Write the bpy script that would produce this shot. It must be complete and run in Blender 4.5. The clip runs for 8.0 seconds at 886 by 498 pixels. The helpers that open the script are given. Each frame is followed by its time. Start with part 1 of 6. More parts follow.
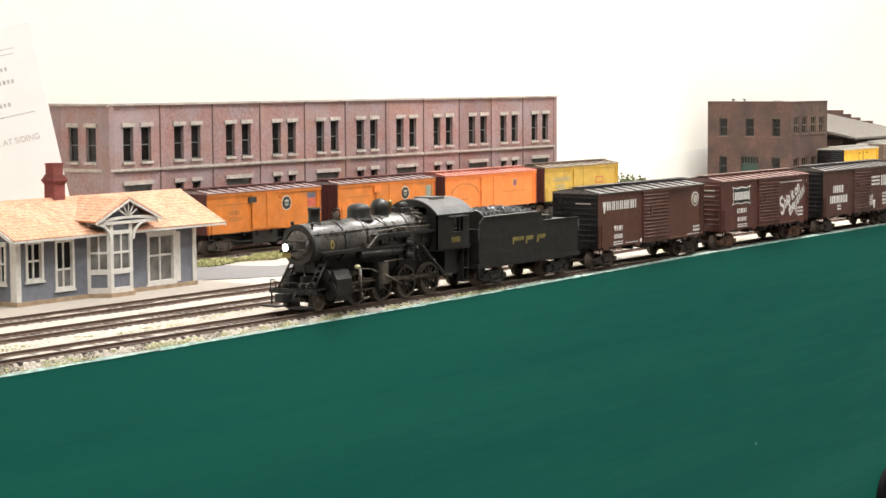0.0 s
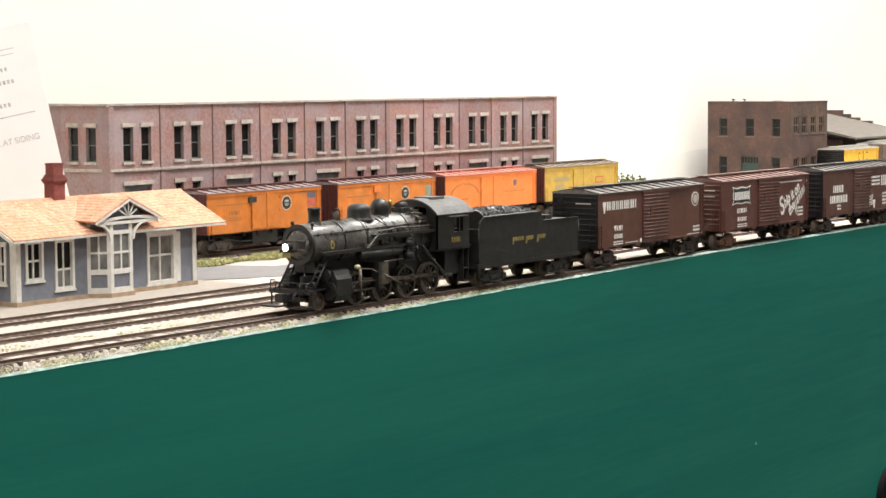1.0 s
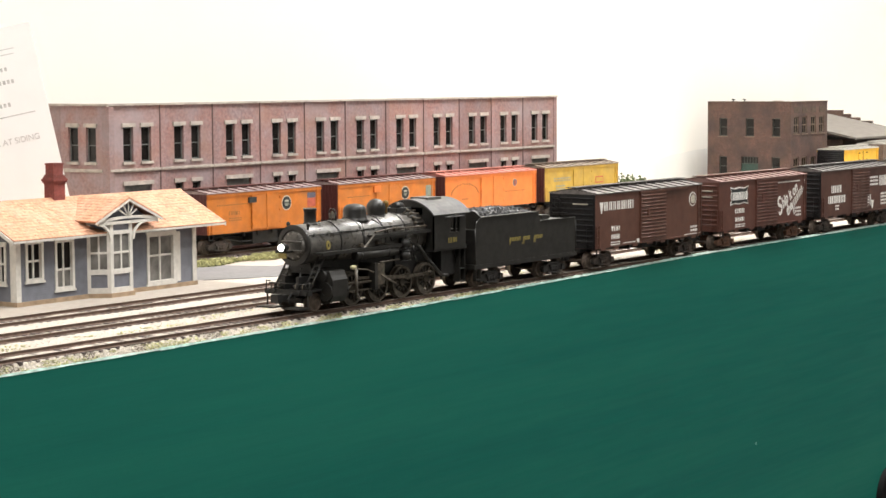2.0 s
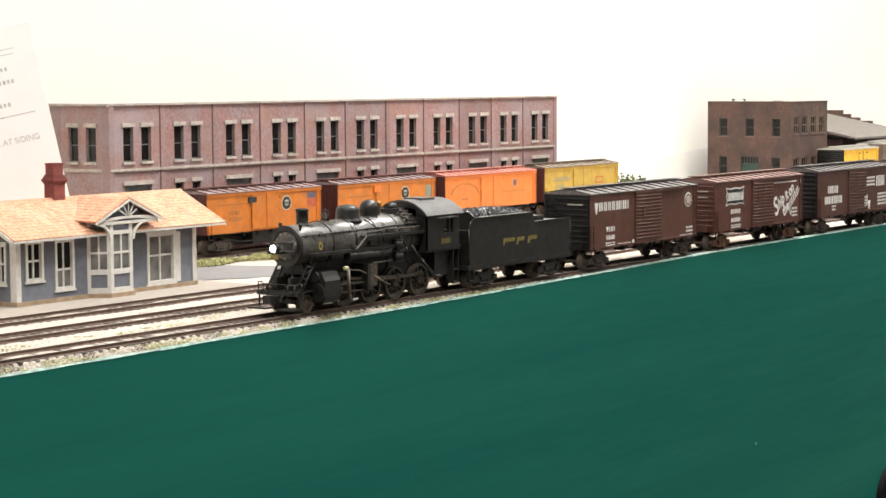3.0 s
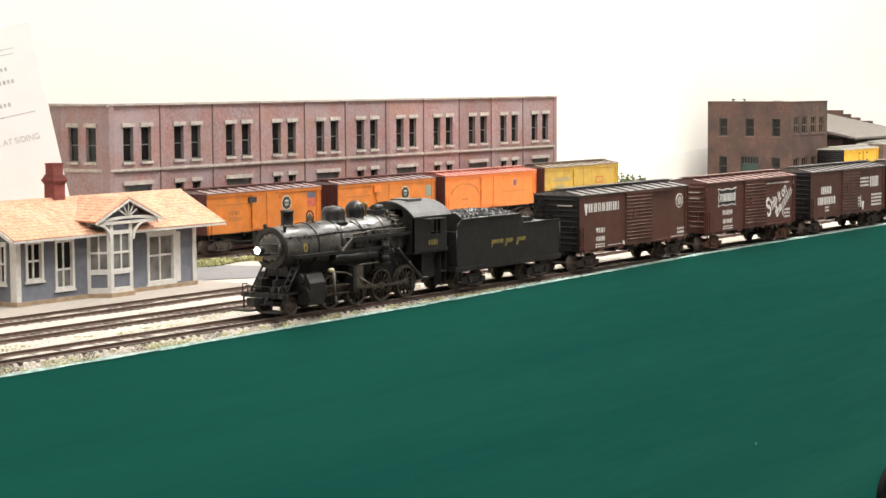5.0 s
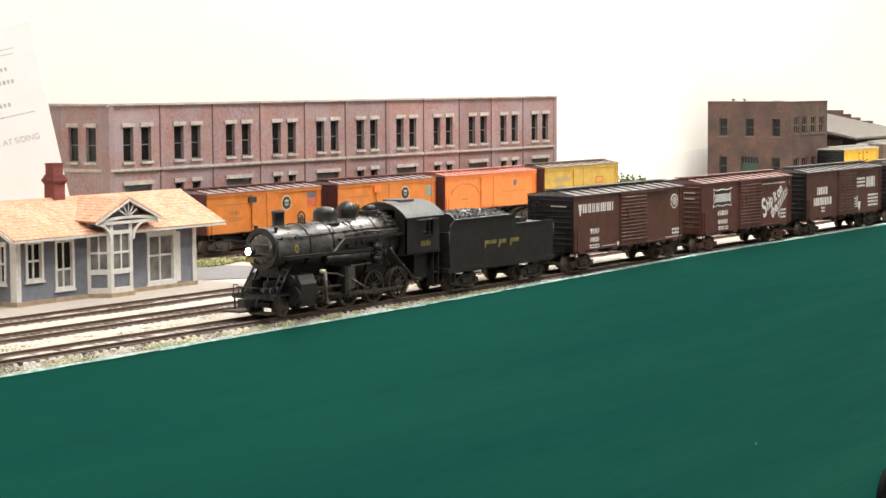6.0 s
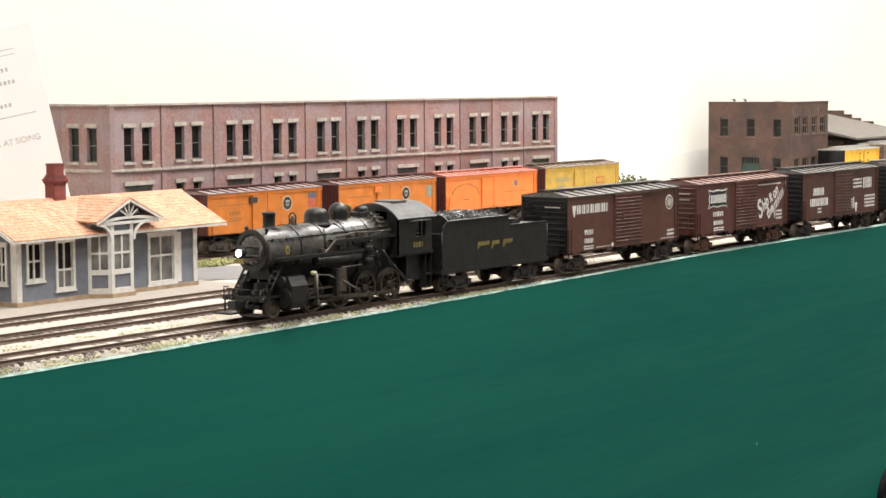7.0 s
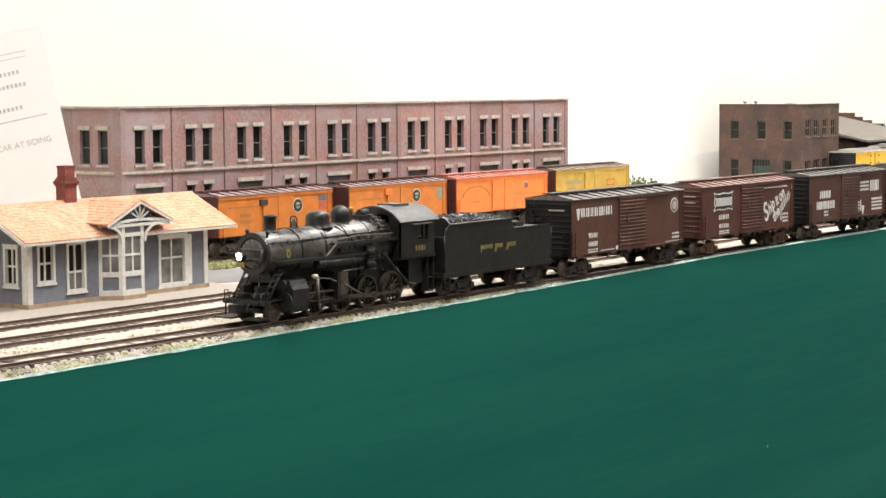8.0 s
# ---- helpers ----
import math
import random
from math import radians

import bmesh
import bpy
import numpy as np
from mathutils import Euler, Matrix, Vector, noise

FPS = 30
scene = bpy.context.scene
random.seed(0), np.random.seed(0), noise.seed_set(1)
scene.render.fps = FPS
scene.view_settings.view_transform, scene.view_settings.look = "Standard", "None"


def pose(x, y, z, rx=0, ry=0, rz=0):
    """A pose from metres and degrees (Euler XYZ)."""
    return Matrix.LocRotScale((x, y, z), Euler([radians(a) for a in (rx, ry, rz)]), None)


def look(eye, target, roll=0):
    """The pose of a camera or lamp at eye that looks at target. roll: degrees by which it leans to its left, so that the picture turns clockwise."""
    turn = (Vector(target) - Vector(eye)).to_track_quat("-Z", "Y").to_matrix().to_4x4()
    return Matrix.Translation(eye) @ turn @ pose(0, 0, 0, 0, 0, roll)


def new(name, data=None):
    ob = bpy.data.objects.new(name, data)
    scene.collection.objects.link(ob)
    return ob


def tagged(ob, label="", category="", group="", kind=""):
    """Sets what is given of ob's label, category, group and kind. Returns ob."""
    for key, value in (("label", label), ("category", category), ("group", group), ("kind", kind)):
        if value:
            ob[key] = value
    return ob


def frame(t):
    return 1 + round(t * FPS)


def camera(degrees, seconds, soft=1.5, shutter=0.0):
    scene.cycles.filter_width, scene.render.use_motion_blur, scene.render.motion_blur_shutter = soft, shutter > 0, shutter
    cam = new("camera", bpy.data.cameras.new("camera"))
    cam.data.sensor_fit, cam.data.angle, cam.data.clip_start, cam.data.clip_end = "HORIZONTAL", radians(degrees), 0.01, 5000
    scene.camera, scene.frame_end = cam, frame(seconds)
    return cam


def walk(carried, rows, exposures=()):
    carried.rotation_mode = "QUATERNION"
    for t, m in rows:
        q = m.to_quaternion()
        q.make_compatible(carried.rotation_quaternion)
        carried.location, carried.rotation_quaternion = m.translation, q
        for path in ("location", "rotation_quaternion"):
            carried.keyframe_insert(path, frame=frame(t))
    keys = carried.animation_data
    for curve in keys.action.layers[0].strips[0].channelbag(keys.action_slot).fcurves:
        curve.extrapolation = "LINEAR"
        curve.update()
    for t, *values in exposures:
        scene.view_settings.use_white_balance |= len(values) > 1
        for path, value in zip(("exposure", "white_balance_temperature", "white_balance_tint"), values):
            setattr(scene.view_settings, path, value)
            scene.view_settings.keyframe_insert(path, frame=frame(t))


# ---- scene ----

# ---- camera ----
EYE = (-1.06986, -0.67056, 0.12376)
YAW, PITCH, ROLL = 54.025, 5.019, -0.294
cam = camera(25.62, 8.0, soft=1.5)


def aim(yaw_off=0.0, pitch_off=0.0):
    a, p = radians(YAW + yaw_off), radians(PITCH + pitch_off)
    way = Vector((math.sin(a) * math.cos(p), math.cos(a) * math.cos(p), -math.sin(p)))
    return look(EYE, Vector(EYE) + way, ROLL)


# the tripod is nudged once near the end of the shot
NUDGES = [(0.0, 0, 0), (3.0, 0, 0), (5.0, 0, 0), (6.5, 0, 0), (6.7, 0, 0), (6.9, -0.020, -0.008), (7.2, -0.022, -0.014), (7.5, -0.033, -0.027),
          (7.6, -0.066, -0.035), (7.7, -0.19, -0.055), (7.8, -0.288, -0.070), (7.9, -0.321, -0.077), (8.0, -0.33, -0.080)]
walk(cam, [(t, aim(a, b)) for t, a, b in NUDGES])

# ---- light: a closed room lit by added overhead area lamps, none in view ----
world = bpy.data.worlds.new("dim_ambient_fill")
scene.world = world
world.use_nodes = True
world.node_tree.nodes["Background"].inputs[0].default_value = (1.0, 0.97, 0.92, 1)
world.node_tree.nodes["Background"].inputs[1].default_value = 0.05
scene.view_settings.exposure = 0.0


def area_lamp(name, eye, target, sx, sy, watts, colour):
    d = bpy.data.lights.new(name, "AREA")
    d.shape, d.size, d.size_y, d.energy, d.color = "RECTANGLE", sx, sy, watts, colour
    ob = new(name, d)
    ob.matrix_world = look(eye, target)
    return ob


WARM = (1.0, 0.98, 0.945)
# assumed overhead lamps, spread and powered to balance brightness; the last is front fill
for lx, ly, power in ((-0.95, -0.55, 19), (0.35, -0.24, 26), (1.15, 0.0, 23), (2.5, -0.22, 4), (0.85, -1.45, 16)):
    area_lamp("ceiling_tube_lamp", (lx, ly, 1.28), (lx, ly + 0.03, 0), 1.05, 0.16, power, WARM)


# ---- materials ----
def mat(name, base, rough=0.6, metal=0.0, var=0.12, scale=300.0, bump=0.0, bscale=None, stain=None, stain_amt=0.3, stain_scale=40.0,
        stretch=(1, 1, 1), per_object=0.0, per_island=0.0, emit=None, spec=0.5, rough_var=0.06):
    m = bpy.data.materials.new(name)
    m.use_nodes = True
    nt = m.node_tree
    n, l = nt.nodes, nt.links
    b = n["Principled BSDF"]
    b.inputs["Roughness"].default_value = rough
    b.inputs["Metallic"].default_value = metal
    b.inputs["Specular IOR Level"].default_value = spec
    tc = n.new("ShaderNodeTexCoord")
    mp = n.new("ShaderNodeMapping")
    mp.inputs["Scale"].default_value = stretch
    l.new(tc.outputs["Object"], mp.inputs[0])

    def noise_at(sc, detail=4):
        t = n.new("ShaderNodeTexNoise")
        t.inputs["Scale"].default_value, t.inputs["Detail"].default_value = sc, detail
        l.new(mp.outputs[0], t.inputs["Vector"])
        return t
    fine = noise_at(scale)
    lo = [max(0, c * (1 - 2 * var)) for c in base]
    hi = [min(1, c * (1 + 2 * var)) for c in base]
    r = n.new("ShaderNodeValToRGB")
    r.color_ramp.elements[0].position, r.color_ramp.elements[1].position = 0.3, 0.7
    r.color_ramp.elements[0].color, r.color_ramp.elements[1].color = (*lo, 1), (*hi, 1)
    l.new(fine.outputs["Fac"], r.inputs[0])
    worn = n.new("ShaderNodeMapRange")
    worn.inputs["From Min"].default_value, worn.inputs["From Max"].default_value = 0.3, 0.7
    worn.inputs["To Min"].default_value, worn.inputs["To Max"].default_value = max(0.05, rough - rough_var), min(1.0, rough + rough_var)
    l.new(noise_at(scale * 0.6, 6).outputs["Fac"], worn.inputs["Value"])
    l.new(worn.outputs[0], b.inputs["Roughness"])
    col = r.outputs[0]
    if stain:
        big = noise_at(stain_scale, 6)
        rr = n.new("ShaderNodeValToRGB")
        rr.color_ramp.elements[0].position, rr.color_ramp.elements[1].position = 0.42, 0.68
        rr.color_ramp.elements[0].color, rr.color_ramp.elements[1].color = (0, 0, 0, 1), (stain_amt,) * 3 + (1,)
        l.new(big.outputs["Fac"], rr.inputs[0])
        mx = n.new("ShaderNodeMixRGB")
        mx.inputs[2].default_value = (*stain, 1)
        l.new(rr.outputs[0], mx.inputs[0])
        l.new(col, mx.inputs[1])
        col = mx.outputs[0]
    if per_object or per_island:
        if per_object:
            src = n.new("ShaderNodeObjectInfo").outputs["Random"]
        else:
            src = n.new("ShaderNodeNewGeometry").outputs["Random Per Island"]
        amt = per_object or per_island
        mr = n.new("ShaderNodeMapRange")
        mr.inputs["To Min"].default_value, mr.inputs["To Max"].default_value = 1 - amt, 1 + amt
        l.new(src, mr.inputs["Value"])
        hs = n.new("ShaderNodeHueSaturation")
        l.new(mr.outputs[0], hs.inputs["Value"])
        l.new(col, hs.inputs["Color"])
        col = hs.outputs[0]
    l.new(col, b.inputs["Base Color"])
    if bump:
        t = noise_at(bscale or scale)
        bp = n.new("ShaderNodeBump")
        bp.inputs["Strength"].default_value, bp.inputs["Distance"].default_value = bump, 0.0006
        l.new(t.outputs["Fac"], bp.inputs["Height"])
        l.new(bp.outputs[0], b.inputs["Normal"])
    if emit:
        b.inputs["Emission Color"].default_value = (*emit[:3], 1)
        b.inputs["Emission Strength"].default_value = emit[3]
    return m


def brick_mat(name, c1, c2, mortar, blotch, blotch_amt=0.5, patch=((0.34, 0.195, 0.14), (0.33, 0.285, 0.30), 0.6)):
    m = mat(name, c1, rough=0.85)
    nt = m.node_tree
    n, l = nt.nodes, nt.links
    b = n["Principled BSDF"]
    tc = n.new("ShaderNodeTexCoord")
    sep, com = n.new("ShaderNodeSeparateXYZ"), n.new("ShaderNodeCombineXYZ")
    l.new(tc.outputs["Object"], sep.inputs[0])
    add = n.new("ShaderNodeMath")
    l.new(sep.outputs[0], add.inputs[0])
    l.new(sep.outputs[1], add.inputs[1])
    l.new(add.outputs[0], com.inputs[0])
    l.new(sep.outputs[2], com.inputs[1])
    bk = n.new("ShaderNodeTexBrick")
    bk.inputs["Color1"].default_value, bk.inputs["Color2"].default_value, bk.inputs["Mortar"].default_value = (*c1, 1), (*c2, 1), (*mortar, 1)
    bk.inputs["Scale"].default_value = 1.0
    bk.inputs["Brick Width"].default_value, bk.inputs["Row Height"].default_value, bk.inputs["Mortar Size"].default_value = 0.0026, 0.0009, 0.00012
    l.new(com.outputs[0], bk.inputs["Vector"])
    t = n.new("ShaderNodeTexNoise")
    t.inputs["Scale"].default_value, t.inputs["Detail"].default_value = 55, 5
    l.new(tc.outputs["Object"], t.inputs["Vector"])
    r = n.new("ShaderNodeValToRGB")
    r.color_ramp.elements[0].position, r.color_ramp.elements[1].position = 0.4, 0.65
    r.color_ramp.elements[0].color, r.color_ramp.elements[1].color = (0, 0, 0, 1), (blotch_amt,) * 3 + (1,)
    l.new(t.outputs["Fac"], r.inputs[0])
    mx = n.new("ShaderNodeMixRGB")
    mx.inputs[2].default_value = (*blotch, 1)
    l.new(r.outputs[0], mx.inputs[0])
    l.new(bk.outputs["Color"], mx.inputs[1])
    t2 = n.new("ShaderNodeTexNoise")
    t2.inputs["Scale"].default_value, t2.inputs["Detail"].default_value = 420, 3
    l.new(tc.outputs["Object"], t2.inputs["Vector"])
    r2 = n.new("ShaderNodeValToRGB")
    r2.color_ramp.elements[0].position, r2.color_ramp.elements[1].position = 0.35, 0.68
    r2.color_ramp.elements[0].color, r2.color_ramp.elements[1].color = (0.84, 0.82, 0.83, 1), (1.16, 1.15, 1.18, 1)
    l.new(t2.outputs["Fac"], r2.inputs[0])
    mul = n.new("ShaderNodeMixRGB")
    mul.blend_type = "MULTIPLY"
    mul.inputs[0].default_value = 1.0
    l.new(mx.outputs[0], mul.inputs[1])
    l.new(r2.outputs[0], mul.inputs[2])
    mx = mul
    for seed, scale_p, tint, lo_p, amt in ((3.1, 38, patch[0], 0.52, patch[2]), (8.7, 26, patch[1], 0.5, patch[2])):
        t3 = n.new("ShaderNodeTexNoise")
        t3.noise_dimensions = "4D"
        t3.inputs["W"].default_value, t3.inputs["Scale"].default_value, t3.inputs["Detail"].default_value = seed, scale_p, 5
        l.new(tc.outputs["Object"], t3.inputs["Vector"])
        r3 = n.new("ShaderNodeValToRGB")
        r3.color_ramp.elements[0].position, r3.color_ramp.elements[1].position = lo_p, lo_p + 0.2
        r3.color_ramp.elements[0].color, r3.color_ramp.elements[1].color = (0, 0, 0, 1), (amt,) * 3 + (1,)
        l.new(t3.outputs["Fac"], r3.inputs[0])
        mp = n.new("ShaderNodeMixRGB")
        mp.inputs[2].default_value = (*tint, 1)
        l.new(r3.outputs[0], mp.inputs[0])
        l.new(mx.outputs[0], mp.inputs[1])
        mx = mp
    hs = n.new("ShaderNodeHueSaturation")
    mr = n.new("ShaderNodeMapRange")
    mr.inputs["To Min"].default_value, mr.inputs["To Max"].default_value = 0.84, 1.12
    l.new(n.new("ShaderNodeObjectInfo").outputs["Random"], mr.inputs["Value"])
    l.new(mr.outputs[0], hs.inputs["Value"])
    l.new(mx.outputs[0], hs.inputs["Color"])
    l.new(hs.outputs[0], b.inputs["Base Color"])
    bp = n.new("ShaderNodeBump")
    bp.inputs["Strength"].default_value, bp.inputs["Distance"].default_value = 0.4, 0.0002
    l.new(bk.outputs["Fac"], bp.inputs["Height"])
    bp.invert = True
    l.new(bp.outputs[0], b.inputs["Normal"])
    return m


M_GREEN = mat("green_fascia_paint", (0.004, 0.124, 0.096), 0.6, spec=0.2, var=0.03, scale=60, stretch=(0.35, 1, 6), bump=0.10, bscale=160, stain=(0.012, 0.165, 0.116), stain_amt=0.6, stain_scale=4)
M_EDGE = mat("pale_green_board_edge", (0.30, 0.47, 0.42), 0.85, var=0.25, scale=220, bump=0.4, stain=(0.52, 0.53, 0.47), stain_amt=0.45, stain_scale=9)
M_BACK = mat("white_backdrop_paint", (0.84, 0.81, 0.748), 0.8, var=0.012, scale=6, bump=0.05, stain=(0.80, 0.765, 0.685), stain_amt=0.5, stain_scale=2.2)
M_HILL = mat("faint_painted_hill", (0.73, 0.72, 0.675), 0.85, var=0.05, scale=12)
M_GROUND = mat("pale_limestone_ground", (0.53, 0.475, 0.42), 0.9, var=0.12, scale=900, bump=0.8, bscale=900, stain=(0.50, 0.42, 0.35), stain_amt=0.4, stain_scale=18)
M_PLAT = mat("pale_tan_platform", (0.37, 0.325, 0.28), 0.85, var=0.05, scale=250, bump=0.2, stain=(0.31, 0.265, 0.225), stain_amt=0.4, stain_scale=25)
M_ROAD = mat("grey_road", (0.215, 0.205, 0.207), 0.85, var=0.06, scale=300, bump=0.2, stain=(0.28, 0.265, 0.265), stain_amt=0.5, stain_scale=30)
M_STONE = mat("ballast_stone", (0.52, 0.47, 0.405), 0.9, var=0.15, scale=700, per_island=0.14)
M_MOSS = mat("moss_clumps", (0.46, 0.45, 0.23), 0.95, var=0.2, scale=700, per_island=0.35)
# ballast colour lightened to offset the weaker light on the sloping shoulder
M_SHOULDER = mat("lightened_shoulder_stone", (0.66, 0.61, 0.52), 0.9, var=0.15, scale=700, per_island=0.16)
M_GRASS = mat("green_scenic_foam", (0.34, 0.33, 0.15), 0.95, var=0.25, scale=600, per_island=0.4)
# dirt colour that also paints the shadow beside the train
M_DIRT_SHADE = mat("dark_brown_dirt_shade", (0.16, 0.13, 0.10), 0.95, var=0.2, scale=700, per_island=0.35)
M_TIE = mat("weathered_brown_tie", (0.12, 0.092, 0.085), 0.85, var=0.25, scale=900, per_object=0.3)
M_RAIL = mat("rusty_brown_rail", (0.12, 0.075, 0.055), 0.6, var=0.15, scale=500)
M_RAILTOP = mat("worn_bright_railhead", (0.55, 0.50, 0.45), 0.35, metal=0.8, var=0.1, scale=300)
M_FLOOR = mat("dark_room_floor", (0.14, 0.12, 0.10), 0.7)
M_WALLS = mat("grey_room_wall", (0.42, 0.41, 0.39), 0.85)
M_CEIL = mat("white_ceiling", (0.78, 0.77, 0.74), 0.9)
M_BRICK = brick_mat("weathered_red_brick", (0.33, 0.165, 0.140), (0.275, 0.145, 0.130), (0.33, 0.24, 0.22), (0.30, 0.235, 0.235), 0.75)
M_BRICK2 = brick_mat("brown_brick", (0.125, 0.061, 0.044), (0.092, 0.049, 0.039), (0.145, 0.105, 0.082), (0.065, 0.042, 0.036), 0.75, ((0.118, 0.072, 0.046), (0.040, 0.030, 0.030), 0.75))
M_PILASTER = brick_mat("pilaster_brick", (0.34, 0.170, 0.145), (0.28, 0.150, 0.135), (0.35, 0.28, 0.265), (0.30, 0.21, 0.208), 0.6)
M_JOINT = mat("dark_joint", (0.125, 0.078, 0.072), 0.9)
M_CONC = mat("weathered_concrete_trim", (0.46, 0.41, 0.36), 0.85, var=0.12, scale=250, stain=(0.33, 0.28, 0.25), stain_amt=0.5, stain_scale=90)
M_WFRAME = mat("grey_green_window_frame", (0.15, 0.155, 0.145), 0.6)
M_DKGLASS = mat("dark_window_glass", (0.014, 0.012, 0.011), 0.15, spec=0.25, var=0.3, scale=60)
M_GREENDOOR = mat("dark_green_door_paint", (0.018, 0.050, 0.038), 0.5)
M_TAR = mat("dark_tar_roof", (0.09, 0.08, 0.075), 0.9, bump=0.3)
M_RUBBER = mat("black_rubber", (0.006, 0.006, 0.006), 0.7, spec=0.15)
M_BLACK = mat("matt_black", (0.014, 0.013, 0.0125), 0.55, var=0.3, scale=400)


# ---- mesh helpers ----
def box(bm, x0, x1, y0, y1, z0, z1):
    vs = [bm.verts.new(p) for p in ((x0, y0, z0), (x1, y0, z0), (x1, y1, z0), (x0, y1, z0), (x0, y0, z1), (x1, y0, z1), (x1, y1, z1), (x0, y1, z1))]
    for f in ((3, 2, 1, 0), (4, 5, 6, 7), (0, 1, 5, 4), (1, 2, 6, 5), (2, 3, 7, 6), (3, 0, 4, 7)):
        bm.faces.new([vs[i] for i in f])
    return vs


def B(*dims, bevel=0.0):
    bm = bmesh.new()
    box(bm, *dims)
    if bevel:
        bmesh.ops.bevel(bm, geom=bm.edges[:], offset=bevel, segments=2, affect="EDGES")
    return bm


def boxes(*lists):
    bm = bmesh.new()
    for d in lists:
        box(bm, *d)
    return bm


def tube(bm, p0, p1, r0, r1=None, n=14, caps=True):
    p0, p1 = Vector(p0), Vector(p1)
    r1 = r0 if r1 is None else r1
    q = (p1 - p0).to_track_quat("Z", "Y")
    rings = []
    for p, r in ((p0, r0), (p1, r1)):
        rings.append([bm.verts.new(p + q @ Vector((r * math.cos(2 * math.pi * i / n), r * math.sin(2 * math.pi * i / n), 0))) for i in range(n)])
    for i in range(n):
        f = bm.faces.new((rings[0][i], rings[0][(i + 1) % n], rings[1][(i + 1) % n], rings[1][i]))
        f.smooth = True
    if caps:
        bm.faces.new(rings[0][::-1])
        bm.faces.new(rings[1])


def lathe(bm, base, axis, profile, n=28):
    """profile: (distance along the axis, radius) pairs; closed at both ends."""
    base, q = Vector(base), Vector(axis).to_track_quat("Z", "Y")
    rings = []
    for d, r in profile:
        rings.append([bm.verts.new(base + q @ Vector((max(r, 1e-5) * math.cos(2 * math.pi * i / n), max(r, 1e-5) * math.sin(2 * math.pi * i / n), d))) for i in range(n)])
    for a, b in zip(rings, rings[1:]):
        for i in range(n):
            bm.faces.new((a[i], a[(i + 1) % n], b[(i + 1) % n], b[i])).smooth = True
    bm.faces.new(rings[0][::-1])
    bm.faces.new(rings[-1])


def prism(bm, pts, axis, a, b):
    """Extrudes a polygon of (u, v) along an axis: x -> (y, z), y -> (x, z), z -> (x, y)."""
    def at(u, v, w):
        return {"x": (w, u, v), "y": (u, w, v), "z": (u, v, w)}[axis]
    lo = [bm.verts.new(at(u, v, a)) for u, v in pts]
    hi = [bm.verts.new(at(u, v, b)) for u, v in pts]
    bm.faces.new(lo)
    bm.faces.new(hi[::-1])
    k = len(pts)
    for i in range(k):
        bm.faces.new((lo[i], hi[i], hi[(i + 1) % k], lo[(i + 1) % k]))


def P(pts, axis, a, b):
    bm = bmesh.new()
    prism(bm, pts, axis, a, b)
    return bm


def wire(bm, pts, r, n=6):
    for p, q in zip(pts, pts[1:]):
        tube(bm, p, q, r, n=n)


def ring(bm, c, axis, r, t, w, n=24):
    """A flat ring (rim) of outer radius r, radial thickness t and width w."""
    lathe_pts = [(-w / 2, r - t), (-w / 2, r), (w / 2, r), (w / 2, r - t), (-w / 2, r - t)]
    base, q = Vector(c), Vector(axis).to_track_quat("Z", "Y")
    rings = [[bm.verts.new(base + q @ Vector((rr * math.cos(2 * math.pi * i / n), rr * math.sin(2 * math.pi * i / n), d))) for i in range(n)] for d, rr in lathe_pts[:-1]]
    for k in range(4):
        a, b = rings[k], rings[(k + 1) % 4]
        for i in range(n):
            bm.faces.new((a[i], a[(i + 1) % n], b[(i + 1) % n], b[i]))


def mesh_of(name, bm, material):
    bmesh.ops.recalc_face_normals(bm, faces=bm.faces[:])
    me = bpy.data.meshes.new(name)
    bm.to_mesh(me)
    bm.free()
    me.materials.append(material)
    return me


def part(name, bm, material, parent, label=""):
    ob = new(name, mesh_of(name, bm, material))
    ob.parent = parent
    if label:
        tagged(ob, label)
    return ob


def share(name, me, parent, m):
    ob = new(name, me)
    ob.parent = parent
    ob.matrix_local = m
    return ob


def thing(name, label, category, group="", kind="", m=None, bm=None, material=None):
    ob = new(name, mesh_of(name, bm, material) if bm else None)
    if m is not None:
        ob.matrix_world = m
    return tagged(ob, label, category, group, kind)


def holes_wall(bm, axis, u0, u1, z0, z1, w0, w1, holes):
    """A wall from u0 to u1 (along axis x or y) with rectangular openings (u0, u1, z0, z1), w0 to w1 thick, as one closed shell."""
    us = sorted({u0, u1, *[h[0] for h in holes], *[h[1] for h in holes]})
    zs = sorted({z0, z1, *[h[2] for h in holes], *[h[3] for h in holes]})
    seen = {}

    def vert(u, z, w):
        k = (u, z, w)
        if k not in seen:
            seen[k] = bm.verts.new((u, w, z) if axis == "x" else (w, u, z))
        return seen[k]

    def solid(i, j):
        if not (0 <= i < len(us) - 1 and 0 <= j < len(zs) - 1):
            return False
        m, k = (us[i] + us[i + 1]) / 2, (zs[j] + zs[j + 1]) / 2
        return not any(h[0] < m < h[1] and h[2] < k < h[3] for h in holes)
    for i in range(len(us) - 1):
        for j in range(len(zs) - 1):
            if not solid(i, j):
                continue
            a, b, c, d = us[i], us[i + 1], zs[j], zs[j + 1]
            for w in (w0, w1):
                bm.faces.new((vert(a, c, w), vert(b, c, w), vert(b, d, w), vert(a, d, w)))
            for (di, dj), (p, q) in (((-1, 0), ((a, c), (a, d))), ((1, 0), ((b, c), (b, d))), ((0, -1), ((a, c), (b, c))), ((0, 1), ((a, d), (b, d)))):
                if not solid(i + di, j + dj):
                    bm.faces.new((vert(*p, w0), vert(*q, w0), vert(*q, w1), vert(*p, w1)))


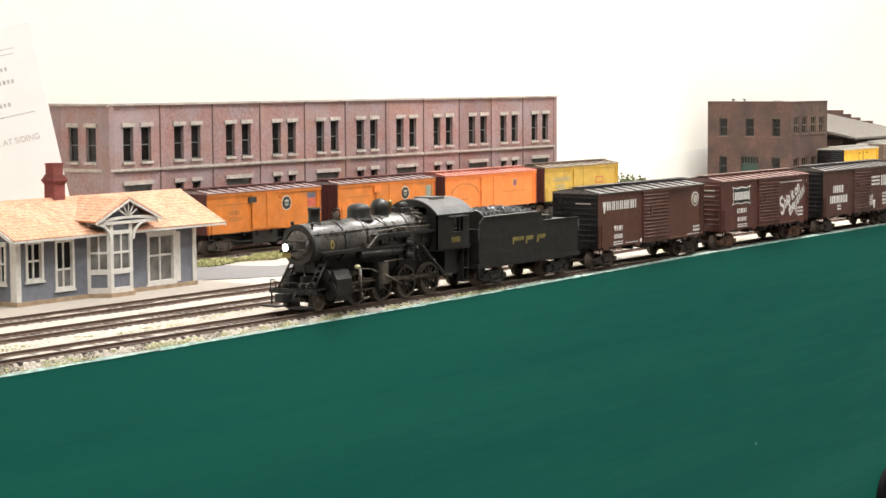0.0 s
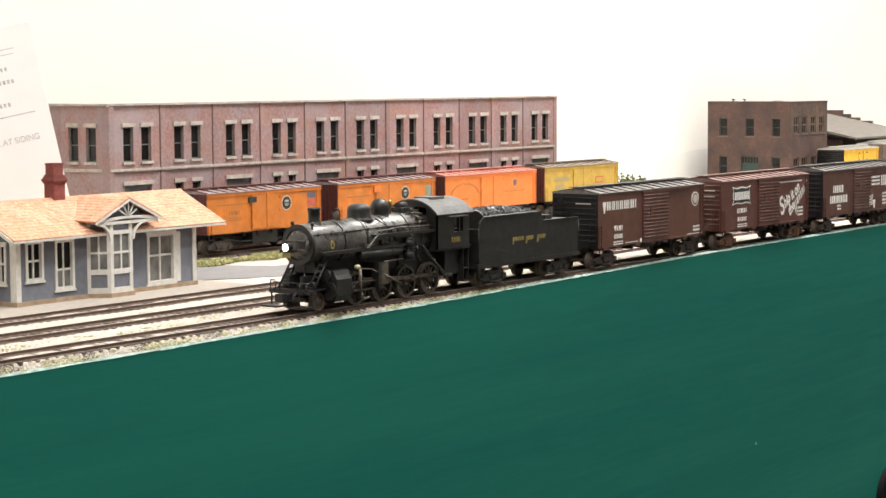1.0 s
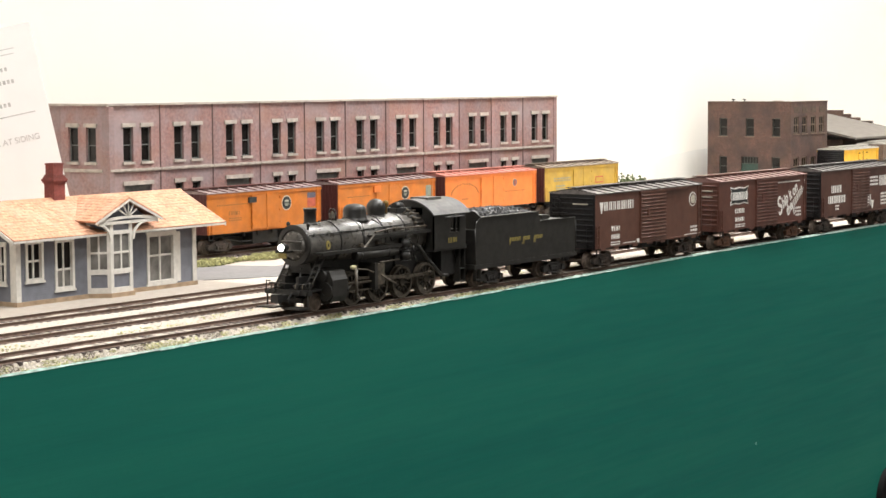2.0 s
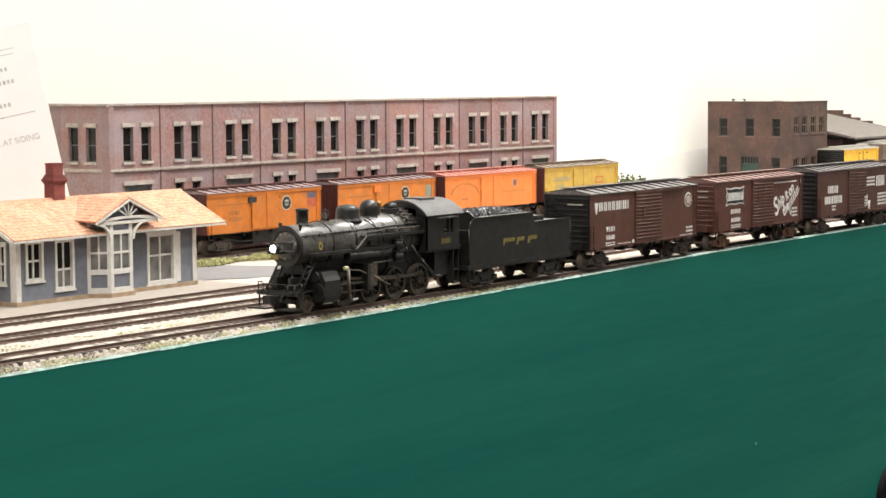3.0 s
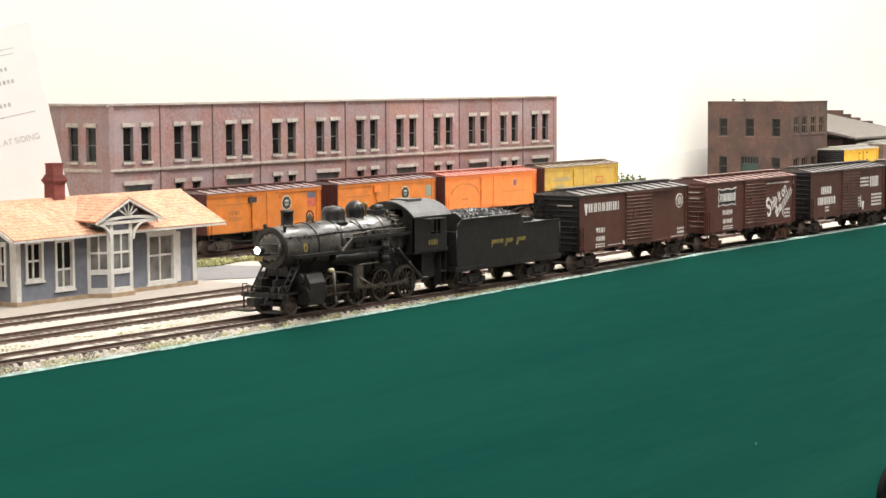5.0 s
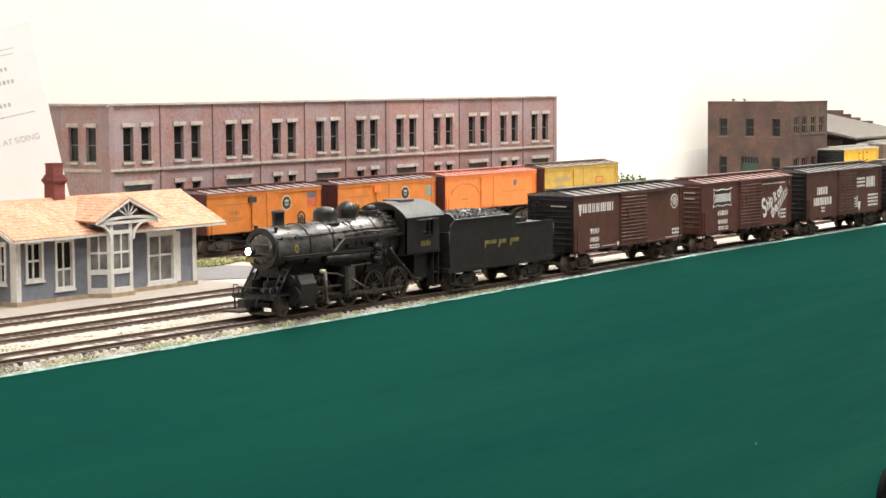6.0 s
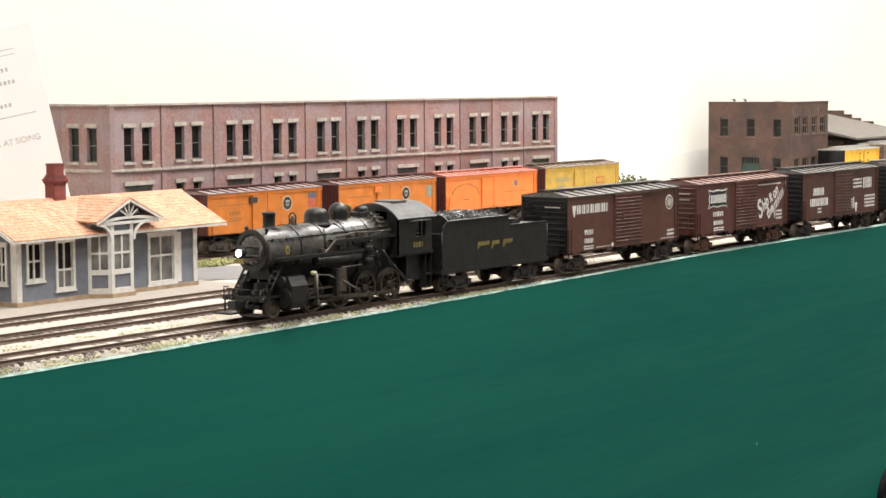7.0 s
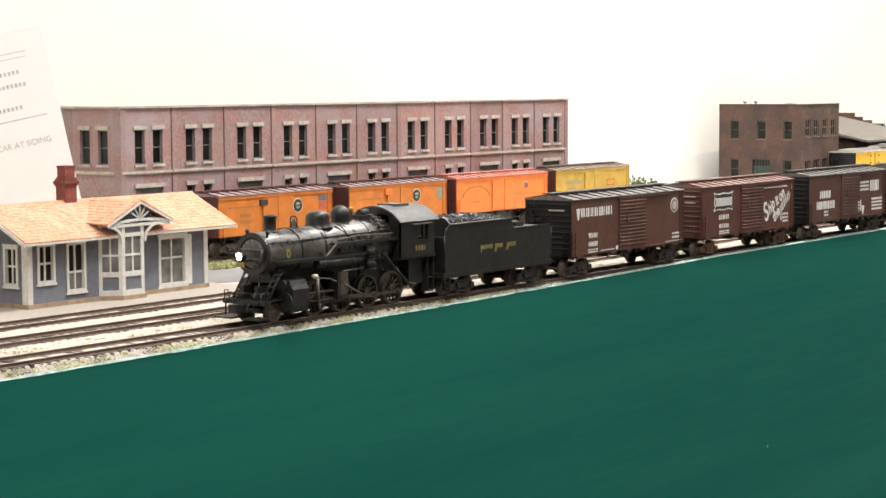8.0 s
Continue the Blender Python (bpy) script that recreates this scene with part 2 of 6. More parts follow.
def words(name, text, size, material, parent, at, width=None, face="front", shear=0.0, label="", tilt=0.0, bold=0.0):
    """Lettering in the built-in font as a thin mesh; it lies in the x-z plane facing -y, or on an end facing -x."""
    cu = bpy.data.curves.new(name, "FONT")
    cu.body, cu.size, cu.extrude, cu.shear, cu.offset = text, size, 0.00006, shear, bold
    cu.align_x, cu.align_y = "CENTER", "CENTER"
    tmp = bpy.data.objects.new(name, cu)
    me = bpy.data.meshes.new_from_object(tmp)
    bpy.data.objects.remove(tmp)
    me.materials.clear()
    me.materials.append(material)
    ob = new(name, me)
    ob.parent = parent
    turn = pose(0, 0, 0, 90, 0, 0) if face == "front" else pose(0, 0, 0, 90, 0, -90)
    sx = 1.0
    if width:
        xs = [vv.co.x for vv in me.vertices]
        sx = width / (max(xs) - min(xs))
        for vv in me.vertices:
            vv.co.x *= sx
    ob.matrix_local = pose(*at) @ turn @ pose(0, 0, 0, 0, 0, tilt)
    if label:
        tagged(ob, label)
    return ob


# ---- the setting ----
# only the north wall is in view; the others are added to bounce light
room = [("floor", (-2.6, 3.2, -2.6, 0.60, -1.2, -1.15), M_FLOOR), ("ceiling", (-2.6, 3.2, -2.6, 0.60, 1.35, 1.40), M_CEIL),
        ("wall_south", (-2.6, 3.2, -2.65, -2.6, -1.15, 1.35), M_WALLS), ("wall_west", (-2.65, -2.6, -2.6, 0.6, -1.15, 1.35), M_WALLS),
        ("wall_east", (3.2, 3.25, -2.6, 0.6, -1.15, 1.35), M_WALLS), ("wall_north", (-2.6, 3.2, 0.45, 0.6, -1.15, 1.35), M_BACK)]
for nm, d, mt in room:
    tagged(new(nm, mesh_of(nm, B(*d), mt)), kind="structure",
           label={"wall_north": "plain white painted backdrop wall behind the layout", "floor": "dark unseen floor added to close the room", "ceiling": "white unseen ceiling added to bounce light"}.get(nm, "plain grey unseen wall added to bounce light"),
           category={"floor": "floor", "ceiling": "ceiling"}.get(nm, "wall"))

GZ = -0.0046   # top of the scenery
XL, XR = -1.0, 2.6
FRONT = -0.0105


EDGE_X = (-1.0, -0.50, -0.35, -0.19, -0.10, 0.07, 0.15, 0.47, 2.6)
EDGE_Z = (-0.0066, -0.0055, -0.0048, -0.0041, -0.0031, -0.0013, -0.0002, 0.0004, 0.0006)


def edge_z(x):
    """Height of the board's top edge, bent to fit the camera's view."""
    return float(np.interp(x, EDGE_X, EDGE_Z))


def ground_z(x, y):
    """Ballast shoulder along the running tracks, a skirt down to the board edge, flat beyond."""
    if y < -0.0106:
        f = max(0.0, (-0.0106 - y) / 0.0032)
        return -0.0022 + (edge_z(x) - 0.0003 + 0.0022) * min(1.0, f)
    return -0.0022 - 0.0024 * min(1.0, max(0.0, (y - 0.114) / 0.012)) + 0.0012 * min(1.0, max(0.0, (y - 0.258) / 0.012))


# layout top: one sheet with a fine uneven relief
bm = bmesh.new()
nx, ny = 500, 110
gv = [[None] * (ny + 1) for _ in range(nx + 1)]
for i in range(nx + 1):
    for j in range(ny + 1):
        x = XL + (XR - XL) * i / nx
        y = FRONT - 0.0032 + (0.4532 - FRONT) * (j / ny) ** 1.6
        h = noise.noise(Vector((x * 90, y * 90, 0))) * 0.0004 + noise.noise(Vector((x * 15, y * 15, 3))) * 0.0003
        gv[i][j] = bm.verts.new((x, y, ground_z(x, y) + h))
for i in range(nx):
    for j in range(ny):
        bm.faces.new((gv[i][j], gv[i + 1][j], gv[i + 1][j + 1], gv[i][j + 1])).smooth = True
tagged(new("ground", mesh_of("ground", bm, M_GROUND)), "pale limestone scenery ground of the model railway", "ground", kind="structure")
tagged(new("layout_base", mesh_of("layout_base", B(XL, XR, FRONT + 0.001, 0.448, -0.06, -0.0062), M_WALLS)), "plain board under the scenery", "board", kind="structure")

# fascia: a painted board with a pale cut edge on top
fascia = tagged(new("fascia"), "dark green painted fascia board with pale cut edge", "fascia", kind="structure")
bm = bmesh.new()
prism(bm, [(XL, -1.14), (XR, -1.14)] + [(x, edge_z(x) - 0.0009) for x in EDGE_X[::-1]], "y", FRONT - 0.004, FRONT - 0.001)
part("panel", bm, M_GREEN, fascia)
bm = bmesh.new()
prev = None
n = 700
for i in range(n):
    xa, xb = XL + (XR - XL) * i / n, XL + (XR - XL) * (i + 1) / n
    xm = (xa + xb) / 2
    up = 0.0003 * noise.noise(Vector((xm * 160, 0, 0))) + 0.0003 * noise.noise(Vector((xm * 45, 7, 0)))
    prism(bm, [(FRONT - 0.0042, edge_z(xm) - 0.0010 - up), (FRONT - 0.0022, edge_z(xm) - 0.0010), (FRONT - 0.0022, edge_z(xm) + 0.0001 + up), (FRONT - 0.0036, edge_z(xm) - 0.0002 + up)], "x", xa, xb)
part("board_edge", bm, M_EDGE, fascia, "pale green ragged top edge of the board")
bm = bmesh.new()
lathe(bm, (0.2311, FRONT - 0.0039, -0.1496), (0, -1, 0), [(0, 0.0012), (0.0002, 0.0010), (0.0003, 0.0003)], n=9)
part("paint_chip", bm, M_EDGE, fascia, "small pale chip in the paint")
# a black round knob low on the fascia
knob = thing("knob", "black round plastic knob fixed on the green fascia", "knob")

# faint hills painted on the backdrop
bm = bmesh.new()
top = [(0.76, -0.01)]
for i in range(41):
    x = 0.76 + 0.44 * i / 40
    top.append((x, float(np.interp(x, (0.76, 0.81, 0.88, 0.94, 1.08, 1.2), (0.0, 0.013, 0.026, 0.034, 0.041, 0.036))) + 0.002 * noise.noise(Vector((x * 30, 1, 0)))))
top.append((1.2, -0.01))
prism(bm, top, "y", 0.4499, 0.4505)
tagged(new("painted_hill", mesh_of("painted_hill", bm, M_HILL)), "faint grey hills painted on the white backdrop", "backdrop", kind="structure")


# ---- tracks ----
GAUGE = 0.00825
TIE_ME = mesh_of("tie", B(-0.0011, 0.0011, -0.0114, 0.0114, -0.0046, -0.0016, bevel=0.0002), M_TIE)


def rail_bm(y, x0, x1):
    bm = bmesh.new()
    prism(bm, [(y - 0.0011, -0.0021), (y + 0.0011, -0.0021), (y + 0.0011, -0.0018), (y + 0.0003, -0.0015), (y + 0.0003, -0.0006), (y + 0.0005, -0.0005),
               (y + 0.0005, -0.0001), (y - 0.0005, -0.0001), (y - 0.0005, -0.0005), (y - 0.0003, -0.0006), (y - 0.0003, -0.0015), (y - 0.0011, -0.0018)], "x", x0, x1)
    return bm


def track(yc, label, x0=XL + 0.01, x1=1.4, single=True, pitch=0.0055):
    t = tagged(new("track"), label, "track", group="tracks", kind="structure")
    t.location = (0, yc, 0)
    for s in (-1, 1):
        r = part("rail", rail_bm(s * (GAUGE + 0.0004), x0, x1), M_RAIL, t)
        part("railhead", B(x0, x1, s * (GAUGE + 0.0004) - 0.00045, s * (GAUGE + 0.0004) + 0.00045, -0.00012, 0.0), M_RAILTOP, r, "bright worn top of the rail")
    rnd = random.Random(int(yc * 1000) + 5)
    x = -0.56
    far = bmesh.new()
    k = 0
    while x < x1 - 0.01:
        if k < 290 and single:
            share("tie", TIE_ME, t, pose(x + rnd.uniform(-0.0004, 0.0004), rnd.uniform(-0.0005, 0.0005), rnd.uniform(-0.0006, 0.0), 0, 0, rnd.uniform(-1.5, 1.5)))
        else:
            box(far, x - 0.0013, x + 0.0013, -0.0145, 0.0145, -0.0042, -0.0021)
        x += pitch
        k += 1
    if len(far.verts):
        o = part("distant_ties", far, M_TIE, t)
        tagged(o, kind="stuff")
    else:
        far.free()
    return t


track(0.0, "near track with rusty rails on dark ties")
track(0.0526, "middle track with rusty rails on dark ties")
track(0.1008, "station track with rusty rails on dark ties", x1=1.0)
track(0.2812, "back yard track holding parked freight cars", single=False, x0=-0.5)


# ballast and moss: uncountable small stones
def stones(name, label, material, count, area, size, seed, keep=None):
    rnd = random.Random(seed)
    vs, fs = [], []
    tpl = [(1, 0, 0), (-1, 0, 0), (0, 1, 0), (0, -1, 0), (0, 0, 1), (0, 0, -1)]
    tf = [(0, 2, 4), (2, 1, 4), (1, 3, 4), (3, 0, 4), (2, 0, 5), (1, 2, 5), (3, 1, 5), (0, 3, 5)]
    for _ in range(count):
        x, y = rnd.uniform(*area[0]), rnd.uniform(*area[1])
        if keep and not keep(x, y, rnd):
            continue
        s = rnd.uniform(*size)
        e = Euler((rnd.random() * 6, rnd.random() * 6, rnd.random() * 6)).to_matrix()
        k = len(vs)
        z = ground_z(x, y) + s * rnd.uniform(-0.2, 0.5)
        for p in tpl:
            q = e @ (Vector(p) * s * rnd.uniform(0.6, 1.3))
            vs.append((x + q.x, y + q.y, z + q.z * 0.55))
        fs.extend([tuple(k + i for i in f) for f in tf])
    me = bpy.data.meshes.new(name)
    me.from_pydata(vs, [], fs)
    me.materials.append(material)
    return tagged(new(name, me), label, name.replace("_", " "), kind="stuff")


def off_rails(x, y, rnd):
    d = min(abs(y - c) for c in (0, 0.0526, 0.1008))
    return abs(d - GAUGE) > 0.0013 and (d > 0.0122 or rnd.random() < 0.25)


stones("ballast", "loose pale limestone ballast between the ties", M_STONE, 30000, ((-0.56, 0.35), (-0.0120, 0.118)), (0.0002, 0.00055), 3, off_rails)
stones("front_ballast", "cream ballast along the board edge, lightened against its shading", M_SHOULDER, 5000, ((-0.56, -0.05), (-0.0137, -0.0108)), (0.0002, 0.0006), 4)
stones("moss", "greenish moss clumps along the track edge", M_MOSS, 9000, ((-0.56, 0.3), (-0.0137, 0.04)), (0.0003, 0.0008), 5,
       lambda x, y, r: off_rails(x, y, r) and (y < -0.0108 or 0.014 < y < 0.038) and noise.noise(Vector((x * 25, y * 60, 0))) > (-0.05 if y < 0 else 0.05))
stones("edge_moss", "yellowish green moss and dirt on the board edge", M_MOSS, 4200, ((-0.56, -0.08), (-0.0138, -0.0112)), (0.0003, 0.0008), 15,
       lambda x, y, r: noise.noise(Vector((x * 32, 4, 0))) + 0.5 * noise.noise(Vector((x * 140, y * 300, 2))) > 0.0)
# sparse dirt on the left; packed from x = -0.13 as the train's painted shadow
stones("edge_dirt", "dark brown dirt and painted train shadow between the ties and the board edge", M_DIRT_SHADE, 9000, ((-0.56, 0.62), (-0.0134, -0.0096)), (0.0003, 0.0007), 16,
       lambda x, y, r: noise.noise(Vector((x * 60, 9, 0))) > (0.12 if x < -0.13 else -0.45))



# ---- long brick factory ----
BY, BX0 = 0.310, -0.1119
BTOP, BELT = 0.1064, 0.0602
BEND = BY + 0.085


def sash_window(parent, axis, u0, u1, z0, z1, w, name="window", rail=0.5, glass=None, frame=None, t=0.0012, bars=0):
    """A window in an opening: a frame with a middle rail and two panes; w is the depth of the frame's face."""
    glass, frame = glass or M_DKGLASS, frame or M_WFRAME

    def bx(a, b, c, d, w0, w1):
        return (a, b, w0, w1, c, d) if axis == "x" else (w0, w1, a, b, c, d)
    zm = z0 + (z1 - z0) * rail
    ls = [bx(u0, u0 + t, z0, z1, w, w + 0.001), bx(u1 - t, u1, z0, z1, w, w + 0.001), bx(u0 + t, u1 - t, z0, z0 + t, w, w + 0.001),
          bx(u0 + t, u1 - t, z1 - t, z1, w, w + 0.001), bx(u0 + t, u1 - t, zm - t * 0.4, zm + t * 0.4, w, w + 0.001)]
    for i in range(bars):
        um = u0 + (u1 - u0) * (i + 1) / (bars + 1)
        ls.append(bx(um - t * 0.3, um + t * 0.3, z0 + t, zm - t * 0.4, w, w + 0.0009))
        ls.append(bx(um - t * 0.3, um + t * 0.3, zm + t * 0.4, z1 - t, w, w + 0.0009))
    f = part(name, boxes(*ls), frame, parent)
    part("pane", boxes(bx(u0 + t, u1 - t, z0 + t, zm - t * 0.4, w + 0.0006, w + 0.0008)), glass, f)
    part("pane", boxes(bx(u0 + t, u1 - t, zm + t * 0.4, z1 - t, w + 0.0004, w + 0.0006)), glass, f)
    return f


factory = thing("factory_building", "long two-storey weathered red brick factory with paired windows", "building")
part("inner_shell", boxes((BX0 + 0.004, 0.4575, BEND - 0.004, BEND, GZ, BTOP - 0.0106), (0.4575, 0.4610, BY + 0.004, BEND, GZ, BTOP - 0.007)), M_BRICK, factory)
part("roof", B(BX0 + 0.003, 0.459, BY + 0.003, BEND - 0.001, BTOP - 0.0105, BTOP - 0.009), M_TAR, factory, "flat dark tar roof")
part("inner_floor", B(BX0 + 0.004, 0.458, BY + 0.004, BEND - 0.004, BELT - 0.001, BELT), M_TAR, factory)
UP0, UP1 = 0.0662, 0.0905


def bay(parent, axis, u0, u1, face, ground_pair, c, belt0):
    """One bay between pilasters. face: the wall plane; c: the middle of its windows; belt0: where its belt course begins."""
    w0, w1 = face, face + 0.004

    def bx(a, b, z0, z1, d0, d1):
        return (a, b, d0, d1, z0, z1) if axis == "x" else (d0, d1, a, b, z0, z1)
    ups = [(c - 0.0139, c - 0.0041), (c + 0.0039, c + 0.0137)]
    holes = [(a, b, UP0, UP1) for a, b in ups]
    if ground_pair:
        lows = [(a + 0.0008, b - 0.0008, 0.024, 0.0497) for a, b in ups]
    elif ground_pair is None:
        lows = []
    else:
        lows = [(c - 0.0135, c + 0.0135, 0.0, 0.0497)]
    holes += [(a, b, z0, z1) for a, b, z0, z1 in lows]
    bm = bmesh.new()
    holes_wall(bm, axis, u0, u1, GZ, BTOP, w0, w1, holes)
    wall = part("bay_wall", bm, M_BRICK, parent)
    for a, b in ups:
        sash_window(wall, axis, a, b, UP0, UP1, w0 + 0.0018, rail=0.48, t=0.0008)
        part("lintel", boxes(bx(a - 0.0015, b + 0.0015, UP1, UP1 + 0.0028, w0 - 0.0011, w0 + 0.002)), M_CONC, wall)
        part("sill", boxes(bx(a - 0.001, b + 0.001, UP0 - 0.0018, UP0, w0 - 0.0013, w0 + 0.002)), M_CONC, wall)
    for a, b, z0, z1 in lows:
        if ground_pair:
            sash_window(wall, axis, a, b, z0, z1, w0 + 0.0018)
            part("sill", boxes(bx(a - 0.001, b + 0.001, z0 - 0.0016, z0, w0 - 0.0012, w0 + 0.002)), M_CONC, wall)
        else:
            part("loading_door", boxes(bx(a, b, z0, z1, w0 + 0.0018, w0 + 0.003)), M_WFRAME, wall, "grey-green loading door")
        part("lintel", boxes(bx(a - 0.0016, b + 0.0016, z1, z1 + 0.0028, w0 - 0.0011, w0 + 0.002)), M_CONC, wall)
    part("belt_course", boxes(bx(belt0, u1, BELT - 0.0004, BELT + 0.0012, w0 - 0.0017, w0 + 0.0005), bx(belt0, u1, BELT - 0.0012, BELT - 0.0004, w0 - 0.0011, w0 + 0.0005)), M_CONC, wall)
    return wall


JOINTS = (-0.1131, -0.0621, -0.0072, 0.0454, 0.0978, 0.1485, 0.2015, 0.2537, 0.3055, 0.3545, 0.4050, 0.4565)
for i in range(11):
    j0, j1 = JOINTS[i], JOINTS[i + 1]
    bay(factory, "x", j0 + 0.0048, j1 - 0.0004, BY, i % 2 == 1, j0 + 0.0285, j0 + (0.0004 if i else 0.0008))
    if i:
        part("pilaster", boxes((j0 + 0.0004, j0 + 0.0048, BY - 0.0006, BY + 0.004, GZ, BTOP - 0.0008)), M_PILASTER, factory)
        part("downpipe_joint", boxes((j0 - 0.0004, j0 + 0.0004, BY - 0.0003, BY + 0.004, GZ, BTOP - 0.001)), M_JOINT, factory, "dark joint line beside the pilaster")
bay(factory, "y", BY + 0.006, BY + 0.0480, BX0, None, BY + 0.0270, BY + 0.006)
part("corner_pier", boxes((BX0 - 0.0012, JOINTS[0] + 0.0048, BY - 0.0012, BY + 0.006, GZ, BTOP - 0.0012)), M_PILASTER, factory)
part("end_wall_rest", boxes((BX0, BX0 + 0.004, BY + 0.048, BEND, GZ, BTOP)), M_BRICK, factory)
part("corner_pier", boxes((0.4561, 0.4614, BY - 0.0006, BY + 0.004, GZ, BTOP - 0.0008)), M_PILASTER, factory)
part("coping", boxes((BX0 - 0.002, 0.4620, BY - 0.0016, BY + 0.004, BTOP - 0.0008, BTOP + 0.0006), (BX0 - 0.002, BX0 + 0.004, BY + 0.004, BEND, BTOP - 0.0008, BTOP + 0.0006)), M_CONC, factory, "weathered concrete coping")

# ---- brown brick warehouse ----
WX0, WX1, WY0, WY1, WT = 0.954, 1.050, 0.310, 0.416, 0.0938
warehouse = thing("warehouse", "two-storey brown brick warehouse with green doors", "building")
end_holes, ends = [], []
yw = [hh for hh in (0.3284, 0.3616, 0.3958)]
for y in yw:
    end_holes.append((y - 0.0052, y + 0.0052, 0.0550, 0.0758))
end_holes += [(yw[0] - 0.0052, yw[0] + 0.0052, 0.009, 0.0315), (yw[2] - 0.0052, yw[2] + 0.0052, 0.009, 0.0315), (yw[1] - 0.0110, yw[1] + 0.0110, 0.0, 0.0315)]
bm = bmesh.new()
holes_wall(bm, "y", WY0, WY1, GZ, WT, WX0, WX0 + 0.004, end_holes)
w_end = part("end_wall", bm, M_BRICK2, warehouse)
M_WGREEN = mat("green_window_frame", (0.040, 0.050, 0.042), 0.5)
M_WTAN = mat("brown_window_frame", (0.105, 0.075, 0.052), 0.7, var=0.15, scale=300)
M_WPANEL = mat("dark_brown_recess_shade", (0.078, 0.054, 0.038), 0.85, var=0.2, scale=300)
M_WSILL = mat("worn_brown_sill", (0.17, 0.125, 0.095), 0.8, var=0.15, scale=400)
for i, (a, b, z0, z1) in enumerate(end_holes):
    if i < 5:
        sash_window(w_end, "y", a, b, z0, z1, WX0 + 0.0016, frame=M_WGREEN, t=0.0009)
        part("sill", boxes((WX0 - 0.001, WX0 + 0.002, a - 0.001, b + 0.001, z0 - 0.0012, z0)), M_WSILL, w_end)
    else:
        dr = part("loading_door", boxes((WX0 + 0.0015, WX0 + 0.003, a, b, z0, z1 - 0.008)), M_GREENDOOR, w_end, "dark green loading door")
        for k in range(6):
            ya = a + (b - a) * k / 6
            part("pane", boxes((WX0 + 0.0015, WX0 + 0.002, ya + 0.0006, ya + (b - a) / 6 - 0.0006, z1 - 0.0072, z1 - 0.0006)), M_DKGLASS, dr)
        part("transom", boxes((WX0 + 0.002, WX0 + 0.003, a, b, z1 - 0.008, z1)), M_WGREEN, w_end)
side_holes = [(x - 0.0066, x + 0.0066, z0, z1) for x in (0.9684, 0.9898, 1.0129, 1.0350) for z0, z1 in ((0.0580, 0.0780), (0.009, 0.0315))]
bm = bmesh.new()
holes_wall(bm, "x", WX0 + 0.004, WX1, GZ, WT, WY0, WY0 + 0.004, side_holes)
w_side = part("side_wall", bm, M_BRICK2, warehouse)
for a, b, z0, z1 in side_holes:
    sash_window(w_side, "x", a, b, z0, z1, WY0 + 0.001, frame=M_WTAN, t=0.0018, bars=1)
    part("sill", boxes((a - 0.001, b + 0.001, WY0 - 0.001, WY0 + 0.002, z0 - 0.0012, z0)), M_WSILL, w_side)
    # dark panel set proud of the wall paints a recess and its shade
    if z0 > 0.05:
        part("recessed_panel", boxes((a, b, WY0 - 0.0003, WY0 + 0.001, 0.0818, 0.0888)), M_WPANEL, w_side)
part("rear_walls", boxes((WX1 - 0.004, WX1, WY0 + 0.004, WY1, GZ, WT), (WX0 + 0.004, WX1 - 0.004, WY1 - 0.004, WY1, GZ, WT)), M_BRICK2, warehouse)
part("roof", B(WX0 + 0.004, WX1 - 0.004, WY0 + 0.004, WY1 - 0.004, WT - 0.006, WT - 0.004), M_TAR, warehouse)
part("parapet_cap", boxes((WX0 - 0.0008, WX0 + 0.0048, WY0 - 0.0008, WY1, WT, WT + 0.0012), (WX0 + 0.0048, WX1, WY0 - 0.0008, WY0 + 0.0048, WT, WT + 0.0012)), M_BRICK2, warehouse)
for y in (0.372, 0.386):
    bm = bmesh.new()
    tube(bm, (0.96, y, WT - 0.004), (0.96, y, WT + 0.003), 0.0006, n=8)
    tube(bm, (0.96, y - 0.002, WT + 0.003), (0.96, y + 0.002, WT + 0.0036), 0.0007, n=8)
    part("roof_vent", bm, M_BLACK, warehouse, "small black roof vent")
part("roof_hatch", B(0.958, 0.966, 0.325, 0.334, WT - 0.004, WT + 0.0022), M_CONC, warehouse, "small pale roof hatch")

# ---- freight shed behind the warehouse ----
shed = thing("freight_shed", "low freight shed with light grey roof and stepped gable", "shed")
M_SHEDROOF = mat("light_grey_sheet_roof", (0.165, 0.147, 0.128), 0.85, var=0.06, scale=120, stain=(0.17, 0.152, 0.14), stain_amt=0.4, stain_scale=30)
SX0, SX1 = 1.10, 1.29
part("roof", P([(0.296, 0.0505), (0.42, 0.0755), (0.42, 0.0730), (0.296, 0.0480)], "x", SX0, SX1), M_SHEDROOF, shed)
part("wall", boxes((SX0 + 0.012, SX1 - 0.006, 0.318, 0.418, GZ, 0.047)), M_BRICK2, shed)
part("gable", P([(0.318, 0.047), (0.418, 0.047), (0.418, 0.0725)], "x", SX0 + 0.012, SX0 + 0.016), M_BLACK, shed, "dark gable under the roof")
bm = bmesh.new()
for ya, yb, zt in ((0.398, 0.4195, 0.0795), (0.387, 0.398, 0.0745), (0.3743, 0.387, 0.0701), (0.357, 0.3743, 0.0659)):
    box(bm, SX1 - 0.005, SX1, ya, yb, GZ, zt)
part("stepped_gable", bm, M_BRICK2, shed, "brown stepped parapet gable")


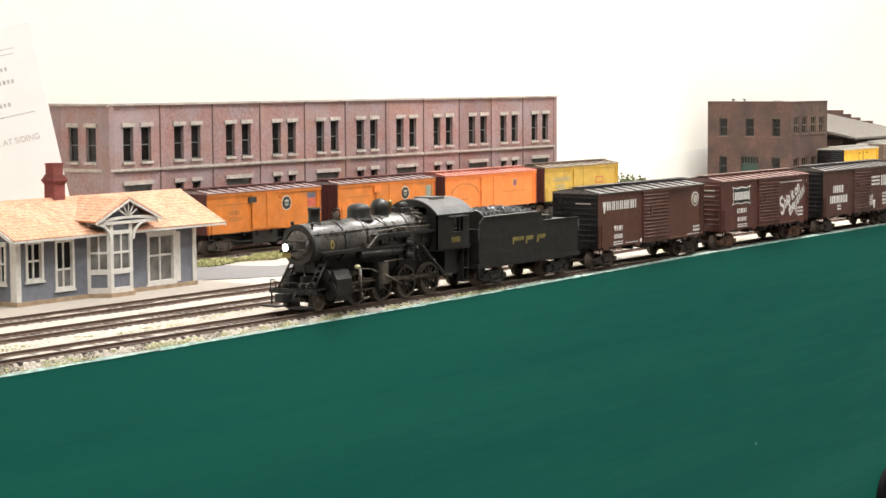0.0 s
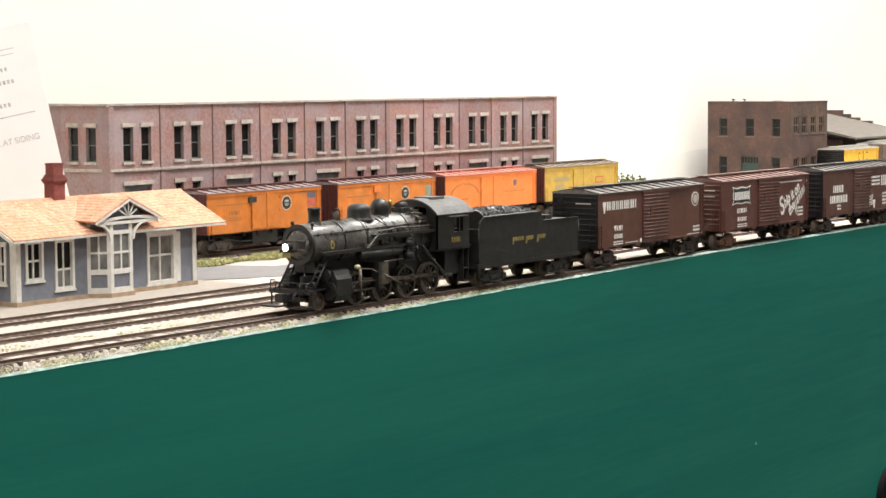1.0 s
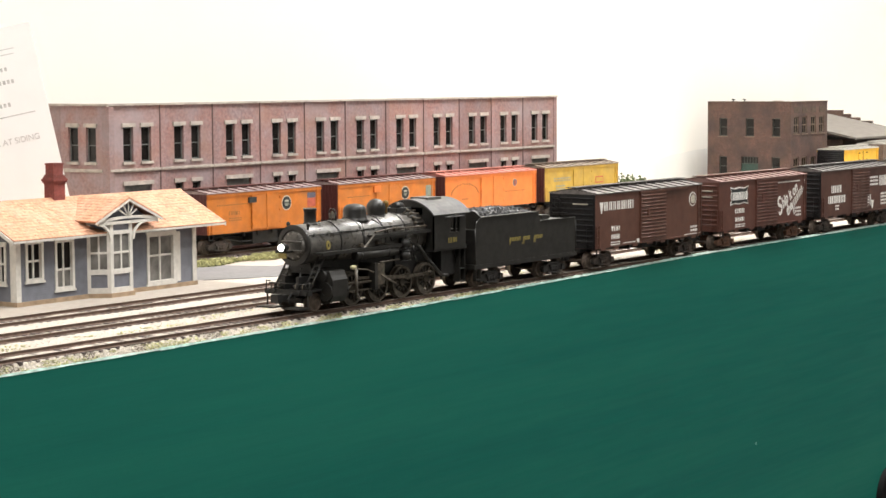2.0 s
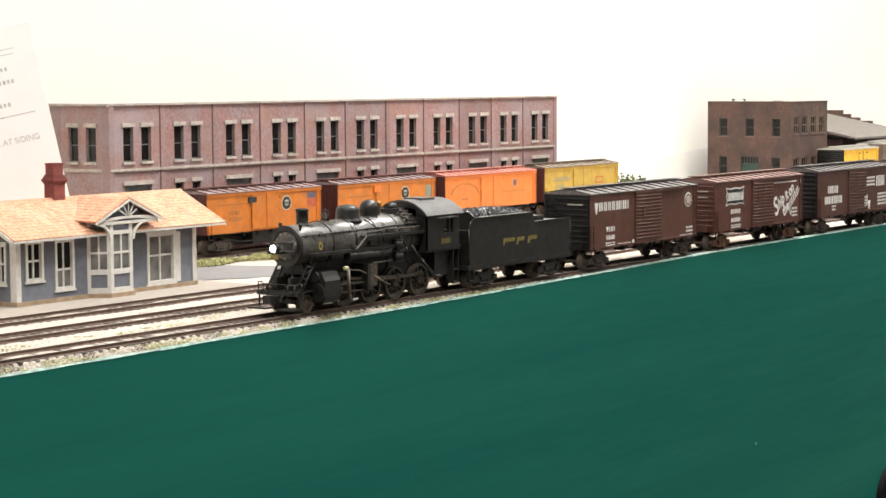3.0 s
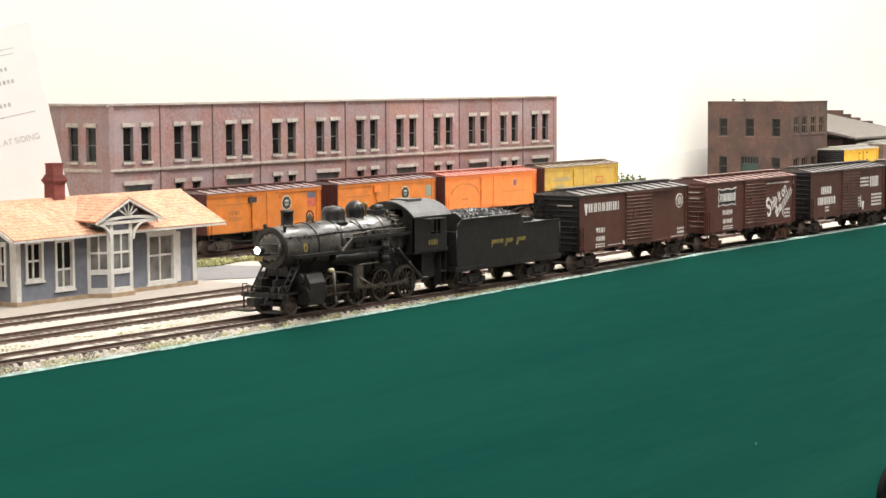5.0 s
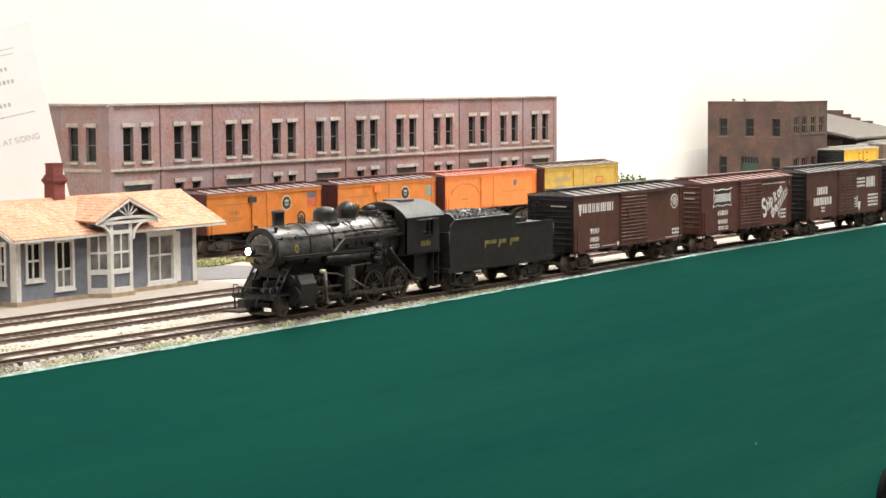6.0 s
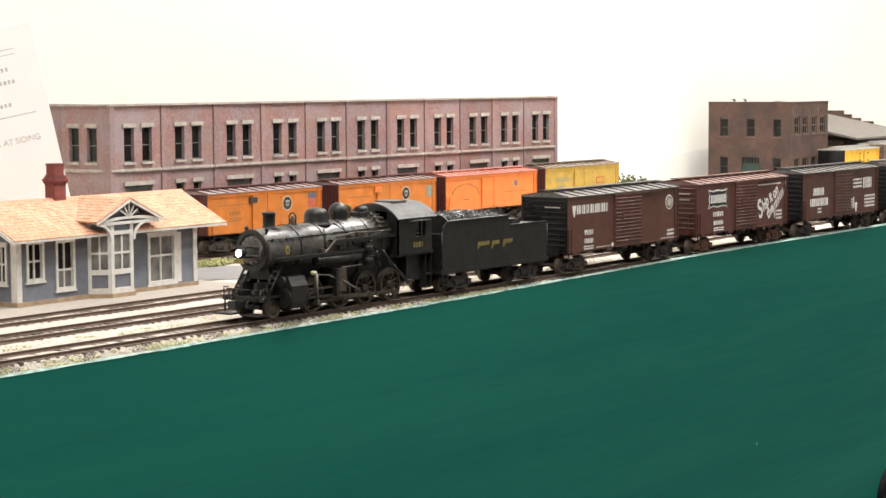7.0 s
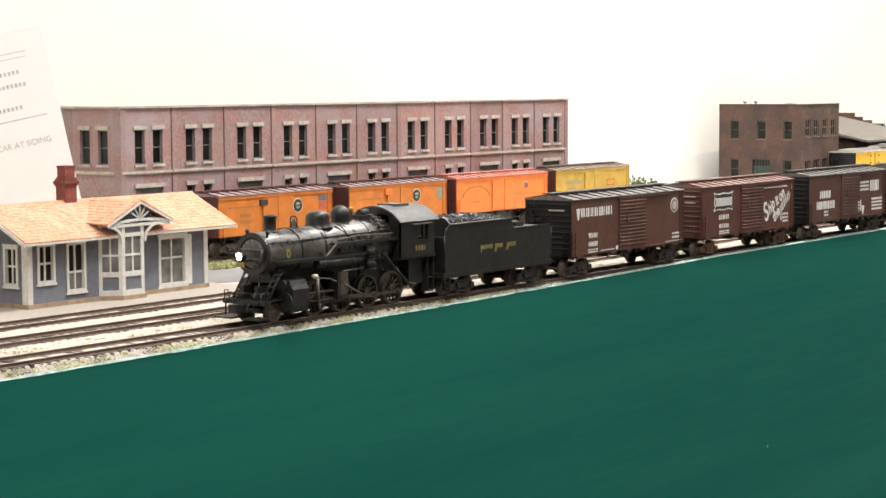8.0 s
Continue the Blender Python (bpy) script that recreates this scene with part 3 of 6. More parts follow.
# ---- wooden depot ----
def clap_mat(name, base):
    m = mat(name, base, 0.7, var=0.06, scale=250, stain=[c * 1.25 for c in base], stain_amt=0.4, stain_scale=60)
    n, l = m.node_tree.nodes, m.node_tree.links
    tc = n.new("ShaderNodeTexCoord")
    wv = n.new("ShaderNodeTexWave")
    wv.wave_type, wv.bands_direction, wv.wave_profile = "BANDS", "Z", "SAW"
    wv.inputs["Scale"].default_value = 240
    l.new(tc.outputs["Object"], wv.inputs["Vector"])
    bp = n.new("ShaderNodeBump")
    bp.inputs["Strength"].default_value, bp.inputs["Distance"].default_value = 0.9, 0.0004
    bp.invert = True
    l.new(wv.outputs["Fac"], bp.inputs["Height"])
    l.new(bp.outputs[0], n["Principled BSDF"].inputs["Normal"])
    return m


M_CLAP = clap_mat("blue_grey_clapboard", (0.162, 0.168, 0.195))
M_BLUE = mat("blue_grey_panel_paint", (0.155, 0.162, 0.192), 0.6, var=0.06)
M_TRIM = mat("off_white_trim_paint", (0.62, 0.60, 0.56), 0.6, var=0.06, scale=300)
M_PLINTH = mat("tan_wooden_base", (0.36, 0.26, 0.17), 0.8, var=0.12, scale=200)
M_SHING = mat("orange_tan_shingle", (0.60, 0.318, 0.198), 0.85, var=0.14, scale=500, per_island=0.09, stain=(0.68, 0.44, 0.32), stain_amt=0.45, stain_scale=70, bump=0.3)
M_GREYGLASS = mat("pale_curtained_glass", (0.17, 0.165, 0.155), 0.12, var=0.2, scale=120)
M_CHIM = brick_mat("chimney_brick", (0.22, 0.05, 0.04), (0.17, 0.04, 0.035), (0.21, 0.07, 0.06), (0.24, 0.08, 0.07), 0.4, ((0.20, 0.06, 0.04), (0.12, 0.045, 0.05), 0.4))
DX0, DX1, DY0, DY1, DZ0, DZ1 = -0.326, -0.180, 0.167, 0.227, -0.0016, 0.0335
depot = thing("depot", "small blue-grey clapboard depot with orange shingle roof", "station building")
part("plinth", B(DX0 - 0.0012, DX1 + 0.0012, DY0 - 0.0012, DY1 + 0.0012, GZ - 0.0006, DZ0), M_PLINTH, depot, "tan wooden base")
BAYX = (-0.2717, -0.262, -0.244, -0.2343)
W1 = (-0.3194, -0.3060, 0.0095, 0.0323)
D1 = (-0.2972, -0.2822, 0.0028, 0.0318)
W2 = (-0.2225, -0.1980, -0.0006, 0.0302)
bm = bmesh.new()
holes_wall(bm, "x", DX0, DX1, DZ0, DZ1, DY0, DY0 + 0.002, [W1, D1, W2, (BAYX[0], BAYX[3], DZ0, DZ1 - 0.001)])
front = part("front_wall", bm, M_CLAP, depot)
EW = (0.1745, 0.1865, 0.0082, 0.0312)
EW2 = (0.2075, 0.2195, 0.0082, 0.0312)
bm = bmesh.new()
holes_wall(bm, "y", DY0 + 0.002, DY1, DZ0, DZ1, DX0, DX0 + 0.002, [EW, EW2])
prism(bm, [(DY0, DZ1), (DY1, DZ1), (0.197, 0.0515)], "x", DX0, DX0 + 0.002)
west = part("gable_wall", bm, M_CLAP, depot)
bm = bmesh.new()
box(bm, DX1 - 0.002, DX1, DY0 + 0.002, DY1, DZ0, DZ1)
prism(bm, [(DY0, DZ1), (DY1, DZ1), (0.197, 0.0515)], "x", DX1 - 0.002, DX1)
part("gable_wall", bm, M_CLAP, depot)
part("rear_wall", boxes((DX0 + 0.002, DX1 - 0.002, DY1 - 0.002, DY1, DZ0, DZ1)), M_CLAP, depot)
part("inner_floor", boxes((DX0 + 0.002, DX1 - 0.002, DY0 + 0.002, DY1 - 0.002, DZ0, DZ0 + 0.0006)), M_PLINTH, depot)


def clapboards(parent, axis, u0, u1, z0, z1, w, holes, step=0.00118):
    """Lapped boards: each stands proud at its lower edge."""
    bm = bmesh.new()
    n = round((z1 - z0) / step)
    for k in range(n):
        a, b = z0 + (z1 - z0) * k / n, z0 + (z1 - z0) * (k + 1) / n
        m = (a + b) / 2
        cuts = sorted((h[0], h[1]) for h in holes if h[2] < m < h[3])
        x = u0
        for c, d in [*cuts, (u1, u1)]:
            if c - x > 0.0004:
                prism(bm, [(w, a), (w - 0.00034, a + 0.00006), (w - 0.00008, b), (w, b)], "x" if axis == "x" else "y", x, c)
            x = max(x, d)
    o = part("lap_siding", bm, M_CLAP, parent)
    tagged(o, kind="stuff")
    return o


clapboards(front, "x", DX0 + 0.0028, DX1 - 0.002, DZ0, DZ1 - 0.001, DY0, [W1, D1, (W2[0], W2[1] + 0.0045, W2[2], W2[3]), (BAYX[0], BAYX[3], DZ0, DZ1)])
clapboards(west, "y", DY0 + 0.004, DY1, DZ0, DZ1 + 0.004, DX0, [EW, EW2])


def depot_window(parent, axis, h, w, cols=2, rail=0.5, low=None, high=None, t=0.0016, casing=0.0016):
    u0, u1, z0, z1 = h

    def bx(a, b, c, d, w0, w1):
        return (a, b, w0, w1, c, d) if axis == "x" else (w0, w1, a, b, c, d)
    f = part("window", boxes(bx(u0, u0 + t, z0, z1, w - 0.0010, w + 0.0014), bx(u1 - t, u1, z0, z1, w - 0.0010, w + 0.0014), bx(u0 + t, u1 - t, z1 - t, z1, w - 0.0010, w + 0.0014),
                             bx(u0 + t, u1 - t, z0, z0 + t, w - 0.0010, w + 0.0014)), M_TRIM, parent, "off-white window casing")
    part("head_board", boxes(bx(u0 - 0.0006, u1 + 0.0006, z1, z1 + 0.0012, w - 0.001, w + 0.0008)), M_TRIM, f)
    part("sill", boxes(bx(u0 - 0.0008, u1 + 0.0008, z0 - 0.0012, z0, w - 0.0012, w + 0.0008)), M_TRIM, f)
    zm = z0 + (z1 - z0) * rail
    ls = [bx(u0 + t, u1 - t, zm - 0.0006, zm + 0.0006, w + 0.0004, w + 0.0013)]
    for k in range(1, cols):
        um = u0 + t + (u1 - u0 - 2 * t) * k / cols
        ls.append(bx(um - 0.0005, um + 0.0005, z0 + t, zm - 0.0006, w + 0.0004, w + 0.0013))
        ls.append(bx(um - 0.0005, um + 0.0005, zm + 0.0006, z1 - t, w + 0.0004, w + 0.0013))
    part("muntins", boxes(*ls), M_TRIM, f)
    for k in range(cols):
        a, b = u0 + t + (u1 - u0 - 2 * t) * k / cols, u0 + t + (u1 - u0 - 2 * t) * (k + 1) / cols
        part("pane", boxes(bx(a, b, z0 + t, zm, w + 0.0014, w + 0.0016)), low or M_DKGLASS, f)
        part("pane", boxes(bx(a, b, zm, z1 - t, w + 0.0014, w + 0.0016)), high or M_DKGLASS, f)
    return f


depot_window(front, "x", W1, DY0)
depot_window(front, "x", D1, DY0, rail=0.40, low=M_GREYGLASS)
depot_window(front, "x", W2, DY0, rail=0.56, low=M_GREYGLASS, high=M_GREYGLASS, t=0.0019)
part("side_casing", boxes((W2[1], W2[1] + 0.0045, DY0 - 0.0007, DY0, W2[2], W2[3])), M_TRIM, front, "off-white boarded casing")
depot_window(west, "y", EW, DX0)
depot_window(west, "y", EW2, DX0)
for x0, x1, y0, y1 in ((DX0 - 0.0008, DX0 + 0.0028, DY0 - 0.0008, DY0 + 0.0005), (DX0 - 0.0008, DX0 + 0.0005, DY0 + 0.0005, DY0 + 0.0042), (DX1 - 0.0026, DX1 + 0.0008, DY0 - 0.0008, DY0 + 0.0005), (DX1 - 0.0004, DX1 + 0.0008, DY0 + 0.0005, DY0 + 0.0035)):
    part("corner_board", boxes((x0, x1, y0, y1, DZ0, DZ1)), M_TRIM, depot, "off-white corner board")
part("frieze_board", boxes((DX0 + 0.0028, BAYX[0] - 0.001, DY0 - 0.0005, DY0 + 0.0002, DZ1 - 0.0012, DZ1), (BAYX[3] + 0.001, DX1 - 0.0026, DY0 - 0.0005, DY0 + 0.0002, DZ1 - 0.0018, DZ1)), M_BLUE, depot)

# bay window: three faces, each built in its own frame
BAYTOP = 0.0405


def bay_face(p0, p1, wide):
    d = Vector((p1[0] - p0[0], p1[1] - p0[1], 0))
    w = d.length
    m = pose(p0[0], p0[1], 0, 0, 0, math.degrees(math.atan2(d.y, d.x)))
    t = 0.0022 if wide else 0.0024
    za, zb, zc, zd = 0.0095, 0.0125, 0.0330, 0.0352
    holes = [(t, w - t, 0.0016, za), (t, w - t, zb, zc), (t, w - t, zd, BAYTOP - 0.0015)]
    bm = bmesh.new()
    holes_wall(bm, "x", 0, w, DZ0, BAYTOP, 0, 0.0014, holes)
    face = part("bay_face", bm, M_TRIM, depot, "off-white framed bay window face")
    face.matrix_local = m
    part("lower_panel", boxes((t, w - t, 0.0008, 0.0013, 0.0016, za)), M_BLUE, face)
    part("upper_panel", boxes((t, w - t, 0.0008, 0.0013, zd, BAYTOP - 0.0015)), M_BLUE, face)
    zm = 0.0222
    mid = w / 2
    part("muntins", boxes((mid - 0.0005, mid + 0.0005, 0.0003, 0.0010, zb, zm - 0.0006), (mid - 0.0005, mid + 0.0005, 0.0003, 0.0010, zm + 0.0006, zc), (t, w - t, 0.0003, 0.0010, zm - 0.0006, zm + 0.0006)), M_TRIM, face)
    for a, b in ((t, mid), (mid, w - t)):
        part("pane", boxes((a, b, 0.0010, 0.0012, zb, zm)), M_GREYGLASS, face)
        part("pane", boxes((a, b, 0.0010, 0.0012, zm, zc)), M_GREYGLASS, face)
    return face


YB = 0.157
bay_face((BAYX[0], DY0), (BAYX[1], YB), True)
bay_face((BAYX[1], YB), (BAYX[2], YB), False)
bay_face((BAYX[2], YB), (BAYX[3], DY0), True)
part("bay_base", P([(BAYX[0] - 0.001, DY0), (BAYX[1] - 0.0006, YB - 0.001), (BAYX[2] + 0.0006, YB - 0.001), (BAYX[3] + 0.001, DY0)], "z", GZ - 0.0006, DZ0), M_PLINTH, depot)

# roofs: slabs under shingle courses
EY, EZ, RYD, RZD = 0.1590, 0.0334, 0.197, 0.0523
RX0, RX1 = -0.3345, -0.1605


def shingled_slope(p_eave, p_ridge, u0, u1, axis, courses, seed, parent, name, shear=0.0):
    """A slope given in (v, z) at eave and ridge, running along axis from u0 to u1, of staggered shingles."""
    rnd = random.Random(seed)
    (v0, z0), (v1, z1) = p_eave, p_ridge
    L = math.hypot(v1 - v0, z1 - z0)
    dv, dz = (v1 - v0) / L, (z1 - z0) / L
    nv, nz = (-dz, dv) if dv > 0 else (dz, -dv)
    slab = part(name, P([(v0, z0), (v1, z1), (v1 + nv * 0.001, z1 + nz * 0.001), (v0 + nv * 0.001, z0 + nz * 0.001)], axis, u0, u1), M_SHING, parent)
    step = L / courses
    for c in range(courses):
        bm = bmesh.new()
        u = u0 - rnd.uniform(0, 0.002)
        s0, s1 = c * step - 0.0002, (c + 1) * step + 0.0006
        while u < u1:
            w = rnd.uniform(0.0028, 0.0052)
            a, b = max(u0 - 0.0002, u), min(u1 + 0.0002, u + w - 0.00012)
            if b > a + 0.0003:
                k = rnd.uniform(-0.00012, 0.00012)
                h0, h1 = 0.00115 + k, 0.00095
                q = [(v0 + dv * s0 + nv * 0.0006, z0 + dz * s0 + nz * 0.0006), (v0 + dv * s1 + nv * 0.0006, z0 + dz * s1 + nz * 0.0006),
                     (v0 + dv * s1 + nv * (h1 + 0.0002), z0 + dz * s1 + nz * (h1 + 0.0002)), (v0 + dv * s0 + nv * (h0 + 0.0002), z0 + dz * s0 + nz * (h0 + 0.0002))]
                prism(bm, q, axis, a, b)
            u += w
        o = part("shingle_course", bm, M_SHING, slab)
        tagged(o, kind="stuff")
    return slab


shingled_slope((EY, EZ), (RYD, RZD), RX0, RX1, "x", 13, 1, depot, "roof_slope")
shingled_slope((2 * RYD - EY, EZ), (RYD, RZD), RX0, RX1, "x", 13, 2, depot, "roof_slope")
part("ridge_cap", P([(RYD - 0.0022, RZD + 0.0004), (RYD, RZD + 0.0019), (RYD + 0.0022, RZD + 0.0004), (RYD, RZD + 0.0012)], "x", RX0, RX1), M_SHING, depot)
part("eave_board", boxes((RX0 - 0.0002, RX1 + 0.0002, EY - 0.0005, EY + 0.0004, EZ - 0.0008, EZ + 0.0005)), M_TRIM, depot)
for x in (RX0 - 0.0010, RX1 + 0.0002):
    for s in (-1, 1):
        e = RYD + s * (RYD - EY)
        part("barge_board", P([(e, EZ - 0.0016), (RYD, RZD - 0.0012), (RYD, RZD + 0.0010), (e, EZ + 0.0006)], "x", x, x + 0.0009), M_TRIM, depot)
# dormer over the bay
DC, DH, DZE, DZA, DV = -0.2475, 0.0268, 0.0405, 0.0533, 0.1555
shingled_slope((DC - DH, DZE), (DC, DZA), DV, RYD, "y", 9, 3, depot, "dormer_slope")
shingled_slope((DC + DH, DZE), (DC, DZA), DV, RYD, "y", 9, 4, depot, "dormer_slope")
part("dormer_soffit", boxes((DC - DH + 0.0035, DC + DH - 0.0035, DV + 0.003, 0.175, DZE - 0.0006, DZE)), M_BLUE, depot)
gable = part("dormer_gable", P([(DC - DH + 0.006, DZE), (DC + DH - 0.006, DZE), (DC, DZA - 0.0010)], "y", DV + 0.0045, DV + 0.0055), M_BLUE, depot, "blue-grey gable with off-white fan truss")
for s in (-1, 1):
    part("barge_board", P([(DC + s * (DH + 0.0006), DZE - 0.0012), (DC, DZA - 0.0012), (DC, DZA + 0.0001), (DC + s * (DH + 0.0006), DZE + 0.0001)], "y", DV - 0.0006, DV + 0.0003), M_TRIM, depot)
# fan truss
for ang in (-58, -30, 0, 30, 58):
    a = radians(ang)
    reach = 0.0095 if ang == 0 else (0.0088 if abs(ang) == 30 else 0.0085)
    bm = bmesh.new()
    wire(bm, [(DC, DV + 0.0010, DZE + 0.0022), (DC + math.sin(a) * reach * 1.0, DV + 0.0010, DZE + 0.0022 + math.cos(a) * reach)], 0.0005)
    part("truss_spoke", bm, M_TRIM, gable)
bm = bmesh.new()
pts = [(DC + DH * 0.92 * math.cos(math.pi * k / 16), DV + 0.0012, DZE - 0.0012 + 0.0034 * math.sin(math.pi * k / 16)) for k in range(17)]
for p, q in zip(pts, pts[1:]):
    box(bm, min(p[0], q[0]), max(p[0], q[0]), DV + 0.0004, DV + 0.0018, min(p[2], q[2]) - 0.0007, max(p[2], q[2]) + 0.0007)
part("arched_tie", bm, M_TRIM, gable)
part("tie_beam", boxes((DC - DH * 0.9, DC + DH * 0.9, DV + 0.0006, DV + 0.0018, DZE - 0.0016, DZE + 0.0002)), M_TRIM, gable)
for s, x in ((-1, BAYX[1] + 0.0004), (1, BAYX[2] - 0.0004)):
    bm = bmesh.new()
    arc = [(x + s * 0.0105 * (1 - math.cos(math.pi / 2 * k / 12)), 0.0295 + 0.0105 * math.sin(math.pi / 2 * k / 12)) for k in range(13)]
    inner = [(px + s * 0.0013 * math.cos(math.pi / 2 * k / 12), pz - 0.0013 * math.sin(math.pi / 2 * k / 12)) for k, (px, pz) in enumerate(arc)]
    prism(bm, arc + inner[::-1], "y", YB - 0.0012, YB + 0.0002)
    part("arched_bracket", bm, M_TRIM, depot)
# chimney
chx, chy = -0.2665, 0.1985
chim = part("chimney", boxes((chx - 0.0044, chx + 0.0044, chy - 0.0042, chy + 0.0042, 0.048, 0.0640)), M_CHIM, depot, "dark red brick chimney")
for k, (g, z0, z1) in enumerate(((0.0048, 0.0618, 0.0628), (0.0054, 0.0628, 0.0640), (0.0058, 0.0640, 0.0650), (0.0052, 0.0650, 0.0659), (0.0047, 0.0659, 0.0668), (0.0043, 0.0668, 0.0676), (0.0038, 0.0676, 0.0734), (0.0041, 0.0734, 0.0744))):
    part("corbel", boxes((chx - g, chx + g, chy - g * 0.92, chy + g * 0.92, z0, z1)), M_CHIM, chim)

# platform, road, grass
tagged(new("platform", mesh_of("platform", B(-0.60, -0.158, 0.135, 0.256, -0.0072, GZ + 0.0005, bevel=0.0003), M_PLAT)), "pale tan station platform slab", "platform", kind="structure")
bm = bmesh.new()
prism(bm, [(-0.1575, 0.182), (-0.10, 0.152), (0.25, 0.152), (0.25, 0.205), (-0.06, 0.205), (-0.085, 0.256), (-0.1575, 0.256)], "z", -0.0072, GZ + 0.0004)
tagged(new("road", mesh_of("road", bm, M_ROAD)), "grey road surface behind the depot", "road", kind="structure")


def tufts(name, label, material, count, area, size, seed, zmul=1.0, keep=None):
    rnd = random.Random(seed)
    vs, fs = [], []
    for _ in range(count):
        x, y = rnd.uniform(*area[0]), rnd.uniform(*area[1])
        if keep and not keep(x, y):
            continue
        s = rnd.uniform(*size)
        for _k in range(5):
            a, b = rnd.random() * 6.28, rnd.uniform(0.2, 1.2)
            dx, dy = math.cos(a) * s, math.sin(a) * s
            w = s * 0.35
            k = len(vs)
            ox, oy = x + rnd.uniform(-s, s), y + rnd.uniform(-s, s)
            oz = GZ + rnd.random() * s * 0.7 * zmul
            vs += [(ox - dy * 0.35, oy + dx * 0.35, oz), (ox + dy * 0.35, oy - dx * 0.35, oz), (ox + dx * 0.6, oy + dy * 0.6, oz + s * b * zmul), (ox - dx * 0.3, oy - dy * 0.3, oz + s * 0.6 * zmul)]
            fs += [(k, k + 1, k + 2), (k, k + 2, k + 3), (k + 1, k + 3, k + 2)]
    me = bpy.data.meshes.new(name)
    me.from_pydata(vs, [], fs)
    me.materials.append(material)
    return tagged(new(name, me), label, "grass", kind="stuff")


tufts("grass", "strip of yellowish green scenic grass beside the road", M_GRASS, 5200, ((-0.15, 0.22), (0.236, 0.264)), (0.0008, 0.0024), 8, 1.0, lambda x, y: noise.noise(Vector((x * 40, y * 40, 0))) > -0.35 and y > 0.262 - 0.020 - 0.012 * noise.noise(Vector((x * 30, 0, 5))))
M_BUSH = mat("dull_green_foliage", (0.13, 0.16, 0.075), 0.95, var=0.25, scale=600, per_island=0.4)
rnd = random.Random(31)
vs, fs = [], []
for _ in range(5200):
    a, rr = rnd.random() * 6.28, math.sqrt(rnd.random())
    x, y = 0.632 + math.cos(a) * rr * 0.060, 0.334 + math.sin(a) * rr * 0.010
    z = GZ + rnd.random() * 0.0335 * (1 - rr ** 4 * 0.7) * (0.75 + 0.4 * noise.noise(Vector((x * 120, y * 120, 2))))
    s = rnd.uniform(0.0007, 0.0019)
    e = Euler((rnd.random() * 6, rnd.random() * 6, rnd.random() * 6)).to_matrix()
    k = len(vs)
    for p in ((1, 0, 0), (-0.6, 0.8, 0), (-0.6, -0.8, 0.2), (0, 0, 0.9)):
        q = e @ (Vector(p) * s * rnd.uniform(0.6, 1.3))
        vs.append((x + q.x, y + q.y, z + q.z))
    fs.extend([(k, k + 1, k + 2), (k, k + 1, k + 3), (k + 1, k + 2, k + 3), (k + 2, k, k + 3)])
me = bpy.data.meshes.new("bush")
me.from_pydata(vs, [], fs)
me.materials.append(M_BUSH)
tagged(new("bush", me), "low dull green bush at the foot of the backdrop", "bush")

# card with handwriting-like print leaning behind the depot
M_CARD = mat("white_card", (0.96, 0.96, 0.955), 0.7, var=0.01, scale=50)
M_INK = mat("pale_grey_print", (0.58, 0.57, 0.56), 0.8)
card = thing("card", "large white printed card leaning behind the depot", "card")
card.matrix_world = Matrix.Translation((-0.2357, 0.2360, 0.1091)) @ pose(0, 0, 0, 0, 0, -48) @ pose(0, 0, 0, -9, 0, 0) @ pose(0, 0, 0, 0, -12.3, 0)
part("sheet", B(-0.16, 0.0, 0.0, 0.0008, -0.13, 0.0525), M_CARD, card)

words("printed_words", "CAR AT SIDING", 0.0052, M_INK, card, (-0.0262, -0.0001, -0.0183), width=0.0335)
part("ruled_line", boxes((-0.06, -0.0085, -0.0001, 0.0, -0.0030, -0.0024)), M_INK, card, "printed grey line")
for x0, x1, z in ((-0.05, -0.013, 0.0385), (-0.05, -0.0135, 0.0352), (-0.05, -0.0185, 0.0265), (-0.05, -0.0165, 0.0185), (-0.05, -0.0205, 0.0045)):
    bm = bmesh.new()
    if z > 0.03:
        box(bm, x0, x1, -0.0001, 0.0, z, z + 0.0004)
    else:
        k = x0
        while k < x1 - 0.0015:
            box(bm, k, k + 0.0016, -0.0001, 0.0, z - 0.0012, z + 0.0012)
            k += 0.0026
    part("print_row", bm, M_INK, card, "row of grey print")

# black round knob
bm = bmesh.new()
ring(bm, (0.4800, FRONT - 0.0065, -0.2335), (0, 1, 0), 0.026, 0.004, 0.005, n=48)
lathe(bm, (0.4800, FRONT - 0.004, -0.2335), (0, -1, 0), [(0, 0.0215), (0.002, 0.0215), (0.003, 0.019), (0.003, 0.001)], n=48)
part("rim", bm, M_RUBBER, knob)


# ---- freight cars ----
ROLLING, TRAIN, RODS = [], [], []
WHEEL_R = 0.0052
M_WHEEL = mat("rusty_wheel_steel", (0.085, 0.062, 0.047), 0.6, metal=0.2, var=0.25, scale=700)
M_TRUCK = mat("dark_weathered_truck", (0.040, 0.033, 0.028), 0.8, var=0.3, scale=700, stain=(0.10, 0.06, 0.04), stain_amt=0.5, stain_scale=160)
M_WHITE = mat("white_lettering", (0.80, 0.78, 0.74), 0.7, var=0.1, scale=900)
M_RIB = mat("dark_roof_rib", (0.035, 0.030, 0.029), 0.5, var=0.2, scale=300)
M_GALV = mat("mottled_grey_roof", (0.13, 0.118, 0.114), 0.38, var=0.2, scale=300, stain=(0.22, 0.21, 0.20), stain_amt=0.5, stain_scale=60)


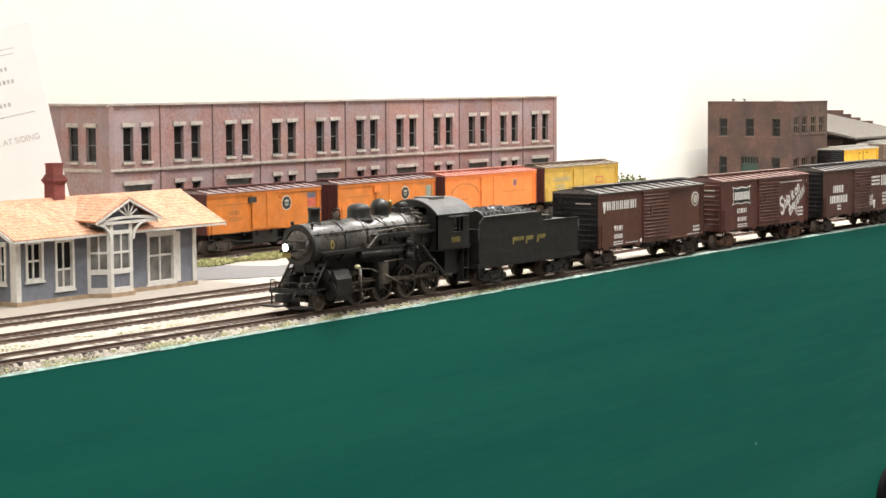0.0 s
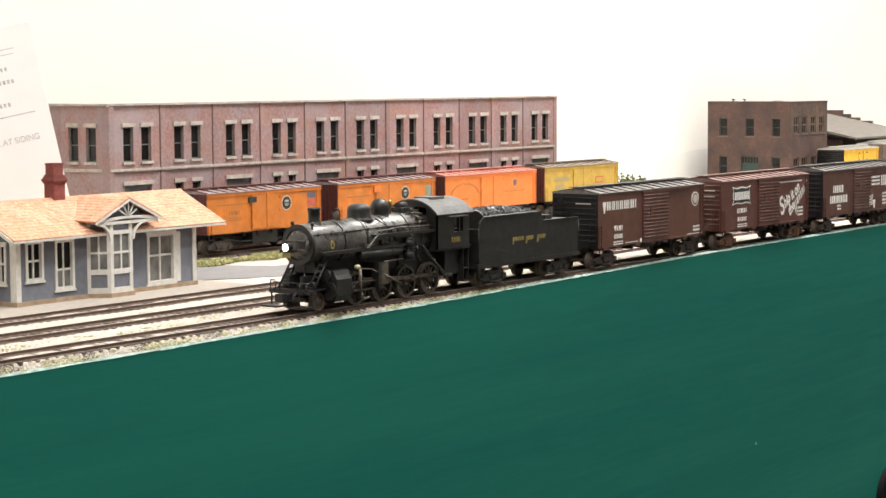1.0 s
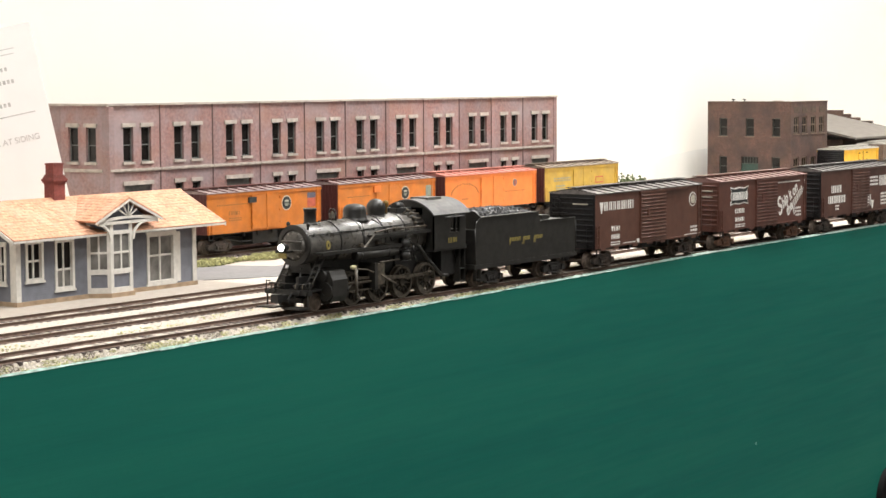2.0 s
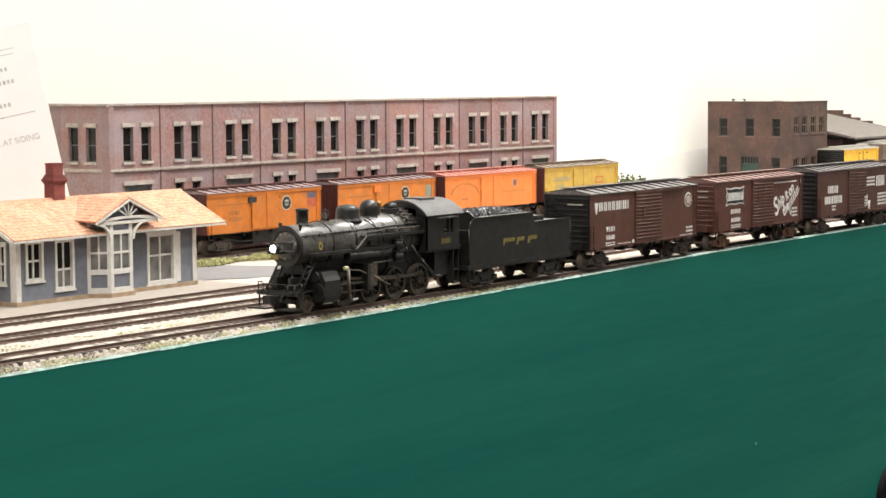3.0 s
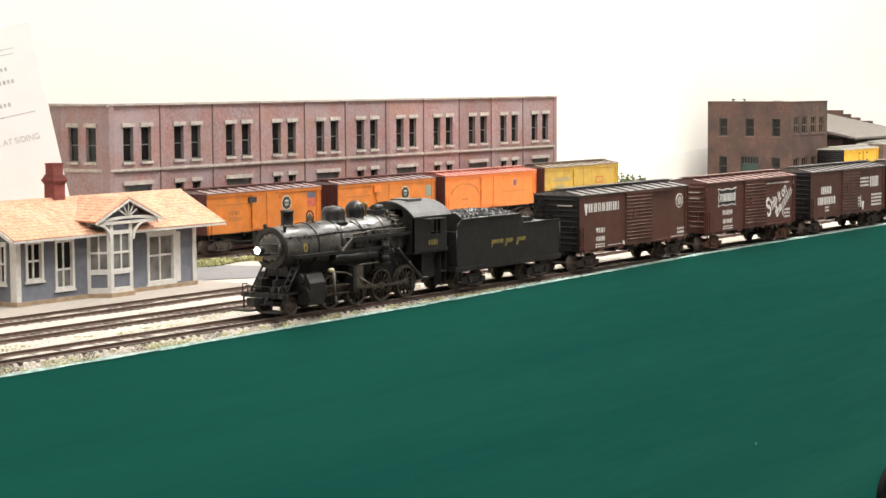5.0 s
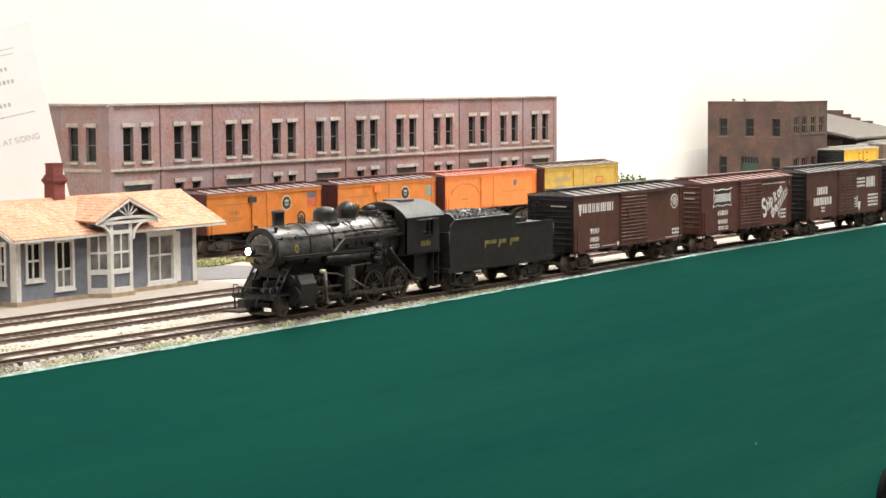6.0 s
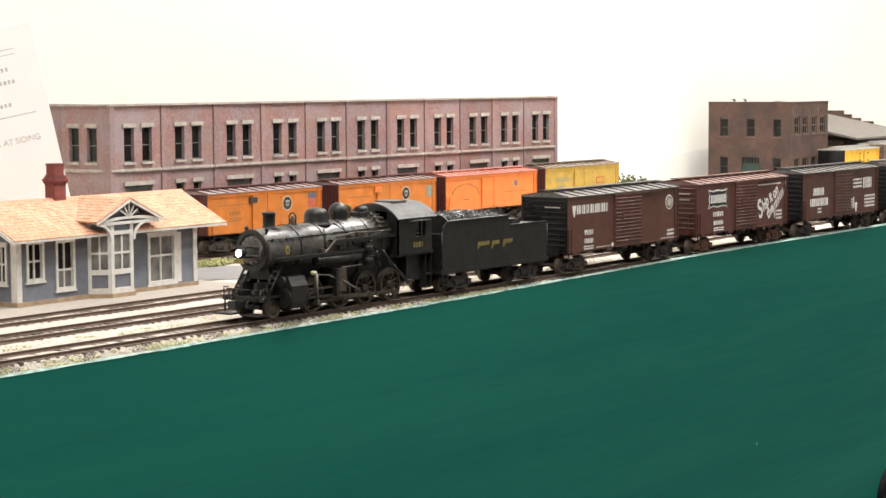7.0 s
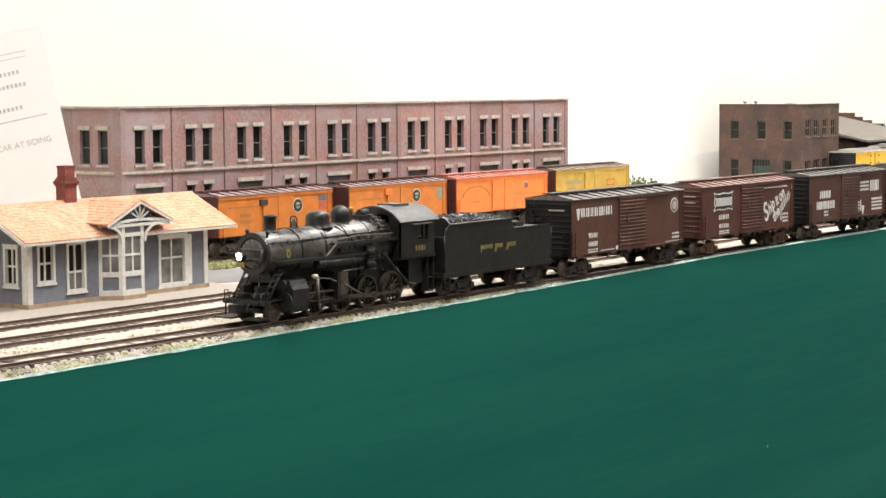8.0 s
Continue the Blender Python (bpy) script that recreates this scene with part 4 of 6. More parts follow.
def wheelset_me(r, inner=GAUGE - 0.0003):
    bm = bmesh.new()
    tube(bm, (0, -inner - 0.003, 0), (0, inner + 0.003, 0), 0.0011, n=10)
    for s in (-1, 1):
        lathe(bm, (0, s * (inner + 0.0026), 0), (0, -s, 0), [(0, 0.0016), (0, r * 0.55), (0.0004, r * 0.6), (0.0002, r * 0.82), (0, r * 0.86), (0, r), (0.0021, r), (0.0023, r + 0.0007), (0.0030, r + 0.0007), (0.0031, r * 0.8), (0.0026, r * 0.5), (0.0026, 0.0014)], n=20)
    return mesh_of("wheelset", bm, M_WHEEL)


WHEELSET = wheelset_me(WHEEL_R)


def side_frame_bm(y, s, base=0.0125):
    """Bettendorf style side frame: arch bar, journal boxes, springs."""
    bm = bmesh.new()
    h = base
    w = 0.0011
    y0, y1 = sorted((y, y + s * w * 1.6))
    prism(bm, [(-h - 0.0022, 0.0066), (-h + 0.0022, 0.0072), (-0.005, 0.0092), (0.005, 0.0092), (h - 0.0022, 0.0072), (h + 0.0022, 0.0066), (h + 0.0022, 0.0048), (h - 0.002, 0.0046),
               (0.0052, 0.0024), (-0.0052, 0.0024), (-h + 0.002, 0.0046), (-h - 0.0022, 0.0048)], "y", y0, y1)
    for x in (-h, h):
        box(bm, x - 0.0016, x + 0.0016, min(y, y + s * 0.0026), max(y, y + s * 0.0026), 0.0034, 0.0068)
    for x in (-0.0026, 0, 0.0026):
        tube(bm, (x, y + s * 0.0019, 0.0030), (x, y + s * 0.0019, 0.0062), 0.0011, n=8)
    box(bm, -0.0052, 0.0052, min(y, y + s * 0.003), max(y, y + s * 0.003), 0.0062, 0.0074)
    box(bm, -0.0056, 0.0056, min(y, y + s * 0.003), max(y, y + s * 0.003), 0.0022, 0.0031)
    return bm


def add_truck(parent, x, base=0.0125, wheel=WHEELSET, r=WHEEL_R, roll=True, mt=None):
    mt = mt or M_TRUCK
    tr = part("truck", boxes((-0.004, 0.004, -0.0115, 0.0115, 0.0058, 0.0085), (-0.003, 0.003, -0.003, 0.003, 0.0085, 0.0118)), mt, parent)
    tr.location = (x, 0, 0)
    for s in (-1, 1):
        part("side_frame", side_frame_bm(s * 0.0120, s, base), mt, tr)
    for dx in (-base, base):
        ws = share("wheelset", wheel, tr, pose(dx, 0, r))
        if roll:
            ROLLING.append((ws, (dx, 0, r), r))
    return tr


def ladder_bm(x, y, z0, z1, w, n, axis="x", out=-1):
    bm = bmesh.new()
    t = 0.00022
    d = out * 0.0006
    for k in range(n):
        z = z0 + (z1 - z0) * (k + 0.5) / n
        if axis == "x":
            box(bm, x, x + w, min(y + d, y), max(y + d, y), z - t, z + t)
        else:
            box(bm, min(x + d, x), max(x + d, x), y, y + w, z - t, z + t)
    for e in (0, w):
        if axis == "x":
            box(bm, x + e - t, x + e + t, min(y + d, y), max(y + d, y), z0, z1)
        else:
            box(bm, min(x + d, x), max(x + d, x), y + e - t, y + e + t, z0, z1)
    return bm


def rib_end_bm(L, W, z0, z1, n, at_left):
    """Corrugated steel end: rounded horizontal ribs."""
    bm = bmesh.new()
    x, s = (0, -1) if at_left else (L, 1)
    hw = W / 2 - 0.0016
    for k in range(n):
        z = z0 + 0.003 + (z1 - z0 - 0.004) * (k + 0.5) / n
        tube(bm, (x, -hw, z), (x, hw, z), 0.00085, n=8)
    for y in (-W / 2 + 0.0006, W / 2 - 0.0006):
        box(bm, min(x, x + s * 0.0004), max(x, x + s * 0.0004), y - 0.0006, y + 0.0006, z0, z1)
    return bm


def freight_car(name, label, category, group, m, L, W, z0, z1, paint, roof_paint, end_paint, detail_paint, door="steel", ends="steel", roll=True, running_paint=None, board_door=(0.40, 0.64), apex=0.0032, tabs=True, rib_paint=None, truck_paint=None, deep=False):
    car = thing(name, label, category, group, m=m)
    hw = W / 2
    running_paint = running_paint or roof_paint
    body = part("body", B(0, L, -hw, hw, z0, z1, bevel=0.0003), paint, car)
    # the ends
    for at_left in (True, False):
        x = 0 if at_left else L
        s = -1 if at_left else 1
        e = part("end", boxes((min(x, x + s * 0.0003), max(x, x + s * 0.0003), -hw + 0.0002, hw - 0.0002, z0 + 0.0002, z1), ), end_paint, car)
        prism_bm = P([(-hw, z1), (hw, z1), (hw * 0.5, z1 + apex * 0.75), (0, z1 + apex), (-hw * 0.5, z1 + apex * 0.75)], "x", min(x, x - s * 0.001), max(x, x - s * 0.001))
        part("end_cap", prism_bm, end_paint, car)
        if ends == "steel":
            part("end_ribs", rib_end_bm(L, W, z0, z1, 9, at_left), end_paint, e)
        else:
            bm = bmesh.new()
            for k in range(11):
                y = -hw + W * (k + 0.5) / 11
                box(bm, min(x, x + s * 0.0006), max(x, x + s * 0.0006), y - W / 22 + 0.00015, y + W / 22 - 0.00015, z0, z1)
            tagged(part("end_sheathing", bm, end_paint, e), kind="stuff")
        part("ladder", ladder_bm(x + s * 0.0004, -hw + 0.0015 if not at_left else hw - 0.0072, z0, z1, 0.0055, 7, "y", s), end_paint, e)
        part("ladder", ladder_bm(x + s * 0.0004, -hw + 0.0012, z0, z0 + (z1 - z0) * 0.45, 0.0050, 3, "y", s), end_paint, e)
        bm = bmesh.new()
        tube(bm, (x, 0, 0.0085), (x + s * 0.0095, 0, 0.0085), 0.0012, n=8)
        box(bm, min(x + s * 0.007, x + s * 0.013), max(x + s * 0.007, x + s * 0.013), -0.0022, 0.0022, 0.0066, 0.0104)
        part("coupler", bm, M_BLACK, car)
    # roof with seam ribs and a plank walk
    rf = part("roof", P([(-hw - 0.0006, z1), (-hw - 0.0006, z1 + 0.0005), (0, z1 + apex), (hw + 0.0006, z1 + 0.0005), (hw + 0.0006, z1)], "x", -0.0003, L + 0.0003), roof_paint, car)
    n = 12
    for k in range(n + 1):
        x = L * k / n
        xa, xb = max(-0.0003, x - 0.0005), min(L + 0.0003, x + 0.0005)
        bm = P([(-hw - 0.0007, z1 + 0.0006), (0, z1 + apex + 0.0001), (hw + 0.0007, z1 + 0.0006), (hw + 0.0007, z1 + 0.0010), (0, z1 + apex + 0.0007), (-hw - 0.0007, z1 + 0.0010)], "x", xa, xb)
        part("seam_rib", bm, rib_paint or roof_paint, rf)
    rw = part("running_board", boxes(*[(-0.0016, L + 0.0016, y - 0.0011, y + 0.0011, z1 + apex + 0.0008, z1 + apex + 0.0013) for y in (-0.0025, 0, 0.0025)]), running_paint, car)
    tagged(part("walk_saddle", boxes(*[(L * (k + 0.5) / n - 0.0004, L * (k + 0.5) / n + 0.0004, -0.0036, 0.0036, z1 + apex - 0.0004, z1 + apex + 0.0008) for k in range(n)]), roof_paint, rw), kind="stuff")
    # sides
    for s in (-1, 1):
        y = s * hw

        def yb(d0, d1):
            return (min(y + s * d0, y + s * d1), max(y + s * d0, y + s * d1))
        a, b = L * board_door[0], L * board_door[1]
        if door == "steel":
            d = part("side_door", boxes((a, b, *yb(0, 0.0009), z0 + 0.0012, z1 - 0.0015)), paint, car)
            bm = bmesh.new()
            nn = 13
            for k in range(nn):
                z = z0 + 0.0025 + (z1 - z0 - 0.005) * (k + 0.5) / nn
                tube(bm, (a + 0.0008, y + s * 0.0008, z), (b - 0.0008, y + s * 0.0008, z), 0.00062, n=6)
            part("door_ribs", bm, paint, d)
            part("door_handle", boxes((a + 0.0085, a + 0.0105, *yb(0.0009, 0.0018), z0 + 0.018, z0 + 0.0235), (a + 0.004, a + 0.0125, *yb(0.0009, 0.0015), z0 + 0.0195, z0 + 0.0203)), detail_paint, d)
            part("door_track", boxes((a - 0.001, min(L - 0.001, b + (b - a) * 0.9), *yb(0, 0.0012), z1 - 0.0016, z1 - 0.0006)), paint, car)
            part("door_track", boxes((a - 0.001, min(L - 0.001, b + (b - a) * 0.9), *yb(0, 0.0010), z0 + 0.0002, z0 + 0.0010)), paint, car)
        elif door == "reefer":
            for da, db in ((a, (a + b) / 2 - 0.0002), ((a + b) / 2 + 0.0002, b)):
                d = part("side_door", boxes((da, db, *yb(0.0004, 0.0010), z0 + 0.0016, z1 - 0.0028)), paint, car)
                hx = da if da == a else db - 0.0026
                for zz in (0.18, 0.5, 0.82):
                    z = z0 + (z1 - z0) * zz
                    part("hinge", boxes((hx, hx + 0.0030, *yb(0.0010, 0.0015), z - 0.0006, z + 0.0006)), detail_paint, d)
            part("door_post", boxes((b - (b - a) / 2 - 0.0003, b - (b - a) / 2 + 0.0003, *yb(0.0006, 0.0014), z0, z1 - 0.002)), detail_paint, car)
            part("fascia_strip", boxes((0, L, *yb(0.0004, 0.0007), z1 - 0.0022, z1 - 0.0009)), paint, body)
        part("sill_step", boxes((0.002, 0.0068, *yb(-0.0006, 0), z0 - 0.0040, z0 - 0.0034), (0.002, 0.0024, *yb(-0.0006, 0), z0 - 0.0040, z0), (0.0064, 0.0068, *yb(-0.0006, 0), z0 - 0.0040, z0)), M_BLACK, car)
        part("sill_step", boxes((L - 0.0068, L - 0.002, *yb(-0.0006, 0), z0 - 0.0040, z0 - 0.0034), (L - 0.0024, L - 0.002, *yb(-0.0006, 0), z0 - 0.0040, z0), (L - 0.0068, L - 0.0064, *yb(-0.0006, 0), z0 - 0.0040, z0)), M_BLACK, car)
        if tabs:
            for xx in (0.075, 0.19, 0.36, 0.5, 0.62, 0.81, 0.925):
                part("sill_tab", boxes((L * xx - 0.0030, L * xx + 0.0030, *yb(-0.0007, -0.0001), z0 - 0.0014, z0 + 0.0002)), paint, body)
        part("ladder", ladder_bm(L - 0.0056, y, z0, z1, 0.0044, 8, "x", s), paint, car)
        part("grab_iron", ladder_bm(0.0010, y, z0, z0 + (z1 - z0) * 0.42, 0.0036, 3, "x", s), paint, car)
    # brake wheel on the leading end
    bm = bmesh.new()
    bx, byy, bz = -0.0030, hw - 0.0075, z1 - 0.006
    ring(bm, (bx, byy, bz), (1, 0, 0), 0.0031, 0.0005, 0.0006, n=18)
    for k in range(4):
        ang = k * math.pi / 2 + 0.4
        tube(bm, (bx, byy, bz), (bx, byy + 0.0028 * math.cos(ang), bz + 0.0028 * math.sin(ang)), 0.00022, n=5)
    tube(bm, (bx - 0.0002, byy, bz), (0, byy, bz), 0.0005, n=6)
    part("brake_wheel", bm, end_paint, car)
    part("brake_platform", boxes((-0.0034, 0, hw - 0.014, hw - 0.0035, z1 - 0.0125, z1 - 0.0119)), end_paint, car)
    # underframe
    part("underframe", boxes((0.004, L - 0.004, -0.0030, 0.0030, 0.0102, z0), (0.010, L - 0.010, -hw + 0.003, hw - 0.003, z0 - 0.0012, z0), (L * 0.45, L * 0.56, -hw + 0.004, -0.004, 0.0095, z0 - 0.0012),
                             *[(L * xx - 0.0008, L * xx + 0.0008, -hw + 0.001, hw - 0.001, z0 - 0.0030, z0) for xx in (0.32, 0.44, 0.57, 0.68)]), M_BLACK, car)
    # black blocks and rods added to stand for the shade under parked cars
    if deep:
        part("brake_gear", boxes((0.030, L - 0.030, -0.0042, 0.0042, 0.0035, 0.0102), (L * 0.40, L * 0.62, -hw + 0.002, -0.0045, 0.0050, z0 - 0.0012)), M_BLACK, car)
        for sy in (-1, 1):
            bm = bmesh.new()
            wire(bm, [(0.012, sy * (hw - 0.0030), z0 - 0.0012), (0.038, sy * (hw - 0.0030), 0.0072), (L - 0.038, sy * (hw - 0.0030), 0.0072), (L - 0.012, sy * (hw - 0.0030), z0 - 0.0012)], 0.0005)
            part("truss_rod", bm, M_BLACK, car)
    for xx in (0.0155, L - 0.0155):
        add_truck(car, xx, base=0.0108, roll=roll, mt=truck_paint)
    return car


PITCH_X = 0.1683
Z0C, Z1C, CW, CL = 0.0133, 0.0485, 0.0344, 0.142
M_VGN = mat("brown_boxcar_paint", (0.106, 0.045, 0.031), 0.42, var=0.07, scale=200, stain=(0.138, 0.064, 0.044), stain_amt=0.4, stain_scale=50)
M_FRI = mat("red_brown_boxcar_paint", (0.100, 0.037, 0.026), 0.45, var=0.07, scale=200, stain=(0.130, 0.055, 0.040), stain_amt=0.4, stain_scale=50)
M_ANN = mat("dark_brown_boxcar_paint", (0.090, 0.038, 0.027), 0.45, var=0.07, scale=200, stain=(0.112, 0.051, 0.038), stain_amt=0.4, stain_scale=50)
M_BLK2 = mat("black_car_end_paint", (0.010, 0.009, 0.010), 0.6, spec=0.3, var=0.2, scale=300)
M_RUSTY = mat("rusty_brown_truck", (0.105, 0.052, 0.032), 0.8, var=0.3, scale=700, stain=(0.20, 0.085, 0.04), stain_amt=0.5, stain_scale=200)
M_REDROOF = mat("red_brown_roof_paint", (0.18, 0.095, 0.084), 0.45, var=0.1, scale=200, stain=(0.26, 0.17, 0.155), stain_amt=0.5, stain_scale=70)
FY = -CW / 2


def train_car(name, label, k, **kw):
    x = k * PITCH_X
    c = freight_car(name, label, "boxcar", "cars of the moving train", pose(x, 0, 0), CL, CW, Z0C, kw.pop("z1", Z1C), **kw)
    TRAIN.append((c, x))
    return c


vgn = train_car("boxcar", "brown steel boxcar with black ends and white lettering", 0, paint=M_VGN, roof_paint=M_GALV, end_paint=M_BLK2, detail_paint=M_VGN, running_paint=M_RIB, rib_paint=M_RIB)
fri = train_car("boxcar", "red-brown steel boxcar with white slogan and shield", 1, paint=M_FRI, roof_paint=M_REDROOF, end_paint=M_FRI, detail_paint=M_FRI, running_paint=M_FRI, rib_paint=M_FRI, truck_paint=M_RUSTY)
ann = train_car("boxcar", "dark brown boxcar with black ends and white lettering", 2, z1=0.0491, paint=M_ANN, roof_paint=M_GALV, end_paint=M_BLK2, detail_paint=M_ANN, running_paint=M_RIB, rib_paint=M_RIB)
last = train_car("boxcar", "dark boxcar with black ends at the train's rear", 3, paint=M_BLK2, roof_paint=M_GALV, end_paint=M_BLK2, detail_paint=M_BLK2)

# parked reefers on the back track
RY, RL, RW, RZ0, RZ1 = 0.2812, 0.1255, 0.033, 0.0142, 0.0424
RX = (-0.0631, 0.0828, 0.2222, 0.3719)
RLEN = (RL, RL, 0.1360, 0.1253)
M_OR1 = mat("weathered_orange_paint", (0.56, 0.17, 0.022), 0.5, var=0.07, scale=150, stain=(0.38, 0.15, 0.05), stain_amt=0.4, stain_scale=60)
M_OR2 = mat("orange_paint", (0.60, 0.185, 0.03), 0.5, var=0.07, scale=150, stain=(0.40, 0.17, 0.05), stain_amt=0.35, stain_scale=60)
M_OR3 = mat("bright_orange_paint", (0.74, 0.21, 0.045), 0.45, var=0.04, scale=150)
M_YEL = mat("faded_yellow_paint", (0.50, 0.32, 0.05), 0.5, var=0.07, scale=150, stain=(0.42, 0.30, 0.10), stain_amt=0.4, stain_scale=60)
M_DKRED = mat("dark_red_end_paint", (0.10, 0.030, 0.025), 0.55, var=0.1, scale=200)
M_PINKROOF = mat("faded_red_roof_paint", (0.50, 0.19, 0.15), 0.5, var=0.1, scale=200, stain=(0.60, 0.34, 0.28), stain_amt=0.4, stain_scale=60)
M_RFROOF = mat("mottled_red_brown_reefer_roof", (0.27, 0.20, 0.19), 0.5, var=0.2, scale=250, stain=(0.44, 0.39, 0.37), stain_amt=0.55, stain_scale=110)
M_YRIB = mat("brown_roof_rib", (0.12, 0.085, 0.062), 0.6, var=0.2, scale=250)
M_YROOF = mat("weathered_tan_reefer_roof", (0.26, 0.20, 0.15), 0.5, var=0.2, scale=250, stain=(0.42, 0.36, 0.30), stain_amt=0.5, stain_scale=110)
REEFERS = []
for i, (pt, rf, en, de, lab) in enumerate((
        (M_OR1, M_RFROOF, M_DKRED, M_OR1, "weathered orange wooden reefer with dark red ends"),
        (M_OR2, M_RFROOF, M_DKRED, M_OR2, "orange wooden reefer with round emblem and brown roof"),
        (M_OR3, M_PINKROOF, M_DKRED, M_OR3, "bright orange reefer with faded red roof"),
        (M_YEL, M_YROOF, M_DKRED, M_YEL, "faded yellow wooden reefer with dark red ends"))):
    REEFERS.append(freight_car("reefer", lab, "reefer", "parked cars on the back track", pose(RX[i], RY, 0), RLEN[i], RW, RZ0, RZ1 + (0.0005 if i < 3 else 0.0014), pt, rf, en, de, door="reefer", ends="wood", roll=False, apex=0.0026, board_door=(0.37, 0.63), tabs=False, deep=True, running_paint=(M_DKRED, M_DKRED, rf, M_YRIB)[i], rib_paint=(M_DKRED, M_DKRED, rf, M_YRIB)[i]))
M_YEL2 = mat("bright_yellow_paint", (0.72, 0.42, 0.03), 0.45, var=0.05, scale=150)
M_WROOF = mat("pale_car_roof", (0.43, 0.41, 0.37), 0.5, var=0.06, scale=150)
M_DULL = mat("dull_brown_car_paint", (0.13, 0.085, 0.06), 0.6, var=0.1, scale=150)
freight_car("reefer", "bright yellow reefer with black end and pale roof", "reefer", "parked cars on the back track", pose(0.9986, RY, 0), 0.096, RW, 0.0142, 0.0392, M_YEL2, M_WROOF, M_BLK2, M_BLK2, door="reefer", ends="steel", roll=False, apex=0.0026, tabs=False)
freight_car("boxcar", "dull brown boxcar with pale roof on the back track", "boxcar", "parked cars on the back track", pose(1.108, RY, 0), 0.13, RW, 0.0142, 0.0425, M_DULL, M_WROOF, M_DULL, M_DULL, roll=False, apex=0.0026)
DRIVER_R, DRIVER_Z = 0.0091, 0.0094


# ---- lettering on the cars ----
M_FADED = mat("faded_brown_print", (0.30, 0.13, 0.04), 0.7, var=0.1, scale=900)
M_DKPRINT = mat("dark_print", (0.026, 0.028, 0.028), 0.6)
M_TEALP = mat("grey_green_print", (0.25, 0.27, 0.22), 0.6)
M_PALEP = mat("faded_white_print", (0.50, 0.46, 0.38), 0.7, var=0.15, scale=900)
M_REDP = mat("red_print", (0.46, 0.10, 0.06), 0.6)
M_BLUEP = mat("dark_blue_print", (0.12, 0.11, 0.14), 0.6)


def shape_word(parent, x0, x1, z, h, kinds, material, y, first=1.0, name="lettering", weight=0.22, lean=0.0):
    """A name as a row of plain shapes: v wedge, i one bar, o and n two bars; a blank leaves a gap."""
    bm = bmesh.new()
    wide = [0.5 if k == "i" else (0.4 if k == " " else 1.0) for k in kinds]
    u = (x1 - x0) / sum(wide)
    x = x0
    for i, (k, wd) in enumerate(zip(kinds, wide)):
        top, bot = z + h / 2, z + h / 2 - h * (first if i == 0 else 1.0)
        a, b = x, x + u * wd * 0.84
        t = u * weight

        def piece(*pts):
            prism(bm, [(px + lean * (pz - z), pz) for px, pz in pts], "y", y - 0.00012, y)

        def upright(p, q):
            piece((p, bot), (q, bot), (q, top), (p, top))
        if k == "v":
            m = (a + b) / 2
            piece((a, top), (b, top), (m + t * 0.5, bot), (m - t * 0.5, bot))
        elif k == "i":
            upright(a, b - u * 0.08)
        elif k != " ":
            p, q = (1.5, 0.9) if k == "o" else (0.9, 1.5)
            upright(a, a + t * p)
            upright(b - t * q, b)
        x += u * wd
    return part(name, bm, material, parent)


def disc(parent, x, z, r, material, y, name="emblem", label="", squash=1.0):
    bm = bmesh.new()
    prism(bm, [(x + r * squash * math.cos(2 * math.pi * k / 28), z + r * math.sin(2 * math.pi * k / 28)) for k in range(28)], "y", y - 0.00012, y)
    return part(name, bm, material, parent, label)


def rows(parent, x0, x1, z0, z1, n, material, y, seed=1):
    """Small unreadable print as short bars."""
    rnd = random.Random(seed)
    bm = bmesh.new()
    for k in range(n):
        z = z1 - (z1 - z0) * (k + 0.5) / n
        h = (z1 - z0) / n * 0.28
        x = x0
        while x < x1:
            w = rnd.uniform(0.0010, 0.0024)
            box(bm, x, min(x1, x + w), y - 0.0001, y, z - h, z + h)
            x += w + 0.0006
    return part("small_print", bm, material, parent)


shape_word(vgn, 0.0056, 0.0490, 0.0404, 0.0056, "vioonnino", M_WHITE, FY, 1.3)
shape_word(vgn, 0.0200, 0.0312, 0.0254, 0.0032, "voo", M_WHITE, FY)
shape_word(vgn, 0.0203, 0.0312, 0.0200, 0.0030, "onono", M_WHITE, FY)
rows(vgn, 0.0196, 0.0312, 0.0142, 0.0172, 2, M_WHITE, FY, 2)
rows(vgn, 0.0350, 0.0510, 0.0146, 0.0156, 1, M_WHITE, FY, 3)
disc(vgn, 0.0547, 0.0155, 0.0014, M_WHITE, FY)
disc(vgn, 0.1292, 0.0391, 0.0050, M_WHITE, FY, label="white ring emblem")
disc(vgn, 0.1292, 0.0391, 0.0041, M_VGN, FY - 0.00012)
disc(vgn, 0.1292, 0.0391, 0.0031, M_PALEP, FY - 0.00024)
rows(vgn, 0.1265, 0.1360, 0.0162, 0.0212, 2, M_WHITE, FY, 4)
rows(vgn, 0.1180, 0.1400, 0.0145, 0.0155, 1, M_WHITE, FY, 5)
bm = bmesh.new()
box(bm, -0.0012, -0.0011, -0.0125, -0.0010, 0.0419, 0.0427)
part("end_number", bm, M_PALEP, vgn)


